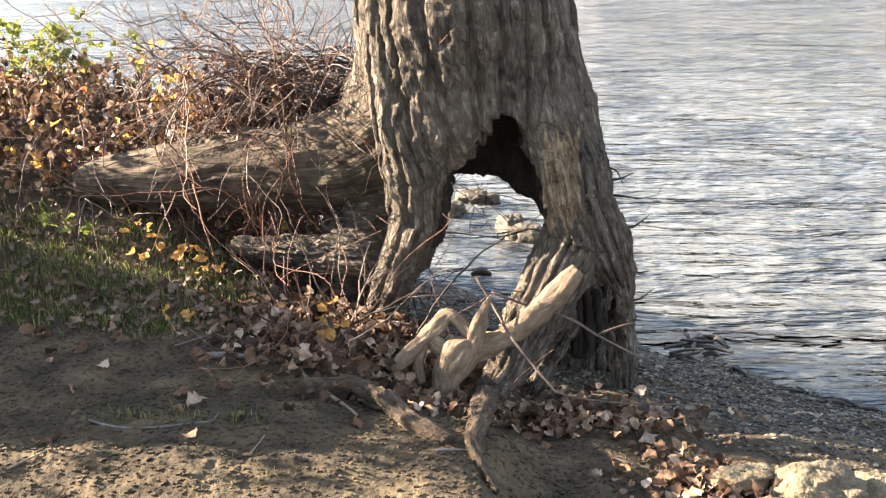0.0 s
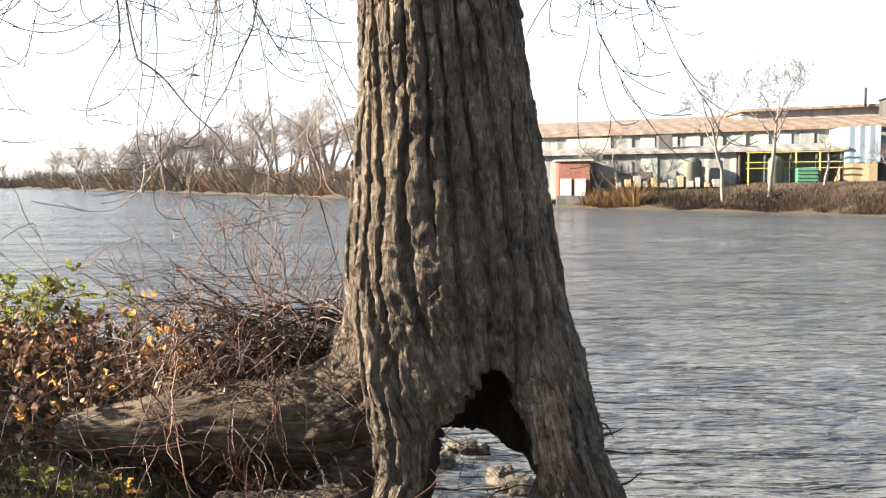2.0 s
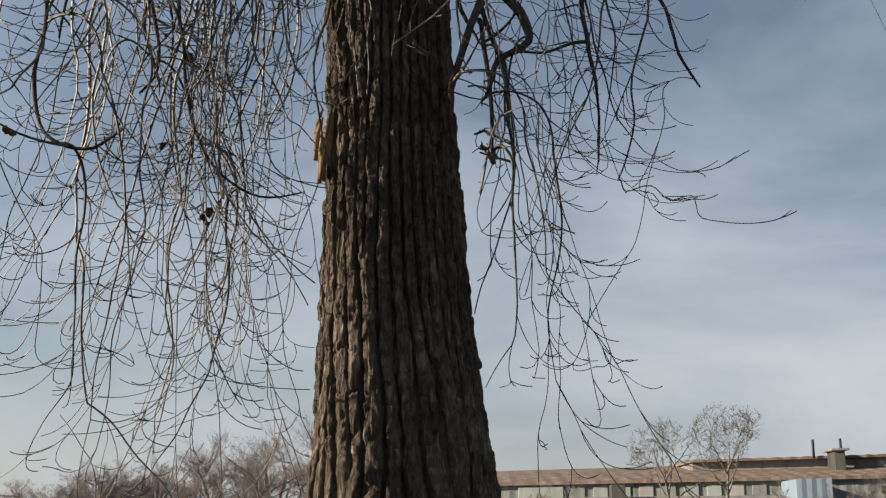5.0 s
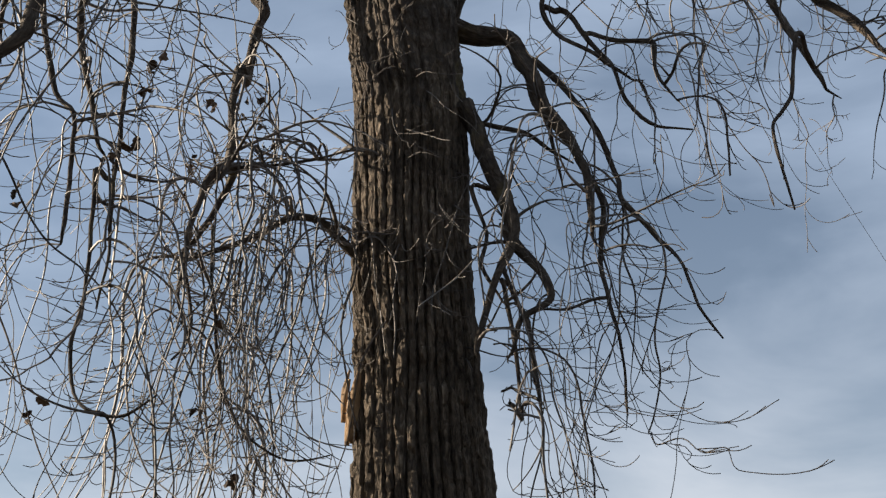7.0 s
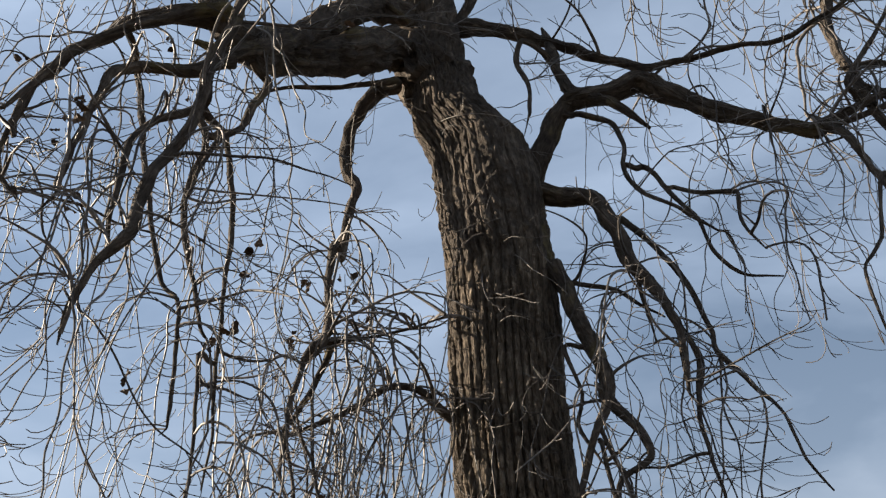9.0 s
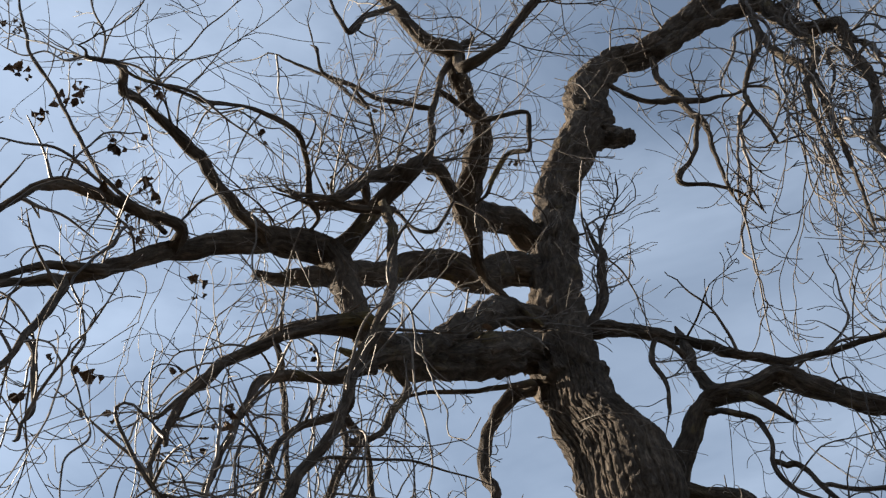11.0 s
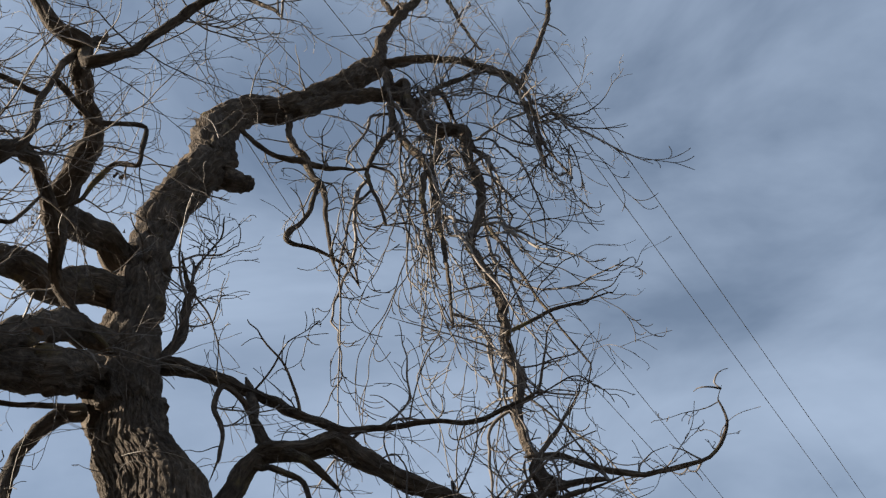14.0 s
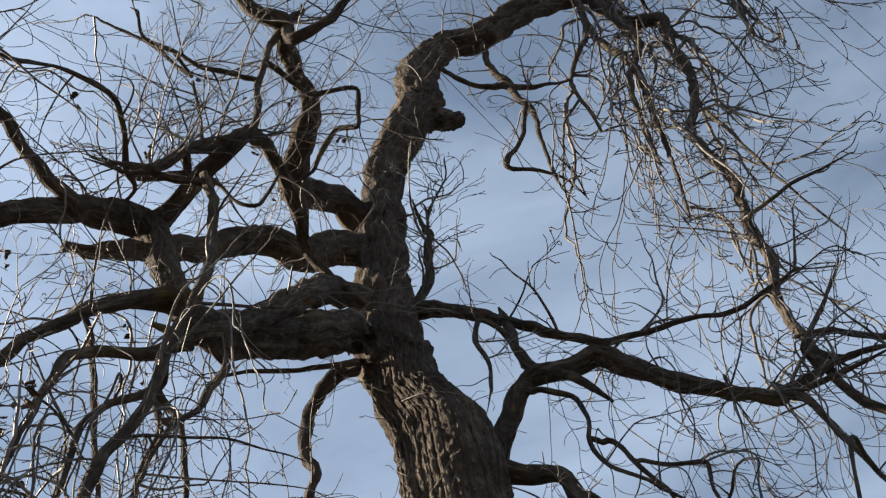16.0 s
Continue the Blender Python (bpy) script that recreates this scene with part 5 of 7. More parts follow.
def shoot(p, d, length, r, droop, curl, depth, wander=0.3, bear=0.5, fine=0.002):
    """A twig of the crown: a slow crooked bow that sags or rises, with side twigs that fork off forwards."""
    d = unit(np.asarray(d, float))
    goal = unit(d * 0.7 + rng.normal(size=3) * 0.6 + np.array([0, 0, -1.5 * droop + 0.32 * curl]))
    pts, way = bow(np.asarray(p, float), d, goal, length, r, fine, 0.25 * wander / 0.38, 1.2)
    pts = lay(pts, way)
    if depth < 2 and len(pts) > 4:
        for k in range(2, len(pts) - 1):
            if rng.rand() < (bear if depth == 0 else 0.22) * 0.62:
                t = way[k - 1]
                side = unit(np.cross(t, rng.normal(size=3)))
                shoot(pts[k, :3], t * 0.8 + side * rng.uniform(0.5, 1.0), min(length, 1.6) * rng.uniform(0.14, 0.46) * (1.15 - 0.5 * k / len(pts)), max(pts[k, 3] * 0.7, fine), droop * 0.8, curl, depth + 1, wander, bear, fine)


def strand(p, zend, r, fine=0.0021):
    """A long hanging twig: it bends over, falls in slack waves, bears hooked side twigs and turns out at its tip."""
    a = rng.uniform(0, 6.28)
    out = np.array([math.cos(a), math.sin(a) * 0.7, 0])
    fall = max(0.25, p[2] - zend)
    pts, way = bow(np.asarray(p, float), unit(out + np.array([0, 0, 0.25])), np.array([0, 0, -1.0]), min(0.45, fall * 0.4), r, r * 0.85, 0.12, 0.8)
    drop, fallway = bow(pts[-1, :3], way[-1], unit(np.array([0, 0, -1.0]) + out * rng.uniform(-0.1, 0.35)), fall, r * 0.85, fine, 0.3, 0.35)
    tip, tipway = bow(drop[-1, :3], fallway[-1], unit(out + np.array([0, 0, rng.uniform(0, 0.5)])), rng.uniform(0.12, 0.35), fine * 1.2, fine, 0.05, 1.2)
    line, dirs = np.vstack([pts, drop[1:], tip[1:]]), np.vstack([way, fallway, tipway])
    line = lay(line, dirs)
    k = 3
    while k < len(line) - 2:
        hook(line[k, :3], dirs[k - 1], min(0.6, 0.07 + rng.gamma(1.7, 0.1)), max(line[k, 3] * 0.65, fine), fine)
        k += 2 + rng.poisson(4.5)


def hang(key, count, lo, hi, start=0.3, stop=1.0, floor=1.8, r=0.005, fine=0.002):
    c = spline(BOUGHS[key], 0.05)
    for _ in range(count if r > 0.01 else round(count * 0.72)):
        i = int(len(c) * rng.uniform(start, stop)) - 1
        strand(c[i, :3], max(c[i, 2] - rng.uniform(lo, hi), floor + rng.uniform(0, 0.5)), r * rng.uniform(0.55, 1.7), fine)


def dress(key, count, lo, hi, droop, curl=0.7, start=0.15, up=0.2, r=0.008, wander=0.38, bear=0.36, stop=1.0, fine=0.0024, lat=1.0):
    c = spline(BOUGHS[key], 0.05)
    for _ in range(count):
        i = int(len(c) * rng.uniform(start, stop)) - 1
        d = rng.normal(size=3)
        d[:2] *= lat
        d[2] = abs(d[2]) * 0.5 + up
        shoot(c[i, :3], d, rng.uniform(lo, hi), r * rng.uniform(0.6, 1.4), droop, curl, 0, wander, bear, fine)


HIGH = dict(r=0.0105, fine=0.0027, wander=0.5)
NEAR = dict(r=0.006, fine=0.0019, wander=0.5)
dress('L1', 20, 0.6, 1.4, 0.3, **NEAR)
hang('L1', 20, 0.8, 2.6, 0.3)
dress('L1c', 8, 0.4, 1.0, 0.5, r=0.01, fine=0.0026)
hang('L1c', 9, 0.6, 1.8, 0.4)
dress('L1d', 10, 0.4, 1.0, 0.5, r=0.009, fine=0.0026)
hang('L1d', 13, 0.8, 2.4, 0.4)
dress('L1e', 4, 0.4, 0.9, 0.5, bear=0.28)
hang('L1e', 9, 1.0, 3.0, 0.2)
dress('L2', 10, 0.6, 1.4, 0.1, **NEAR)
dress('L3', 42, 0.6, 1.6, 0.02, up=0.4, **NEAR)
dress('L3b', 16, 0.6, 1.5, 0.05, up=0.4, **NEAR)
dress('L3c', 18, 0.6, 1.6, 0.05, up=0.35, **NEAR)
dress('L3d', 12, 0.5, 1.4, 0.05, **NEAR)
dress('L4', 16, 0.6, 1.6, 0.1, **NEAR)
dress('R1', 12, 0.4, 1.0, 0.2, r=0.01, fine=0.003)
hang('R1', 10, 0.4, 1.3, 0.3)
dress('R2', 14, 0.4, 0.9, 0.2, start=0.35, r=0.009, fine=0.0026)
hang('R2', 24, 0.4, 1.2, 0.3, 0.9)
dress('R3', 8, 0.3, 0.8, 0.3, up=-0.1)
hang('R3', 15, 0.8, 2.6, 0.35, 1.0, 1.95)
dress('R4', 6, 0.3, 0.7, 0.3)
hang('R4', 9, 0.6, 1.8, 0.5, 1.0, 1.75)
hang('R4b', 8, 0.6, 1.9, 0.3, 1.0, 1.75)
dress('H', 24, 0.4, 1.0, 0.2, start=0.05, r=0.01, fine=0.003)
hang('H', 10, 0.3, 0.8, 0.1, 0.8)
dress('T0', 20, 0.4, 1.0, 0.0, up=0.3, start=0.2, **HIGH)
dress('T1', 16, 0.9, 2.2, 0.7, start=0.6, **HIGH)
dress('T2', 28, 0.8, 2.2, 0.02, up=0.5, **HIGH)
dress('T3', 24, 0.6, 1.5, 0.3, **HIGH)
dress('T4', 18, 0.6, 1.5, 0.0, up=0.5, **HIGH)
dress('Z', 10, 0.3, 0.9, 0.4, r=0.009, fine=0.003)
dress('Z2', 6, 0.3, 0.7, 0.3, r=0.009, fine=0.003)
dress('V', 12, 0.4, 1.0, 0.05, up=0.4, r=0.009, fine=0.003)
dress('D1', 10, 0.4, 0.9, 0.3, start=0.3)
hang('D1', 18, 1.0, 2.8, 0.45, 1.0, 1.5)
dress('D2', 9, 0.4, 0.9, 0.3, start=0.1)
hang('D2', 46, 1.1, 2.5, 0.05, 1.0, 1.35)
dress('D3', 5, 0.4, 0.9, 0.3)
hang('D3', 12, 1.0, 3.0)
HANG = dict(r=0.013, fine=0.0042)
hang('T5', 10, 1.2, 3.4, 0.1, 1.0, **HANG)
hang('U13', 9, 1.0, 3.0, 0.1, 1.0, **HANG)
hang('U15', 6, 1.0, 2.6, 0.1, 1.0, **HANG)
hang('T1', 8, 1.5, 4.0, 0.6, 1.0, **HANG)
hang('H', 16, 0.8, 2.4, 0.05, 0.6, **HANG)
hang('T3', 8, 0.8, 2.2, 0.3, 1.0, **HANG)
hang('U9', 6, 0.8, 2.2, 0.3, 1.0, **HANG)
hang('H', 10, 0.5, 1.5, 0.55, 1.0, r=0.0105, fine=0.003)
dress('T2', 22, 0.8, 2.2, -0.05, up=0.5, **HIGH)
dress('U6', 16, 0.8, 2.0, -0.05, up=0.5, **HIGH)
dress('U7', 14, 0.8, 1.8, -0.05, up=0.5, **HIGH)
dress('T4', 14, 0.8, 1.8, -0.05, up=0.5, **HIGH)
dress('L1i', 12, 0.4, 1.1, 0.15, up=0.3, r=0.009, fine=0.0024)
dress('K1', 6, 0.2, 0.6, 0.0, up=0.3, r=0.005)
dress('L1g', 4, 0.3, 0.7, 0.4, r=0.007)
hang('L1g', 4, 0.4, 1.0, 0.3)
dress('L1h', 4, 0.3, 0.7, 0.4, r=0.006)
dress('L4b', 12, 0.3, 0.8, 0.1, up=0.3, r=0.007)
dress('L3e', 10, 0.4, 0.9, 0.1, **NEAR)
dress('L3f', 10, 0.4, 0.9, 0.1, **NEAR)
dress('A1', 12, 0.3, 0.8, 0.3, r=0.008)
hang('A1', 12, 0.5, 1.6, 0.2)
hang('D4', 14, 0.8, 2.2, 0.1, 1.0, 1.4)
dress('D5', 14, 0.3, 0.7, 0.1, up=0.3, start=0.05)
hang('D5', 16, 0.7, 2.4, 0.1, 1.0, 1.4)
hang('R2b', 6, 0.4, 1.0, 0.2)
dress('R2b', 8, 0.3, 0.7, 0.15, r=0.008)
dress('R2c', 14, 0.2, 0.6, -0.1, up=0.4, r=0.007, fine=0.0026)
dress('Z3', 8, 0.3, 0.8, 0.4, r=0.009, fine=0.003)
dress('V2', 10, 0.3, 0.8, 0.0, up=0.4, r=0.006, fine=0.003)
for key in BOUGHS:
    if key[0] == 'W':
        dress(key, 2, 0.3, 0.7, 0.3, start=0.2, up=-0.1, bear=0.25)
        hang(key, 7, 0.7, 2.0, 0.2, 1.0, 1.5, r=0.0045, fine=0.0017)
    elif key[0] == 'P':
        dress(key, 0 if key == 'P10' else 2, 0.3, 0.6, 0.3, start=0.2, up=-0.1)
        hang(key, 0 if key == 'P10' else 4, 0.4, 1.2, 0.2, 1.0, 1.95)
    elif key[0] in 'NMU':
        dress(key, 4 if key[0] != 'U' else 5, 0.4, 1.1, 0.15, start=0.2, **(HIGH if key[0] == 'U' else NEAR))
        if key[0] == 'M' and len(key) == 2:
            hang(key, 3, 0.4, 1.2)
# thin shoots that hang over the bark of the trunk
for _ in range(44):
    z = rng.uniform(3.0, 6.3)
    c = [float(np.interp(z, [q[2] for q in TRUNK], [q[k] for q in TRUNK])) for k in (0, 1, 3)]
    a = rng.uniform(1.05 * math.pi, 1.8 * math.pi)
    out = np.array([math.cos(a), math.sin(a), 0])
    shoot(np.array([c[0], c[1], z]) + out * c[2], out * 0.5 + np.array([rng.normal() * 0.4, 0, rng.uniform(-0.9, 0.1)]), rng.uniform(0.2, 0.6), rng.uniform(0.003, 0.0055), 0.5, 1.4, 1, 0.3, 0.5, 0.0019)
tw = twigs.link("fine_branching", TWIG, tree, "thin bare grey-brown hanging twigs")
tagged(tw, kind="stuff")


# ---------------------------------------------------------------- leaves
def leaf_shape(r, lobes, curl):
    """A dry, toothed blade of about unit size, cupped, bent and rolled at its rims, with a short stalk."""
    nu, nv = 8, 5
    u, v = np.meshgrid(np.linspace(0, 1, nu), np.linspace(-1, 1, nv), indexing='ij')
    half = 0.46 * np.sin(np.pi * np.clip(u * 0.93 + 0.05, 0, 1) ** r.uniform(0.55, 0.85)) * (1 + lobes * 0.35 * np.cos(u * r.uniform(16, 22)) + 0.06 * r.normal(size=(nu, 1)))
    a, b, c, d = r.uniform(0.3, 1.6), r.normal(0, 0.7), r.uniform(0, 6.28), r.normal(0, 0.5)
    y = v * half * (1 - 0.12 * curl * np.abs(v))
    x = (u - 0.5) * 1.05 + 0.03 * r.normal(size=(nu, nv))
    z = curl * (a * y * y * 1.6 + b * (u - 0.5) ** 2 * 0.8 + d * (u - 0.5) * y) + 0.07 * np.sin(u * 7 + c + v * 1.5) * np.abs(v) + 0.045 * r.normal(size=(nu, nv))
    p = np.stack([x.ravel(), y.ravel(), z.ravel()], 1)
    p = np.concatenate([p, [[-0.95, 0.015, 0.06], [-0.95, -0.015, 0.06], [-0.5, 0, 0.0]]])
    i = np.arange(nu * nv).reshape(nu, nv)
    f = np.stack([i[:-1, :-1].ravel(), i[1:, :-1].ravel(), i[1:, 1:].ravel(), i[:-1, 1:].ravel()], 1).tolist()
    return p, f + [[nu * nv, nu * nv + 1, nu * nv + 2]]


def spin(r):
    """A random turn with the blade mostly lying flat."""
    return np.array(Euler((r.normal() * 0.5, r.normal() * 0.5, r.uniform(0, 6.28))).to_matrix())


lr = np.random.RandomState(21)
SHAPES = [leaf_shape(lr, lr.uniform(0.1, 0.6), lr.uniform(0.5, 1.6)) for _ in range(22)]
SHAPES.append(leaf_shape(lr, 0.2, 0.4))


def litter(name, spots, label, mat=None, size=(0.05, 0.11), tilt=1.0):
    h = Heap()
    zs = ground_z(np.array([q[0] for q in spots]), np.array([q[1] for q in spots]))
    for (x, y, lift), z in zip(spots, zs):
        v, f = SHAPES[lr.randint(len(SHAPES))]
        m = spin(lr) if tilt <= 1 else np.array(Euler(lr.uniform(0, 6.28, 3)).to_matrix())
        h.add((v * lr.uniform(*size)) @ m.T + np.array([x, y, z + lift]), f)
    return tagged(h.link(name, mat or LITTER, None, label), category="leaves", kind="stuff")


def spots(n, cx, cy, sx, sy, lift, box=None):
    out = []
    while len(out) < n:
        x, y = lr.normal(cx, sx), lr.normal(cy, sy)
        if inland(np.array(x), np.array(y)) > 0.35:
            out.append((x, y, lr.uniform(0.008, lift)))
    return out


litter("leaf_litter", spots(900, -0.6, 4.15, 0.22, 0.32, 0.07) + spots(240, -0.25, 3.85, 0.2, 0.22, 0.04) + spots(300, 0.4, 3.85, 0.25, 0.14, 0.05)
       + spots(200, 0.85, 3.25, 0.14, 0.16, 0.06) + spots(60, -1.4, 4.1, 0.35, 0.3, 0.02) + spots(22, -1.0, 3.6, 0.4, 0.4, 0.01), "curled dead brown leaves drifted round the roots", size=(0.028, 0.07))
bank = [(lr.uniform(-3.6, -0.35), lr.uniform(5.05, 7.0), 0) for _ in range(5600)]
# unseen leaves added on and around the shading rise
bank += [(lr.uniform(-4.6, -2.55), lr.uniform(2.4, 5.4), 0) for _ in range(1500)]
bank = [(x, y, abs(lr.normal(0, 0.1 if y > 5.4 or x > -2.5 else 0.3)) + 0.02) for x, y, _ in bank if inland(np.array(x), np.array(y)) > 0.5]
litter("bank_leaves", bank, "dead brown leaves caught in the brambles of the bank", size=(0.028, 0.06), tilt=2)
low = [(lr.uniform(-2.6, -0.9), lr.uniform(3.9, 5.2), lr.uniform(0.01, 0.05)) for _ in range(620)]
litter("edge_leaves", low, "dull dead leaves lying in the grass", WITHERED, size=(0.022, 0.05))
pile = [(lr.normal(-0.82, 0.24), lr.normal(5.25, 0.13), lr.uniform(0.45, 0.95)) for _ in range(900)] + [(lr.normal(-1.12, 0.14), lr.normal(5.2, 0.08), lr.uniform(0.5, 0.75)) for _ in range(320)]
litter("debris_pile", pile, "brown leaves and twigs heaped on the buttress root", size=(0.025, 0.055), tilt=2)
gold = [(x, y, z + 0.03) for x, y, z in bank if lr.rand() < 0.07]
litter("autumn_leaves", gold + [(lr.normal(-1.2, 0.12), lr.normal(5.35, 0.1), lr.uniform(0.15, 0.4)) for _ in range(46)], "yellow and orange autumn leaves among the brambles", ORANGE, (0.03, 0.052), 2)

# dead leaves that still hang in the crown, in small clumps
hang_leaf = bpy.data.meshes.new("leaf")
hv, hf = SHAPES[2]
hang_leaf.from_pydata((hv * 0.045).tolist(), [], hf)
hang_leaf.materials.append(WITHERED)
picks = [k for k, (q, d) in enumerate(TIPS) if q[0] < -0.7 and 2.2 < q[2] < 9.5]
for k in lr.choice(picks, 64, replace=False):
    q = TIPS[k][0]
    for _ in range(lr.randint(1, 4)):
        ob = new("leaf", hang_leaf)
        ob.parent = tree
        ob.matrix_basis = Matrix.Translation(Vector(q + lr.normal(size=3) * 0.03)) @ Euler(lr.uniform(0, 6.28, 3)).to_matrix().to_4x4() @ Matrix.Scale(lr.uniform(0.7, 1.2), 4)

# withered clumps at the ends of the long shoots
dark_leaf = bpy.data.meshes.new("leaf")
hv, hf = SHAPES[7]
dark_leaf.from_pydata((hv * 0.056).tolist(), [], hf)
dark_leaf.materials.append(WITHERED)
for c in [(-3.86, 2.0, 8.45), (-3.71, 2.0, 8.38), (-3.78, 2.05, 8.16), (-3.58, 2.05, 8.02), (-3.53, 2.05, 7.43), (-3.2, 2.1, 6.75), (-2.95, 2.15, 6.27), (-2.87, 2.2, 6.49), (-2.77, 2.2, 6.48), (-2.44, 2.3, 6.0), (-2.27, 2.4, 5.75), (-2.27, 2.4, 5.49), (-2.11, 2.0, 5.92), (-2.14, 2.9, 5.58), (-2.12, 2.4, 4.43), (-1.74, 2.9, 4.66)]:
    for _ in range(5):
        ob = new("leaf", dark_leaf)
        ob.parent = tree
        ob.matrix_basis = Matrix.Translation(Vector(c) + Vector(lr.normal(size=3) * 0.035)) @ Euler(lr.uniform(0, 6.28, 3)).to_matrix().to_4x4() @ Matrix.Scale(lr.uniform(0.6, 1.2), 4)

# ---------------------------------------------------------------- brambles, grass and seedlings on the bank
br = np.random.RandomState(31)
brambles = Heap()
canes = Heap()


def cane(p, d, length, r, sag, depth=0, heap=brambles):
    step = 0.06
    n = max(4, int(length / step))
    q, pts = np.array(p, float), [np.array([*p, r])]
    d = np.array(d, float)
    d /= np.linalg.norm(d)
    for i in range(n):
        d = d + br.normal(size=3) * 0.16
        d[2] -= sag * step
        d /= np.linalg.norm(d)
        q = q + d * step
        pts.append(np.array([*q, max(r * (1 - 0.7 * i / n), 0.0015)]))
        if depth < 2 and br.rand() < 0.2:
            cane(q, d + br.normal(size=3) * 0.8, length * br.uniform(0.2, 0.45), r * 0.7, sag, depth + 1, heap)
    heap.add(*tube(np.array(pts), 3, 0, cap=False))


for _ in range(170):
    x, y = br.uniform(-3.2, -0.4), br.uniform(4.9, 6.6)
    if inland(np.array(x), np.array(y)) < 0.5:
        continue
    z = float(ground_z(np.array([x]), np.array([y]), False)[0])
    cane((x, y, z), (br.normal() * 0.7, br.normal() * 0.7, br.uniform(0.1, 0.6)), br.uniform(0.3, 0.8), br.uniform(0.003, 0.006), 2.2)
# unseen canes on the left, added to thicken the shade of the rise
for _ in range(60):
    x, y = br.uniform(-4.4, -2.6), br.uniform(2.4, 5.2)
    cane((x, y, float(ground_z(np.array([x]), np.array([y]), False)[0])), (br.normal() * 0.5, br.normal() * 0.5, 1), br.uniform(0.6, 1.3), br.uniform(0.004, 0.007), 1.0)
for _ in range(64):
    x, y = br.normal(-0.85, 0.22), br.normal(5.2, 0.25)
    z = float(ground_z(np.array([x]), np.array([y]), False)[0])
    cane((x, y, z), (br.normal() * 0.25 - 0.05, br.normal() * 0.2, 1), br.uniform(1.2, 2.3), br.uniform(0.003, 0.005), br.uniform(0.1, 0.45), 0, canes)
for _ in range(300):
    x, y = br.normal(-0.8, 0.2), br.normal(5.25, 0.14)
    cane((x, y, br.uniform(0.6, 0.95)), (br.normal(), br.normal() * 0.5, br.uniform(-0.2, 0.5)), br.uniform(0.3, 0.8), br.uniform(0.003, 0.006), 2.2)
for _ in range(13):
    x, y = br.normal(-0.55, 0.22), br.uniform(4.2, 4.6)
    z = float(ground_z(np.array([x]), np.array([y]), False)[0])
    cane((x, y, z), (br.normal() * 0.6, -0.3 + br.normal() * 0.4, br.uniform(0.4, 1)), br.uniform(0.3, 0.85), br.uniform(0.003, 0.007), 1.2)
tagged(brambles.link("bramble_thicket", BRAMBLE, None, "tangled reddish-brown bare brambles beside the trunk"), category="shrub", kind="stuff")


tagged(canes.link("bramble_canes", CANE, None, "thin red-brown upright canes beside the trunk"), category="shrub", kind="stuff")


def blades(name, places, mat, label, hi):
    h = Heap()
    zs = ground_z(np.array([q[0] for q in places]), np.array([q[1] for q in places]))
    for (x, y, s), z in zip(places, zs):
        a, w, ht = br.uniform(0, 6.28), 0.003 * s, hi * br.uniform(0.4, 1.0) * s
        lx, ly = br.normal(0, 0.35) * ht, br.normal(0, 0.35) * ht
        c, sn = math.cos(a) * w, math.sin(a) * w
        h.add([[x - c, y - sn, z - 0.01], [x + c, y + sn, z - 0.01], [x + c * 0.7 + lx * 0.4, y + sn * 0.7 + ly * 0.4, z + ht * 0.6], [x - c * 0.7 + lx * 0.4, y - sn * 0.7 + ly * 0.4, z + ht * 0.6], [x + lx, y + ly, z + ht * 0.9]],
              [[0, 1, 2, 3], [3, 2, 4]])
    return tagged(h.link(name, mat, None, label, False), category="grass", kind="stuff")


turf = []
for _ in range(170):
    cx, cy = br.uniform(-2.4, -1.0), br.uniform(3.95, 5.0)
    turf += [(br.normal(cx, 0.06), br.normal(cy, 0.06), br.uniform(0.6, 1.3)) for _ in range(34)]
for _ in range(7):
    cx, cy = br.normal(-0.95, 0.14), br.normal(3.15, 0.05)
    turf += [(br.normal(cx, 0.04), br.normal(cy, 0.03), br.uniform(0.4, 0.8)) for _ in range(26)]
turf += [(br.uniform(-3.5, -1.2), br.uniform(4.8, 6.8), br.uniform(0.8, 1.6)) for _ in range(900)]
turf += [(br.uniform(-1.8, 0.4), br.uniform(2.2, 3.5), br.uniform(0.15, 0.45)) for _ in range(1100)]
blades("grass", turf, GRASS, "short dull green grass on the bank", 0.06)


def seedling(x, y, height, mat, count, label, size=0.055):
    """A weed: a thin stem and loose leaves, each a piece of its own."""
    z = float(ground_z(np.array([x]), np.array([y]))[0])
    ob = tagged(new("seedling"), label, "plant", "seedlings on the bank")
    ob.location = (x, y, z)
    lean = br.normal(0, 0.15, 2)
    pts = [(lean[0] * t * height, lean[1] * t * height, t * height - 0.01, 0.0035 * (1.2 - t)) for t in (0, 0.3, 0.6, 1.0)]
    link_mesh("stem", *tube(pts, 5, 0.03), BRAMBLE, ob)
    me = bpy.data.meshes.new("leaf")
    v, f = SHAPES[br.randint(len(SHAPES))]
    me.from_pydata((v * size).tolist(), [], f)
    me.materials.append(mat)
    for _ in range(count):
        t = br.uniform(0.3, 1.05)
        l = new("leaf", me)
        l.parent = ob
        l.matrix_basis = Matrix.Translation((lean[0] * t * height + br.normal(0, 0.05), lean[1] * t * height + br.normal(0, 0.05), t * height)) @ Euler(br.normal(0, 0.7, 3) + np.array([0, 0, br.uniform(0, 6)])).to_matrix().to_4x4() @ Matrix.Scale(br.uniform(0.7, 1.3), 4)
    return ob


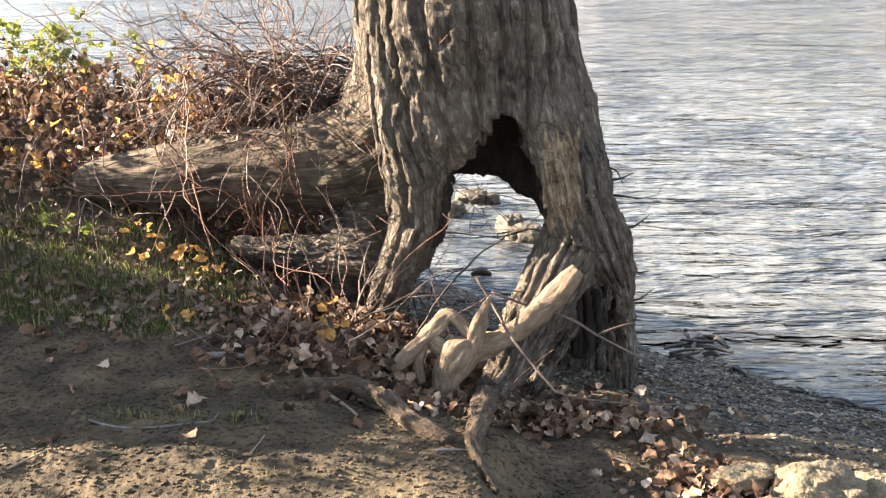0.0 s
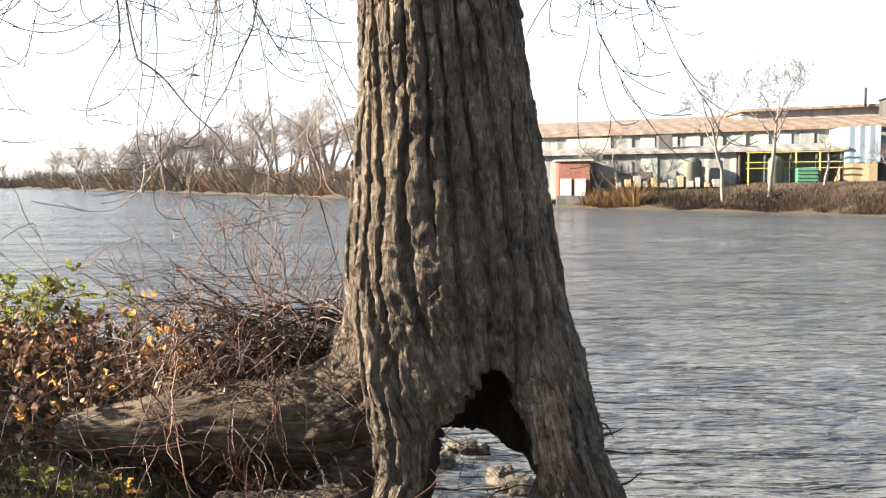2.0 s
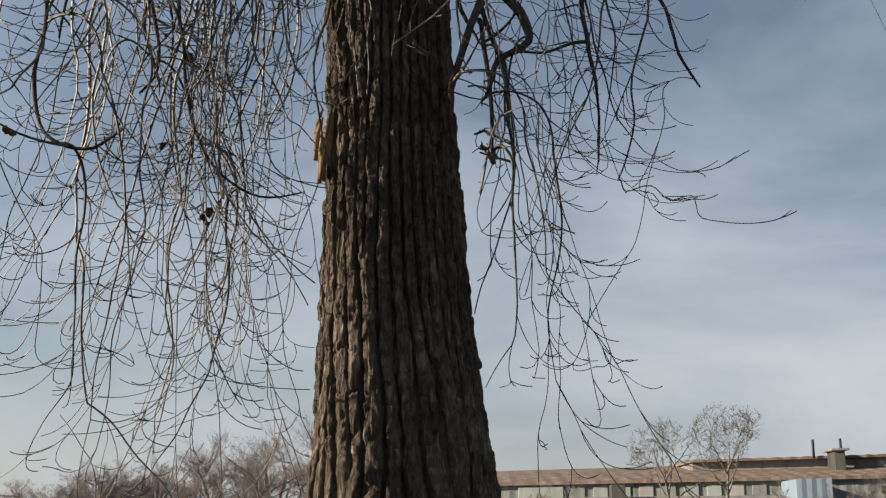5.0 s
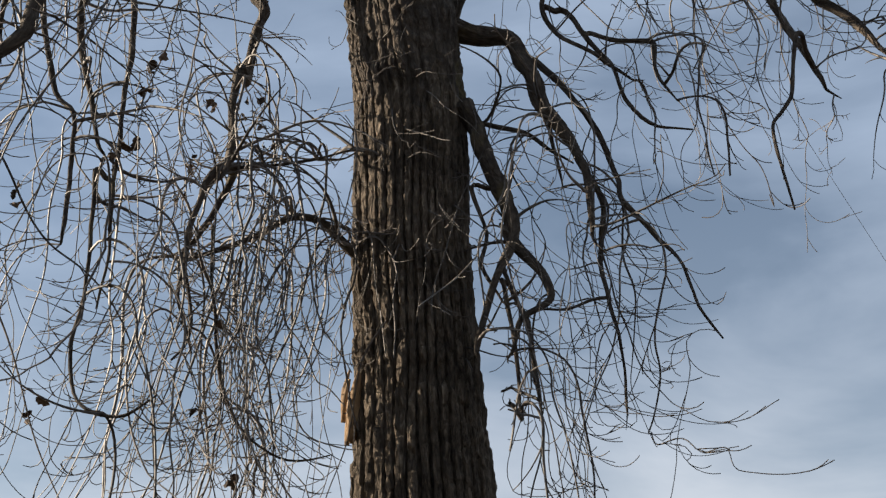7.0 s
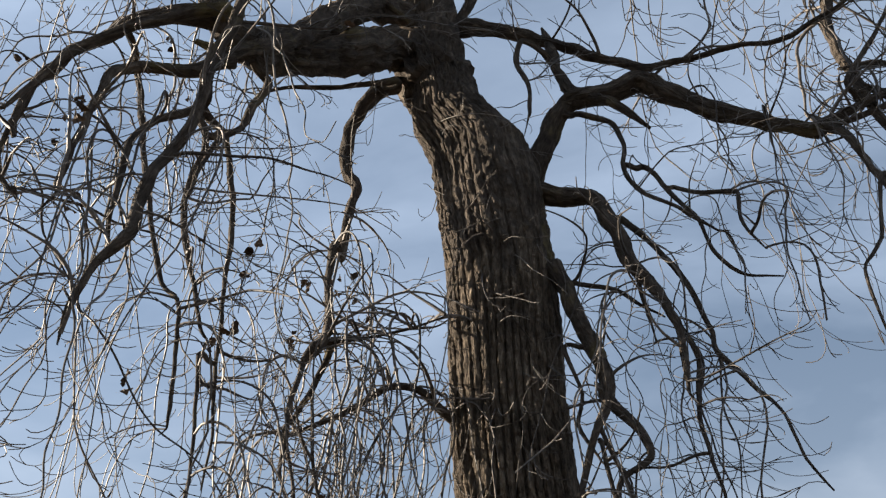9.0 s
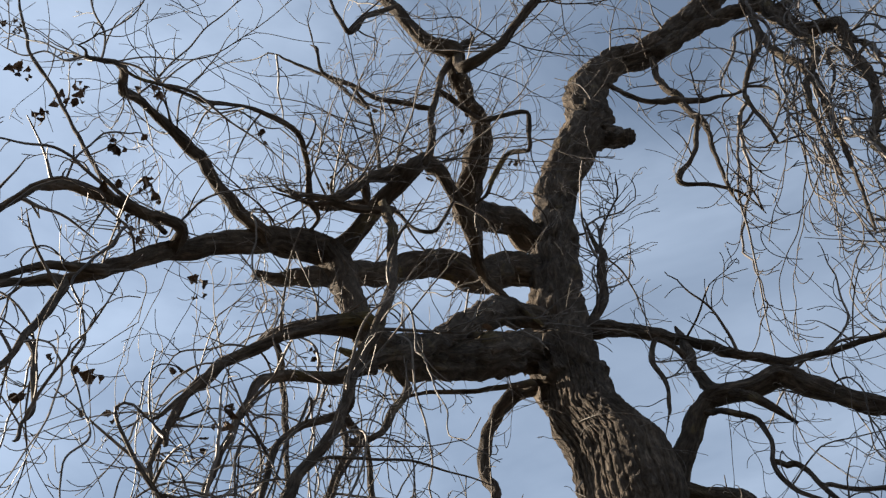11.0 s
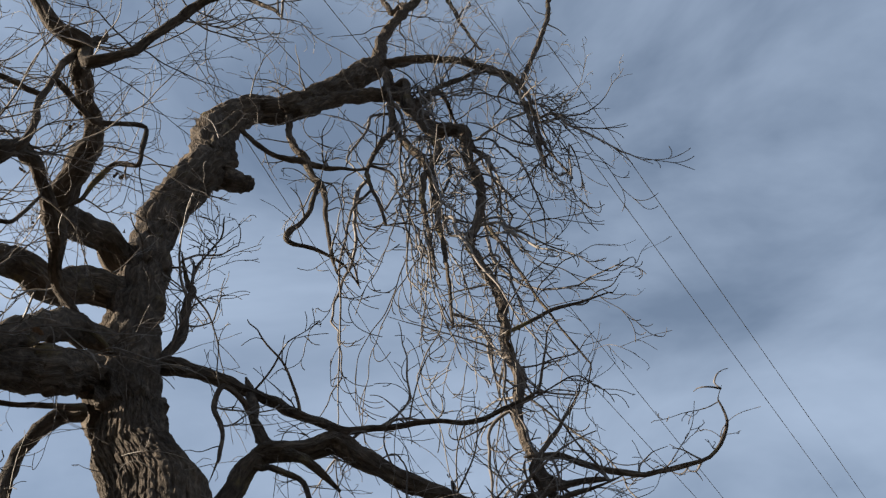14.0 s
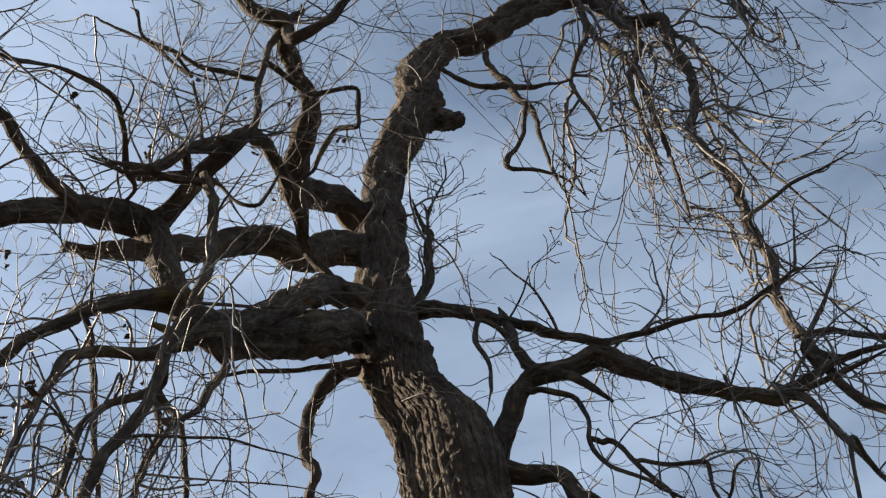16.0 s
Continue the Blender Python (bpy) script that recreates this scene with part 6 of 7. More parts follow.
for x, y, hgt, mat, n, text in ((-2.35, 6.1, 0.4, GREEN, 44, "green-leaved weed with yellowing tips on the bank"), (-2.6, 6.3, 0.45, GREEN, 40, "green-leaved weed with yellowing tips on the bank"), (-1.5, 5.75, 0.42, ORANGE, 30, "bright yellow-leaved seedling above the fallen root"),
                                (-2.25, 6.3, 0.5, GREEN, 26, "green-leaved weed with yellowing tips on the bank"), (-2.5, 6.2, 0.42, GREEN, 20, "green-leaved weed with yellowing tips on the bank"),
                                (-2.0, 6.4, 0.45, GREEN, 18, "green-leaved weed with yellowing tips on the bank"), (-2.7, 6.0, 0.4, GREEN, 16, "green-leaved weed with yellowing tips on the bank"),
                                (-1.62, 5.7, 0.5, ORANGE, 16, "bright yellow-leaved seedling above the fallen root"), (-1.55, 5.55, 0.35, ORANGE, 14, "bright yellow-leaved seedling above the fallen root"),
                                (-1.5, 4.6, 0.24, ORANGE, 6, "small orange-leaved seedling in front of the root"), (-1.3, 4.6, 0.13, ORANGE, 5, "small orange-leaved seedling in front of the root"),
                                (-1.18, 4.62, 0.12, ORANGE, 5, "small orange-leaved seedling in front of the root"), (-1.9, 4.75, 0.14, GREEN, 9, "low lime-green seedling in dead leaves"),
                                (-2.2, 5.25, 0.3, ORANGE, 5, "small orange-leaved seedling on the bank"), (-2.1, 5.1, 0.2, ORANGE, 5, "small orange-leaved seedling on the bank"),
                                (-0.58, 4.0, 0.16, ORANGE, 9, "small yellow-leaved sprig in drifted leaves"), (-1.12, 3.85, 0.1, ORANGE, 4, "small red-leaved sprig on bare earth")):
    seedling(x, y, hgt, mat, n, text)


# ---------------------------------------------------------------- dead wood on the ground
def snag_of_wood(name, chains, mat, label, category):
    ob = tagged(new(name), label, category)
    for k, c in enumerate(chains):
        barked('stem' if k == 0 else 'fork', c, 30, 0.009, 0.3 if k == 0 else 0.5, 0.16, mat, ob, '', k * 5.3 + 3)
    return ob


def piece_of_wood(name, chains, mat, label, category, step=0.012, sides=26, knob=0.45, grain=0.4, group=""):
    h, g = Heap(), []
    for k, c in enumerate(chains):
        h.add(*tube(c, sides, step, knob, grain, seed=k * 5.3 + len(label)))
        g.append(stem_grain(c, sides, step, k * 5.3))
    return add_grain(tagged(h.link(name, mat, None, label), category=category, group=group), np.concatenate(g))


snag_of_wood('dead_root_snag', [
    [(0.43, 4, 0.22, 0.032), (0.38, 3.98, 0.17, 0.04), (0.29, 3.95, 0.08, 0.042), (0.16, 3.92, -0.02, 0.045), (0.05, 3.9, -0.06, 0.049), (-0.04, 3.87, -0.07, 0.053), (-0.08, 3.83, -0.15, 0.045), (-0.09, 3.8, -0.23, 0.031), (-0.09, 3.79, -0.31, 0.019)],
    [(0.01, 3.88, -0.06, 0.037), (0.04, 3.87, 0.03, 0.028), (0.06, 3.87, 0.1, 0.017), (0.08, 3.88, 0.15, 0.007)],
    [(0.02, 3.88, -0.02, 0.03), (-0.07, 3.92, 0.06, 0.028), (-0.13, 3.9, 0.01, 0.032), (-0.2, 3.88, -0.05, 0.03), (-0.26, 3.86, -0.1, 0.028), (-0.31, 3.85, -0.16, 0.011)],
    [(0.0, 3.88, -0.05, 0.05), (-0.06, 3.85, -0.12, 0.06), (-0.09, 3.83, -0.2, 0.052), (-0.1, 3.81, -0.29, 0.034), (-0.11, 3.8, -0.36, 0.012)],
    [(-0.05, 3.86, -0.09, 0.04), (-0.12, 3.88, -0.05, 0.045), (-0.17, 3.9, -0.04, 0.04), (-0.2, 3.88, -0.12, 0.03), (-0.19, 3.86, -0.2, 0.018)],
], DEAD_WOOD, 'weathered pale forked dead root leaning on the base', 'dead wood')
piece_of_wood('bark_slab', [
    [(-0.59, 3.42, -0.04, 0.031), (-0.49, 3.56, -0.08, 0.035), (-0.39, 3.56, -0.11, 0.038), (-0.27, 3.35, -0.07, 0.037), (-0.18, 3.18, -0.05, 0.028), (-0.06, 3.04, -0.04, 0.017)],
], OLD_ROOT, 'worm-holed weathered slab of old bark', 'dead wood')
piece_of_wood('surface_root', [
    [(-0.57, 4.21, -0.14, 0.022), (-0.47, 4.35, -0.16, 0.03), (-0.32, 4.35, -0.17, 0.031), (-0.21, 4.36, -0.19, 0.027)],
], OLD_ROOT, 'bare brown root lying on the earth', 'root')
piece_of_wood('long_stick', [
    [(0.03, 4, 0.19, 0.007), (0.07, 3.98, 0.13, 0.007), (0.12, 3.9, 0.06, 0.006), (0.18, 3.8, -0.01, 0.005), (0.3, 3.7, -0.13, 0.005), (0.36, 3.68, -0.17, 0.004), (0.58, 3.72, -0.22, 0.003), (0.87, 3.75, -0.24, 0.003)],
], BRAMBLE, 'long grey-brown fallen stick leaning across the roots', 'stick', 0.03, 7, 0.2, 0)
piece_of_wood('long_stick', [
    [(0.09, 4, 0.13, 0.006), (0.27, 4, 0.06, 0.006), (0.41, 3.98, 0.02, 0.006), (0.52, 3.95, -0.04, 0.005), (0.68, 3.9, -0.11, 0.003)],
    [(0.51, 3.95, -0.03, 0.006), (0.59, 3.98, -0.01, 0.005), (0.66, 4, 0, 0.005)],
], BRAMBLE, 'long grey-brown fallen stick leaning across the roots', 'stick', 0.03, 7, 0.2, 0)


def on_ground(pts, r0, r1, lift=0.0):
    n = len(pts)
    return [(x, y, float(ground_z(np.array([x]), np.array([y]))[0]) + r0 + lift, r0 + (r1 - r0) * i / (n - 1)) for i, (x, y) in enumerate(pts)]


for path, r0, r1, mat in (([(-0.66, 3.78), (-0.6, 3.6), (-0.42, 3.35), (-0.38, 3.28)], 0.008, 0.004, PALE_WOOD), ([(-1.22, 3.08), (-1.12, 3.03), (-1.0, 3.05), (-0.92, 3.06), (-0.84, 3.12), (-0.83, 3.2)], 0.005, 0.003, TWIG),
                          ([(-1.05, 4.05), (-1.0, 3.92), (-1.05, 3.8), (-1.12, 3.75)], 0.008, 0.005, TWIG), ([(-0.98, 3.66), (-0.9, 3.68), (-0.84, 3.68)], 0.012, 0.01, TWIG),
                          ([(-0.1, 2.95), (-0.02, 3.0), (0.05, 3.03)], 0.005, 0.003, TWIG), ([(-1.35, 2.75), (-1.28, 2.85), (-1.27, 2.93)], 0.004, 0.002, PALE_WOOD),
                          ([(-0.66, 2.85), (-0.64, 3.0)], 0.004, 0.002, PALE_WOOD), ([(0.5, 3.5), (0.7, 3.4), (0.9, 3.3)], 0.006, 0.003, TWIG), ([(0.75, 4.4), (0.95, 4.25), (1.1, 4.2)], 0.006, 0.003, TWIG)):
    piece_of_wood("stick", [on_ground(path, r0, r1)], mat, "thin dry fallen stick on bare earth", "stick", 0.015, 6, 0.5, 0, "fallen sticks")


# ---------------------------------------------------------------- stones
def rock(name, x, y, z, sx, sy, sz, label, seed, mat=None, turn=0.0, group=""):
    """A rough, faceted boulder."""
    nu, nv = 56, 34
    u, v = np.meshgrid(np.linspace(0, 2 * np.pi, nu, endpoint=False), np.linspace(0.02, np.pi - 0.02, nv), indexing='ij')
    p = np.stack([np.cos(u) * np.sin(v), np.sin(u) * np.sin(v), np.cos(v)], -1).reshape(-1, 3)
    q = np.sign(p) * np.abs(p) ** 0.75
    q = q * (1 + 0.28 * perlin(p * 1.4 + seed) + 0.2 * np.abs(perlin(p * 2.8 + seed)) + 0.1 * np.abs(perlin(p * 6 + seed)) + 0.07 * perlin(p * 13 + seed) + 0.04 * perlin(p * 27 + seed))[:, None] * np.array([sx, sy, sz])
    c, s = math.cos(turn), math.sin(turn)
    q = np.stack([q[:, 0] * c - q[:, 1] * s, q[:, 0] * s + q[:, 1] * c, q[:, 2]], 1) + np.array([x, y, z])
    i = np.arange(nu * nv).reshape(nu, nv)
    j = np.roll(i, -1, 0)
    f = np.stack([i[:, :-1].ravel(), i[:, 1:].ravel(), j[:, 1:].ravel(), j[:, :-1].ravel()], 1).tolist()
    f += [i[::-1, 0].tolist(), i[:, -1].tolist()]
    return tagged(link_mesh(name, q, f, mat or STONE), label, "rock", group)


def gz(x, y):
    return float(ground_z(np.array([x]), np.array([y]))[0])


rock("boulder", 1.16, 3.2, gz(1.16, 3.2) + 0.015, 0.135, 0.1, 0.085, "rough grey-tan boulder on the bank", 3.1, TAN_STONE)
rock("flat_stone", 0.93, 3.24, gz(0.93, 3.24) + 0.05, 0.1, 0.06, 0.03, "smooth flat tan stone leaning on a boulder", 8.4, TAN_STONE, 0.3)
rock("boulder", 1.4, 3.26, gz(1.4, 3.26), 0.11, 0.09, 0.075, "rough grey-tan boulder on the bank", 5.9, TAN_STONE)
for k, (x, y, s, hgt) in enumerate(((0.04, 8.66, 0.13, 0.07), (-0.13, 8.21, 0.1, 0.08), (0.32, 7.73, 0.11, 0.09), (0.42, 7.51, 0.13, 0.08), (0.19, 8.62, 0.07, 0.05))):
    rock("river_rock", x, y, WATER_Z + 0.02, s, s * 0.8, hgt, "wet brown rock standing in shallow water", 20 + k * 3.3, WET_STONE, k, "rocks in the shallows")

gr = np.random.RandomState(41)
cube = np.array([[a, b, c] for a in (-1, 1) for b in (-1, 1) for c in (-1, 1)], float)
cube_f = [[0, 1, 3, 2], [4, 6, 7, 5], [0, 4, 5, 1], [2, 3, 7, 6], [0, 2, 6, 4], [1, 5, 7, 3]]
def scatter_stones(x, y, size, flat, sink):
    """Many small angular stones lying on the ground."""
    n = len(x)
    z = ground_z(x, y)
    v = cube[None] * (1 + 0.3 * gr.normal(size=(n, 8, 3))) * np.stack([size, size * gr.uniform(0.5, 1, n), size * gr.uniform(flat * 0.6, flat, n)], 1)[:, None, :]
    a = gr.uniform(0, 6.28, n)[:, None]
    v = np.stack([v[:, :, 0] * np.cos(a) - v[:, :, 1] * np.sin(a) + x[:, None], v[:, :, 0] * np.sin(a) + v[:, :, 1] * np.cos(a) + y[:, None], v[:, :, 2] + (z + size * sink)[:, None]], -1)
    f = (np.arange(n)[:, None, None] * 8 + np.array(cube_f)[None]).reshape(-1, 4)
    return v.reshape(-1, 3), f


px, py = gr.uniform(-0.8, 2.6, 60000), gr.uniform(3.2, 7.4, 60000)
sd = inland(px, py)
keep = (sd > -0.25) & (sd < 1.15) & (gr.rand(60000) < np.where(sd > 0.7, 0.45, 1))
px, py = px[keep], py[keep]
size = gr.uniform(0.003, 0.009, len(px)) * np.where(gr.rand(len(px)) < 0.03, 2.4, 1)
tagged(link_mesh("gravel", *scatter_stones(px, py, size, 0.6, 0.2), GRAVEL, None, "dark wet pebbles along the waterline", False), category="gravel", kind="stuff")
cx, cy = gr.uniform(-1.9, 0.8, 9000), gr.uniform(2.3, 4.0, 9000)
tagged(link_mesh("earth_crumbs", *scatter_stones(cx, cy, gr.uniform(0.002, 0.0075, 9000), 0.8, 0.1), DIRT, None, "loose crumbs of dry brown earth", False), category="earth", kind="stuff")
# dark drift wood and debris at the water's edge
for k in range(46):
    if k < 16:
        x, y = gr.normal(1.2, 0.07), gr.normal(5.3, 0.09)
    else:
        t = gr.uniform(0, 1)
        x, y = 1.3 + 0.95 * t + gr.normal(0, 0.02), 5.05 - 0.95 * t + gr.normal(0, 0.03)
    r, a, ln = gr.uniform(0.004, 0.011), gr.normal(-0.75, 1.1), gr.uniform(0.05, 0.2)
    z = max(gz(x, y), WATER_Z) + r * 0.7 + (gr.uniform(0, 0.05) if k < 16 else 0)
    c, sn = math.cos(a) * ln / 2, math.sin(a) * ln / 2
    piece_of_wood("driftwood", [[(x - c, y - sn, z, r), (x, y + gr.normal(0, 0.015), z + 0.01, r * 1.2), (x + c, y + sn, z + gr.normal(0, 0.015), r * 0.5)]], WET_WOOD, "dark sodden driftwood at the waterline", "driftwood", 0.02, 7, 0.6, 0.4, "drift at the waterline")
piece_of_wood("driftwood", [[(0.02, 6.6, WATER_Z + 0.02, 0.015), (0.08, 6.62, WATER_Z + 0.035, 0.025), (0.15, 6.6, WATER_Z + 0.02, 0.012)]], WET_WOOD, "dark sodden driftwood at the waterline", "driftwood", 0.02, 8, 0.4, 0.3, "drift at the waterline")


# ---------------------------------------------------------------- far bank: trees and brush
fr = np.random.RandomState(51)


def bare_tree(height, spread, mat, label, density=1.0, thick=1.0):
    """A leafless tree: a tapered trunk and a crown of forking branches."""
    ob = tagged(new("bare_tree"), label, "tree", "bare trees on the far bank")
    th, ch = Heap(), Heap()

    def grow(p, d, length, r, depth):
        pts, q, d = [np.array([*p, r])], np.array(p, float), np.array(d, float)
        n = 4 if depth < 3 else 3
        for i in range(n):
            d = d + fr.normal(size=3) * 0.16 + np.array([0, 0, 0.06])
            d /= np.linalg.norm(d)
            q = q + d * length / n
            pts.append(np.array([*q, max(r * (1 - 0.55 * (i + 1) / n), 0.015 * thick)]))
            if depth < 4 and (i > 0 or depth > 0):
                for _ in range(fr.poisson((2.4 if depth == 0 else 1.45) * density)):
                    t = np.cross(d, fr.normal(size=3))
                    t /= np.linalg.norm(t)
                    grow(q, d * 0.7 + t * spread, length * fr.uniform(0.4, 0.65), pts[-1][3] * 0.62, depth + 1)
        (th if depth == 0 else ch).add(*tube(np.array(pts), 6 if depth == 0 else 3, 0, cap=False))

    grow((0, 0, -0.3), (fr.normal() * 0.06, fr.normal() * 0.06, 1), height * 0.62, height * 0.02 * thick, 0)
    th.link("trunk", mat, ob)
    ch.link("crown", mat, ob)
    return ob


def put_tree(proto, x, y, s, turn):
    z = float(ground_z(np.array([x]), np.array([y]), False)[0])
    return copy_thing(proto, Matrix.Translation((x, y, z)) @ Matrix.Rotation(turn, 4, 'Z') @ Matrix.Scale(s, 4))


SYC = "pale-barked bare sycamore on the far bank"
GREY = "grey leafless tree on the distant shore"


def sycamore(x, y, lean, height, reach, seed):
    """A slim pale trunk that forks into rising limbs, with a round crown of fine twigs."""
    rs = np.random.RandomState(seed)
    ob = tagged(new("bare_tree"), SYC, "tree", "bare trees on the far bank")
    ob.location = (x, y, float(ground_z(np.array([x]), np.array([y]), False)[0]))
    th, ch = Heap(), Heap()
    middle = np.array([lean, 0, height * 0.68])

    def grow(p, d, length, r, depth):
        pts, q, d = [np.array([*p, r])], np.array(p, float), np.array(d, float)
        for i in range(4):
            d = d + rs.normal(size=3) * (0.12 + 0.04 * depth) + np.array([0, 0, 0.05])
            d /= np.linalg.norm(d)
            q = q + d * length / 4
            out = (q - middle) / np.array([reach, reach, height * 0.34])
            if depth and out @ out > 1.15:
                break
            pts.append(np.array([*q, max(r * (1 - 0.13 * (i + 1)), 0.013)]))
            if depth < 5 and i > 0:
                for _ in range(1 if depth < 3 else 1 if rs.rand() < 0.93 else 0):
                    t = np.cross(d, rs.normal(size=3))
                    t /= np.linalg.norm(t)
                    grow(q, d * 0.8 + t * 0.62, length * rs.uniform(0.55, 0.75), pts[-1][3] * 0.6, depth + 1)
        if len(pts) > 1:
            ch.add(*tube(np.array(pts), 5 if depth == 0 else 3, 0, cap=False))

    fork = np.array([lean * 0.45, 0, height * 0.36])
    th.add(*tube([(0, 0, -0.3, 0.2), (lean * 0.1, 0.05, height * 0.12, 0.16), (lean * 0.2 + 0.08, 0, height * 0.25, 0.14), (*fork, 0.12), (lean * 0.7, 0.1, height * 0.55, 0.085)], 8, 0.5, cap=False))
    for k in range(6):
        a = k * 2.4 + rs.uniform(0, 0.6)
        base = fork + (np.array([lean * 0.7, 0.1, height * 0.55]) - fork) * (k / 5)
        grow(base, (math.cos(a) * 0.62, math.sin(a) * 0.62, 0.9), height * rs.uniform(0.24, 0.32), 0.075, 0)
    th.link("trunk", PALE_TWIG, ob)
    ch.link("crown", PALE_TWIG, ob)


sycamore(21.3, 86.5, -1.3, 10.6, 2.9, 5)
sycamore(24.4, 84.5, 0.7, 11.0, 3.3, 23)
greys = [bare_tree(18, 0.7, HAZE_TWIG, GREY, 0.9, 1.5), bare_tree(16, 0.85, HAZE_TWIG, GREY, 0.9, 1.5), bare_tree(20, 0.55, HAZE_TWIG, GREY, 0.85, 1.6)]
for g, (x, y) in zip(greys, ((-77, 300), (-62, 285), (-88.7, 300))):
    g.location = (x, y, float(ground_z(np.array([x]), np.array([y]), False)[0]))
shore_x = np.linspace(-330, 2, 400)
shore_y = np.interp(shore_x, FAR_X, FAR_Y)
for k in range(96):
    x = float(np.interp(fr.uniform(-0.5, -0.09), shore_x / shore_y, shore_x))
    y = float(np.interp(x, FAR_X, FAR_Y)) + fr.uniform(6, 40)
    put_tree(greys[fr.randint(3)], x, y, fr.uniform(0.6, 1.0) * (1.3 if k % 6 == 0 else 0.95), fr.uniform(0, 6.28))
for x, y, s in ((-37, 222, 0.8), (-108, 312, 0.95), (-83, 305, 0.9), (-30, 205, 0.7), (-93, 310, 1.0), (13.2, 100, 0.36), (14.6, 99, 0.3), (11.8, 101, 0.3), (31.5, 78, 0.25), (36.5, 80, 0.3), (12.6, 99.5, 0.27), (16.8, 98, 0.2), (28.5, 84, 0.2), (34, 79, 0.22)):
    put_tree(greys[fr.randint(3)], x, y, s, fr.uniform(0, 6))


def brush(name, n, x0, x1, lo, hi, back, width, label, mat=None, step=1.0):
    """Dry stems in thousands along the far bank, leaning all ways."""
    x = fr.uniform(x0, x1, n)
    y = np.interp(x, FAR_X, FAR_Y) + np.abs(fr.normal(0, 1, n)) * back - 0.6
    clump = np.abs(perlin(np.stack([x * 0.35 / step, y * 0.35 / step, 0 * x], 1)))
    ht = fr.uniform(lo, hi, n) * (0.45 + 1.5 * clump)
    z = ground_z(x, y, False) - 0.05
    a, w = fr.uniform(0, 6.28, n), width * fr.uniform(0.5, 1.2, n)
    lx, ly = fr.normal(0, 0.6, n) * ht, fr.normal(0, 0.6, n) * ht
    c, s = np.cos(a) * w, np.sin(a) * w
    v = np.stack([np.stack([x - c, y - s, z], 1), np.stack([x + c, y + s, z], 1), np.stack([x + lx * 0.4 + c * 0.7, y + ly * 0.4 + s * 0.7, z + ht * 0.5], 1),
                  np.stack([x + lx, y + ly, z + ht], 1), np.stack([x + lx * 0.45 - c, y + ly * 0.45 - s, z + ht * 0.55], 1)], 1).reshape(-1, 3)
    k = (np.arange(n) * 5)[:, None]
    f = (k + np.array([0, 1, 2, 4])).tolist() + (k + np.array([4, 2, 3])).tolist()
    return tagged(link_mesh(name, v.tolist(), f, mat or BRUSH, None, label, False), category="brush", kind="stuff")


brush("bank_brush", 52000, 3, 60, 0.15, 0.85, 5.0, 0.02, "dry brown brush covering the factory's river bank")
brush("bank_edge_brush", 12000, 3, 60, 0.15, 0.5, 1.0, 0.03, "low dry brush at the foot of the far bank")
brush("shore_reeds", 12000, -330, 4, 0.6, 1.8, 2.5, 0.1, "dull reeds along the distant waterline", HAZE_BRUSH, step=3)
brush("far_brush", 20000, -60, 4, 1.0, 5.0, 9, 0.055, "grey-brown thicket along the distant shore", HAZE_BRUSH, step=3)
brush("distant_brush", 20000, -330, -50, 2.0, 8.5, 16, 0.14, "grey-brown thicket along the distant shore", HAZE_BRUSH, step=8)
brush("golden_brush", 900, -63, -57, 1.5, 5, 2, 0.06, "yellow-leaved shrub on the distant shore", GOLD_BRUSH, step=3)
brush("golden_brush", 1400, 11.5, 15.5, 0.8, 3.0, 1.5, 0.025, "yellow-brown shrub beside the brick shed", GOLD_BRUSH, step=2)

# ---------------------------------------------------------------- factory on the far bank
def sheet_metal(name, stops, rough=0.7):
    return material(name, stops, 0.35, rough, 0.4, (3, 3, 0.5), fine=9, dist=0.05)


WALL_PALE = sheet_metal("pale_cladding", [(0.2, (0.085, 0.098, 0.094)), (0.5, (0.165, 0.182, 0.174)), (0.8, (0.25, 0.252, 0.235))])
ROOF_RUST = sheet_metal("rusty_roof", [(0.15, (0.075, 0.046, 0.032)), (0.5, (0.155, 0.112, 0.08)), (0.85, (0.26, 0.23, 0.19))])
ROOF_GREY = sheet_metal("grey_roof", [(0.2, (0.1, 0.1, 0.1)), (0.8, (0.25, 0.24, 0.23))])
BLUE = sheet_metal("blue_door", [(0.2, (0.12, 0.17, 0.22)), (0.8, (0.2, 0.26, 0.315))])
TEAL = sheet_metal("pale_teal_cladding", [(0.2, (0.17, 0.204, 0.197)), (0.8, (0.286, 0.313, 0.292))])
TAN = sheet_metal("tan_panel", [(0.2, (0.192, 0.144, 0.082)), (0.8, (0.264, 0.206, 0.13))])
DARK = sheet_metal("dark_steel", [(0.2, (0.02, 0.02, 0.02)), (0.8, (0.07, 0.07, 0.065))])
GREEN_P = sheet_metal("green_paint", [(0.2, (0.012, 0.07, 0.04)), (0.8, (0.035, 0.125, 0.08))])
YELLOW_P = sheet_metal("yellow_paint", [(0.2, (0.26, 0.22, 0.05)), (0.8, (0.42, 0.36, 0.1))])
BRICK = sheet_metal("red_brick", [(0.2, (0.084, 0.025, 0.015)), (0.8, (0.16, 0.059, 0.034))])
WHITE_P = sheet_metal("white_paint", [(0.2, (0.231, 0.231, 0.223)), (0.8, (0.308, 0.308, 0.3))])
BUSHY = sheet_metal("olive_tank", [(0.2, (0.054, 0.06, 0.042)), (0.8, (0.12, 0.126, 0.096))])


def bend(x, y):
    """The yard runs askew, nearer to the river towards its far end."""
    m = 1.07 / (1 + 0.7 * (x / y - 0.05))
    return x * m, y * m


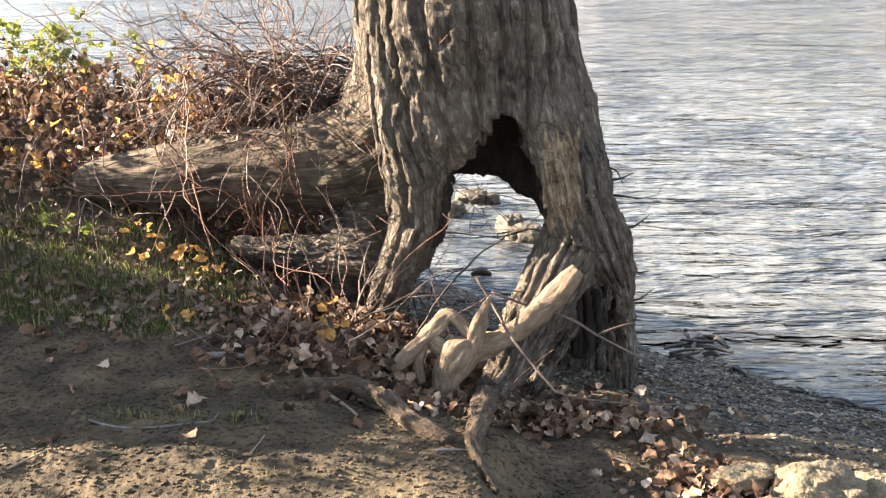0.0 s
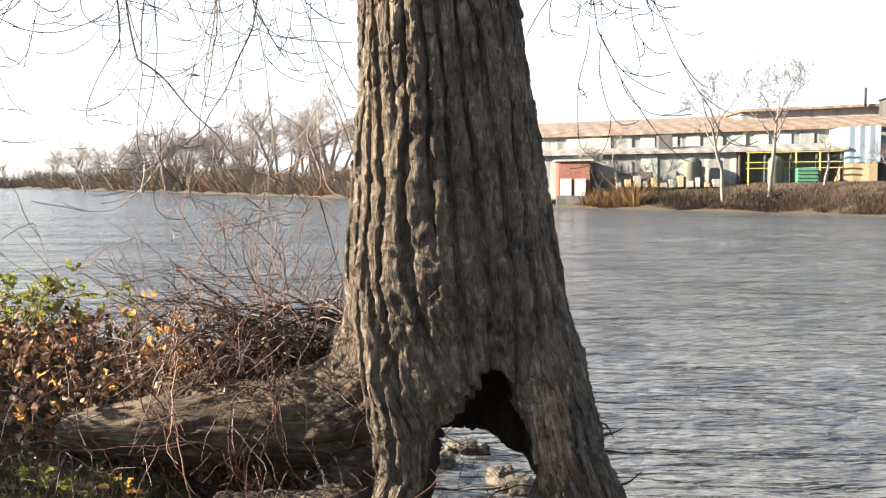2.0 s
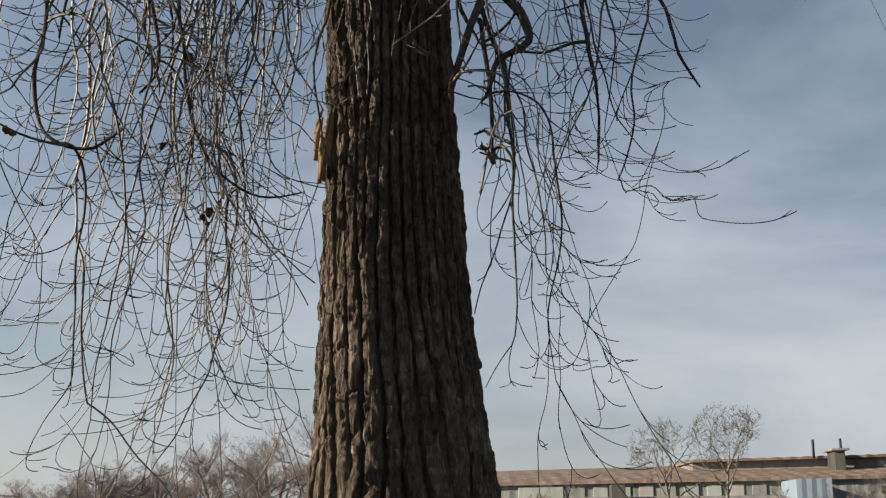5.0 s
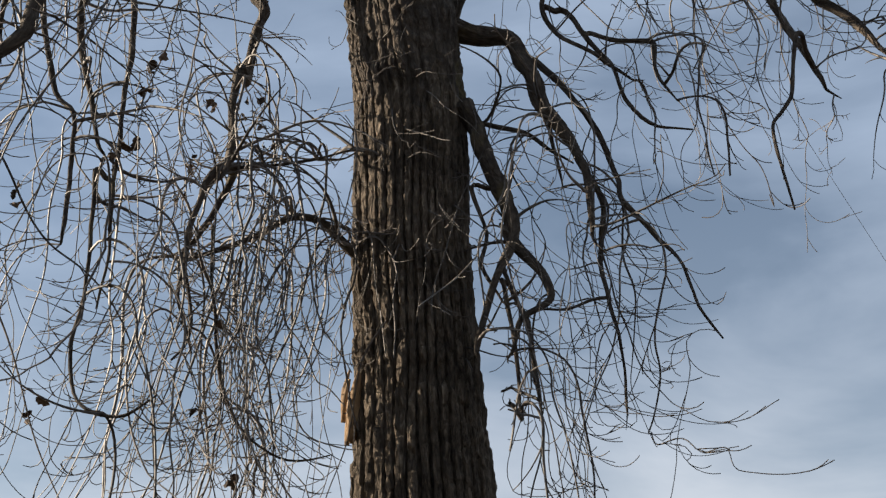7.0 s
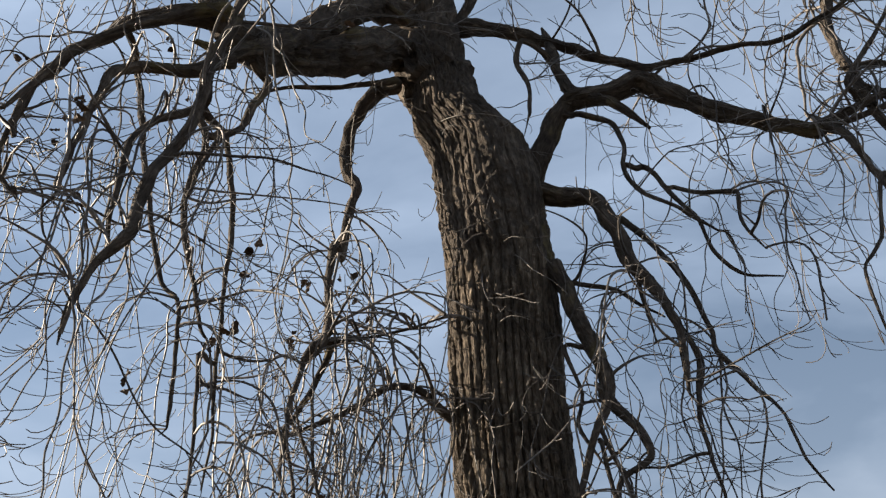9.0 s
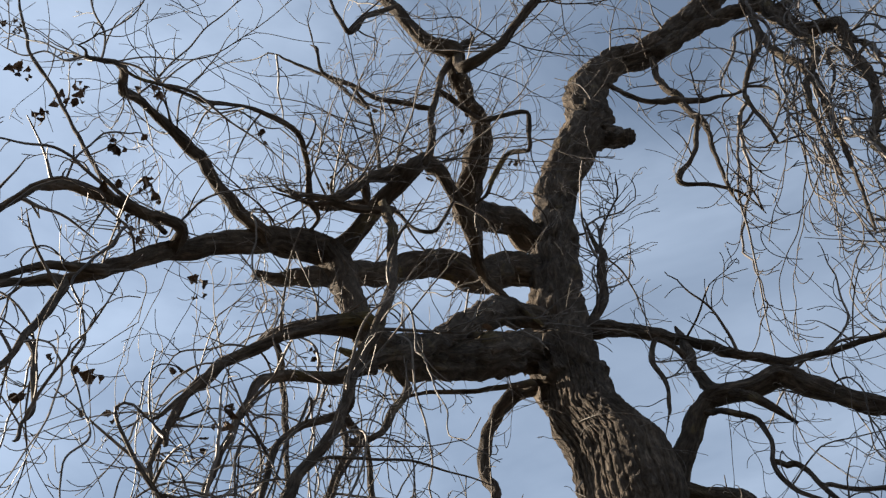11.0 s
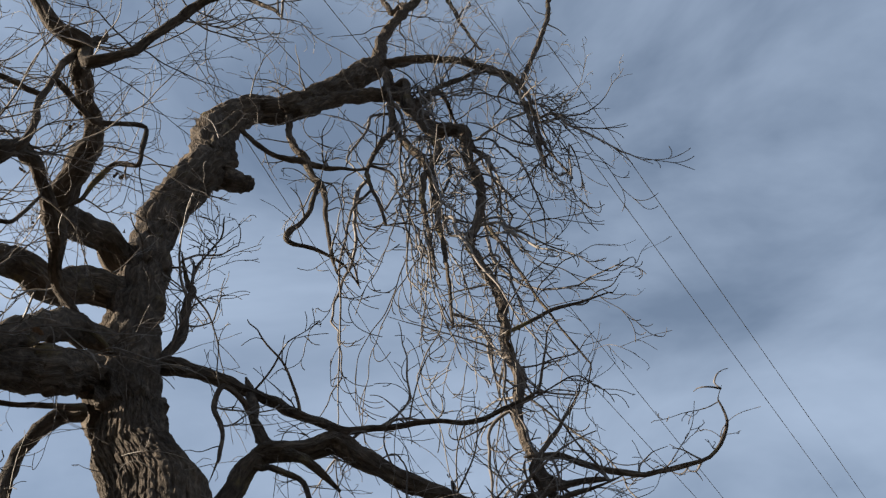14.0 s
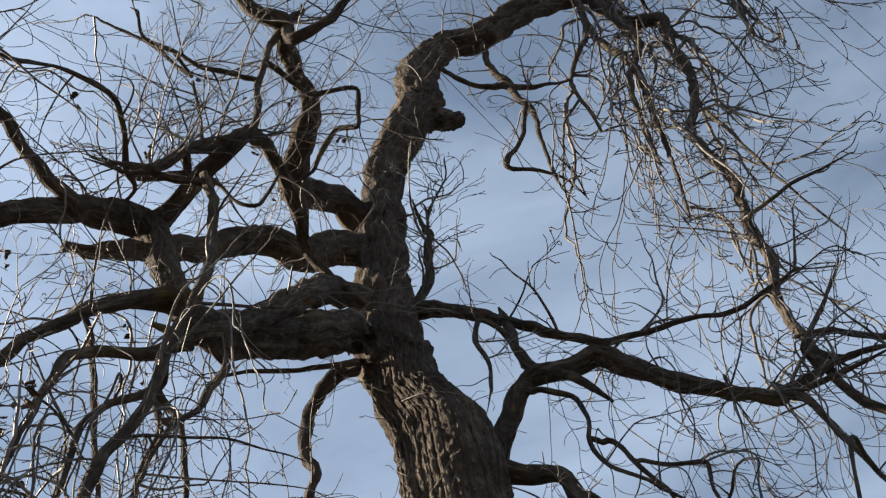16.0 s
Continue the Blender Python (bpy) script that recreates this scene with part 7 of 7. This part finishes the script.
def block(name, x0, x1, y0, y1, z0, z1, mat, parent, label="", slope=0.0, ribs=0.0):
    """A box with bevelled edges; slope lifts its back, ribs run up its front and over its top."""
    v, f = [], []
    n = max(1, int((x1 - x0) / ribs)) if ribs else 1
    for i in range(n + 1):
        x = x0 + (x1 - x0) * i / n
        d = 0.06 * (i % 2) if ribs else 0.0
        v += [(x, y0 - d, z0), (x, y1, z0), (x, y1, z1 + slope), (x, y0 - d, z1 + d)]
    for i in range(n):
        k = 4 * i
        f += [[k + a, k + 4 + a, k + 4 + (a + 1) % 4, k + (a + 1) % 4][::-1] for a in range(4)]
    f += [[0, 1, 2, 3][::-1], [4 * n + a for a in range(4)]]
    ob = link_mesh(name, [[*bend(q[0], q[1]), q[2]] for q in v], f, mat, parent, label, False)
    if not ribs:
        b = ob.modifiers.new("bevel", 'BEVEL')
        b.width, b.segments = 0.03, 1
    return ob


fac = tagged(new("factory"), "long pale metal-clad factory with a rusty low roof", "building")
block("wall", 3.0, 70, 105, 132, 0.5, 6.2, WALL_PALE, fac, "pale weathered metal cladding", 0, 0.6)
block("roof", 2.6, 70.4, 104.5, 120, 6.2, 6.45, ROOF_RUST, fac, "rust-stained corrugated roof", 2.1, 0.8)
block("monitor", 29.5, 70, 113, 124, 7.2, 8.4, ROOF_GREY, fac, "grey roof monitor")
block("monitor_roof", 29.2, 70.4, 112.3, 124.5, 8.4, 8.6, ROOF_RUST, fac, "rusty monitor roof", 0.2, 0.8)
block("vent", 43.4, 44.5, 110, 112, 7.0, 8.9, DARK, fac, "dark box-shaped roof vent")
block("vent_cap", 43.0, 44.9, 109.7, 112.3, 8.9, 9.1, ROOF_GREY, fac)
for x in (42.0, 44.9):
    link_mesh("flue", *tube([(*bend(x, 112), 8.4, 0.12), (*bend(x, 112), 10.1, 0.12)], 10, 0.6), DARK, fac)
block("lean_to_wall", 5.0, 26.0, 101, 104.9, -0.4, 4.2, WALL_PALE, fac, "patched pale cladding", 0, 0.6)
block("lean_to_roof", 4.5, 36.2, 100.4, 104.9, 4.25, 4.4, ROOF_GREY, fac, "dark grey lean-to roof", 0.6, 0.7)
block("canopy_back", 26.0, 35.8, 104.4, 104.9, 0.5, 4.2, TEAL, fac, "pale teal wall behind the open bay")
for x in (26.2, 28.6, 31.0, 33.4, 35.7):
    block("canopy_post", x - 0.1, x + 0.1, 100.7, 100.9, 0.8, 4.25, DARK, fac)
door = block("loading_door", 35.9, 39.2, 100.6, 104.8, 3.2, 6.1, BLUE, fac, "faded blue upper door panel", 0, 0.45)
block("door_base", 35.9, 39.0, 100.65, 104.8, 0.8, 3.18, TAN, fac, "tan lower panel", 0, 0.7)
block("side_bay", 39.3, 45.5, 103.5, 104.9, 0.8, 3.6, DARK, fac, "dark recessed bay")
block("wall_window", 45.6, 46.3, 104.7, 104.95, 5.1, 5.65, DARK, fac, "small dark window")
block("roof_box", 19.0, 20.3, 102.3, 103.6, 4.6, 6.0, DARK, fac, "dark rooftop ventilator")
block("wall_panel", 10.5, 14.8, 104.7, 104.98, 4.9, 6.0, TEAL, fac, "faded teal wall panel")
block("wall_panel", 16.2, 18.2, 100.8, 100.98, 0.8, 2.6, DARK, fac, "dark ground-floor opening")
for k in range(7):
    block("cladding_patch", 11.0 + 2.05 * k, 12.2 + 2.05 * k + 0.3 * (k % 2), 100.84, 100.99, 1.4 + 0.5 * (k % 3), 2.6 + 0.5 * ((k * 5) % 4), (WALL_PALE, TEAL, ROOF_GREY, TEAL)[(k * 3) % 4], fac)
for k in range(9):
    block("cladding_patch", 15.5 + 2.2 * k, 16.9 + 2.2 * k, 104.84, 104.99, 4.95, 5.9 + 0.1 * (k % 2), (WALL_PALE, WHITE_P, TEAL, TEAL)[(k * 3) % 4], fac)
block("wall_panel", 20.8, 22.6, 100.8, 100.98, 0.8, 2.4, DARK, fac, "dark ground-floor opening")
shed = tagged(new("brick_shed"), "small red brick shed with white doors on the bank", "building")
block("wall", 9.1, 12.0, 98.0, 100.5, 0.2, 3.6, BRICK, shed, "red brick wall")
block("roof", 8.8, 12.3, 97.7, 100.7, 3.6, 3.8, ROOF_GREY, shed)
block("door", 9.3, 10.3, 97.8, 97.95, 0.4, 2.0, WHITE_P, shed, "white door")
block("door", 10.6, 11.6, 97.8, 97.95, 0.4, 2.0, WHITE_P, shed, "white door")
block("plinth", 8.9, 12.2, 97.4, 97.78, -0.9, 0.4, DARK, shed, "dark stained concrete plinth")
bin_ = tagged(new("dumpster"), "green ribbed steel dumpster in the factory yard", "container")
block("body", 31.0, 32.8, 98.6, 100.2, 1.25, 2.8, GREEN_P, bin_)
for k in range(5):
    block("rib", 30.9, 32.9, 98.5, 98.6, 1.35 + k * 0.3, 1.45 + k * 0.3, GREEN_P, bin_)
gantry = tagged(new("pipe_rack"), "yellow-railed steel pipe rack in the yard", "machinery")
for z in (2.75, 3.25, 4.1):
    block("rail", 26.6, 35.6, 99.9, 100.05, z, z + 0.08, YELLOW_P, gantry)
for x in (26.8, 29.0, 31.2, 33.4):
    block("post", x, x + 0.12, 99.9, 100.05, 1.2, 4.2, YELLOW_P, gantry)
for x, r in ((21.6, 0.8), (29.2, 0.65)):
    tank = tagged(link_mesh("tank", *tube([(*bend(x, 99.4), 1.0, r), (*bend(x, 99.4), 2.9, r), (*bend(x, 99.4), 3.5, r * 0.9), (*bend(x, 99.4), 3.8, r * 0.4)], 16, 0.4), BUSHY), "olive-grey upright storage tank in the yard", "tank", "tanks in the yard")
yard = tagged(new("concrete_block_row"), "broken pale concrete blocks stacked in the yard", "rubble")
for k in range(12):
    block("block", 14.5 + k * 0.8, 14.9 + k * 0.8 + 0.1 * (k % 3), 98.5, 99.2, 1.2, 1.6 + 0.6 * ((k * 7) % 5) / 4, (WALL_PALE, TAN, ROOF_GREY)[k % 3], yard)
tagged(link_mesh("floating_boom", *tube([(26, 76.5, -0.6, 0.12), (29, 71.5, -0.55, 0.14), (33, 66, -0.6, 0.12)], 8, 1.0), YELLOW_P), "pale yellow floating boom at the far bank", "boom")

# ---------------------------------------------------------------- power lines overhead
for x0, y0, x1, y1, r in ((-22.5, -21.0, 77.2, 79.7, 0.0065), (-22.8, -20.4, 76.9, 79.7, 0.0065), (-22.5, -18.2, 73.3, 80.7, 0.0065), (-21.5, -14.1, 74.3, 77.5, 0.0065), (-23.5, -26.4, 52.3, 86.3, 0.0065)):
    v, f = tube([(x0, y0, 17, r), ((x0 + x1) / 2, (y0 + y1) / 2, 17, r), (x1, y1, 17, r)], 5, 2.0)
    tagged(link_mesh('power_line', v, f, DARK), 'thin dark power line strung across the sky', 'cable', 'power lines')
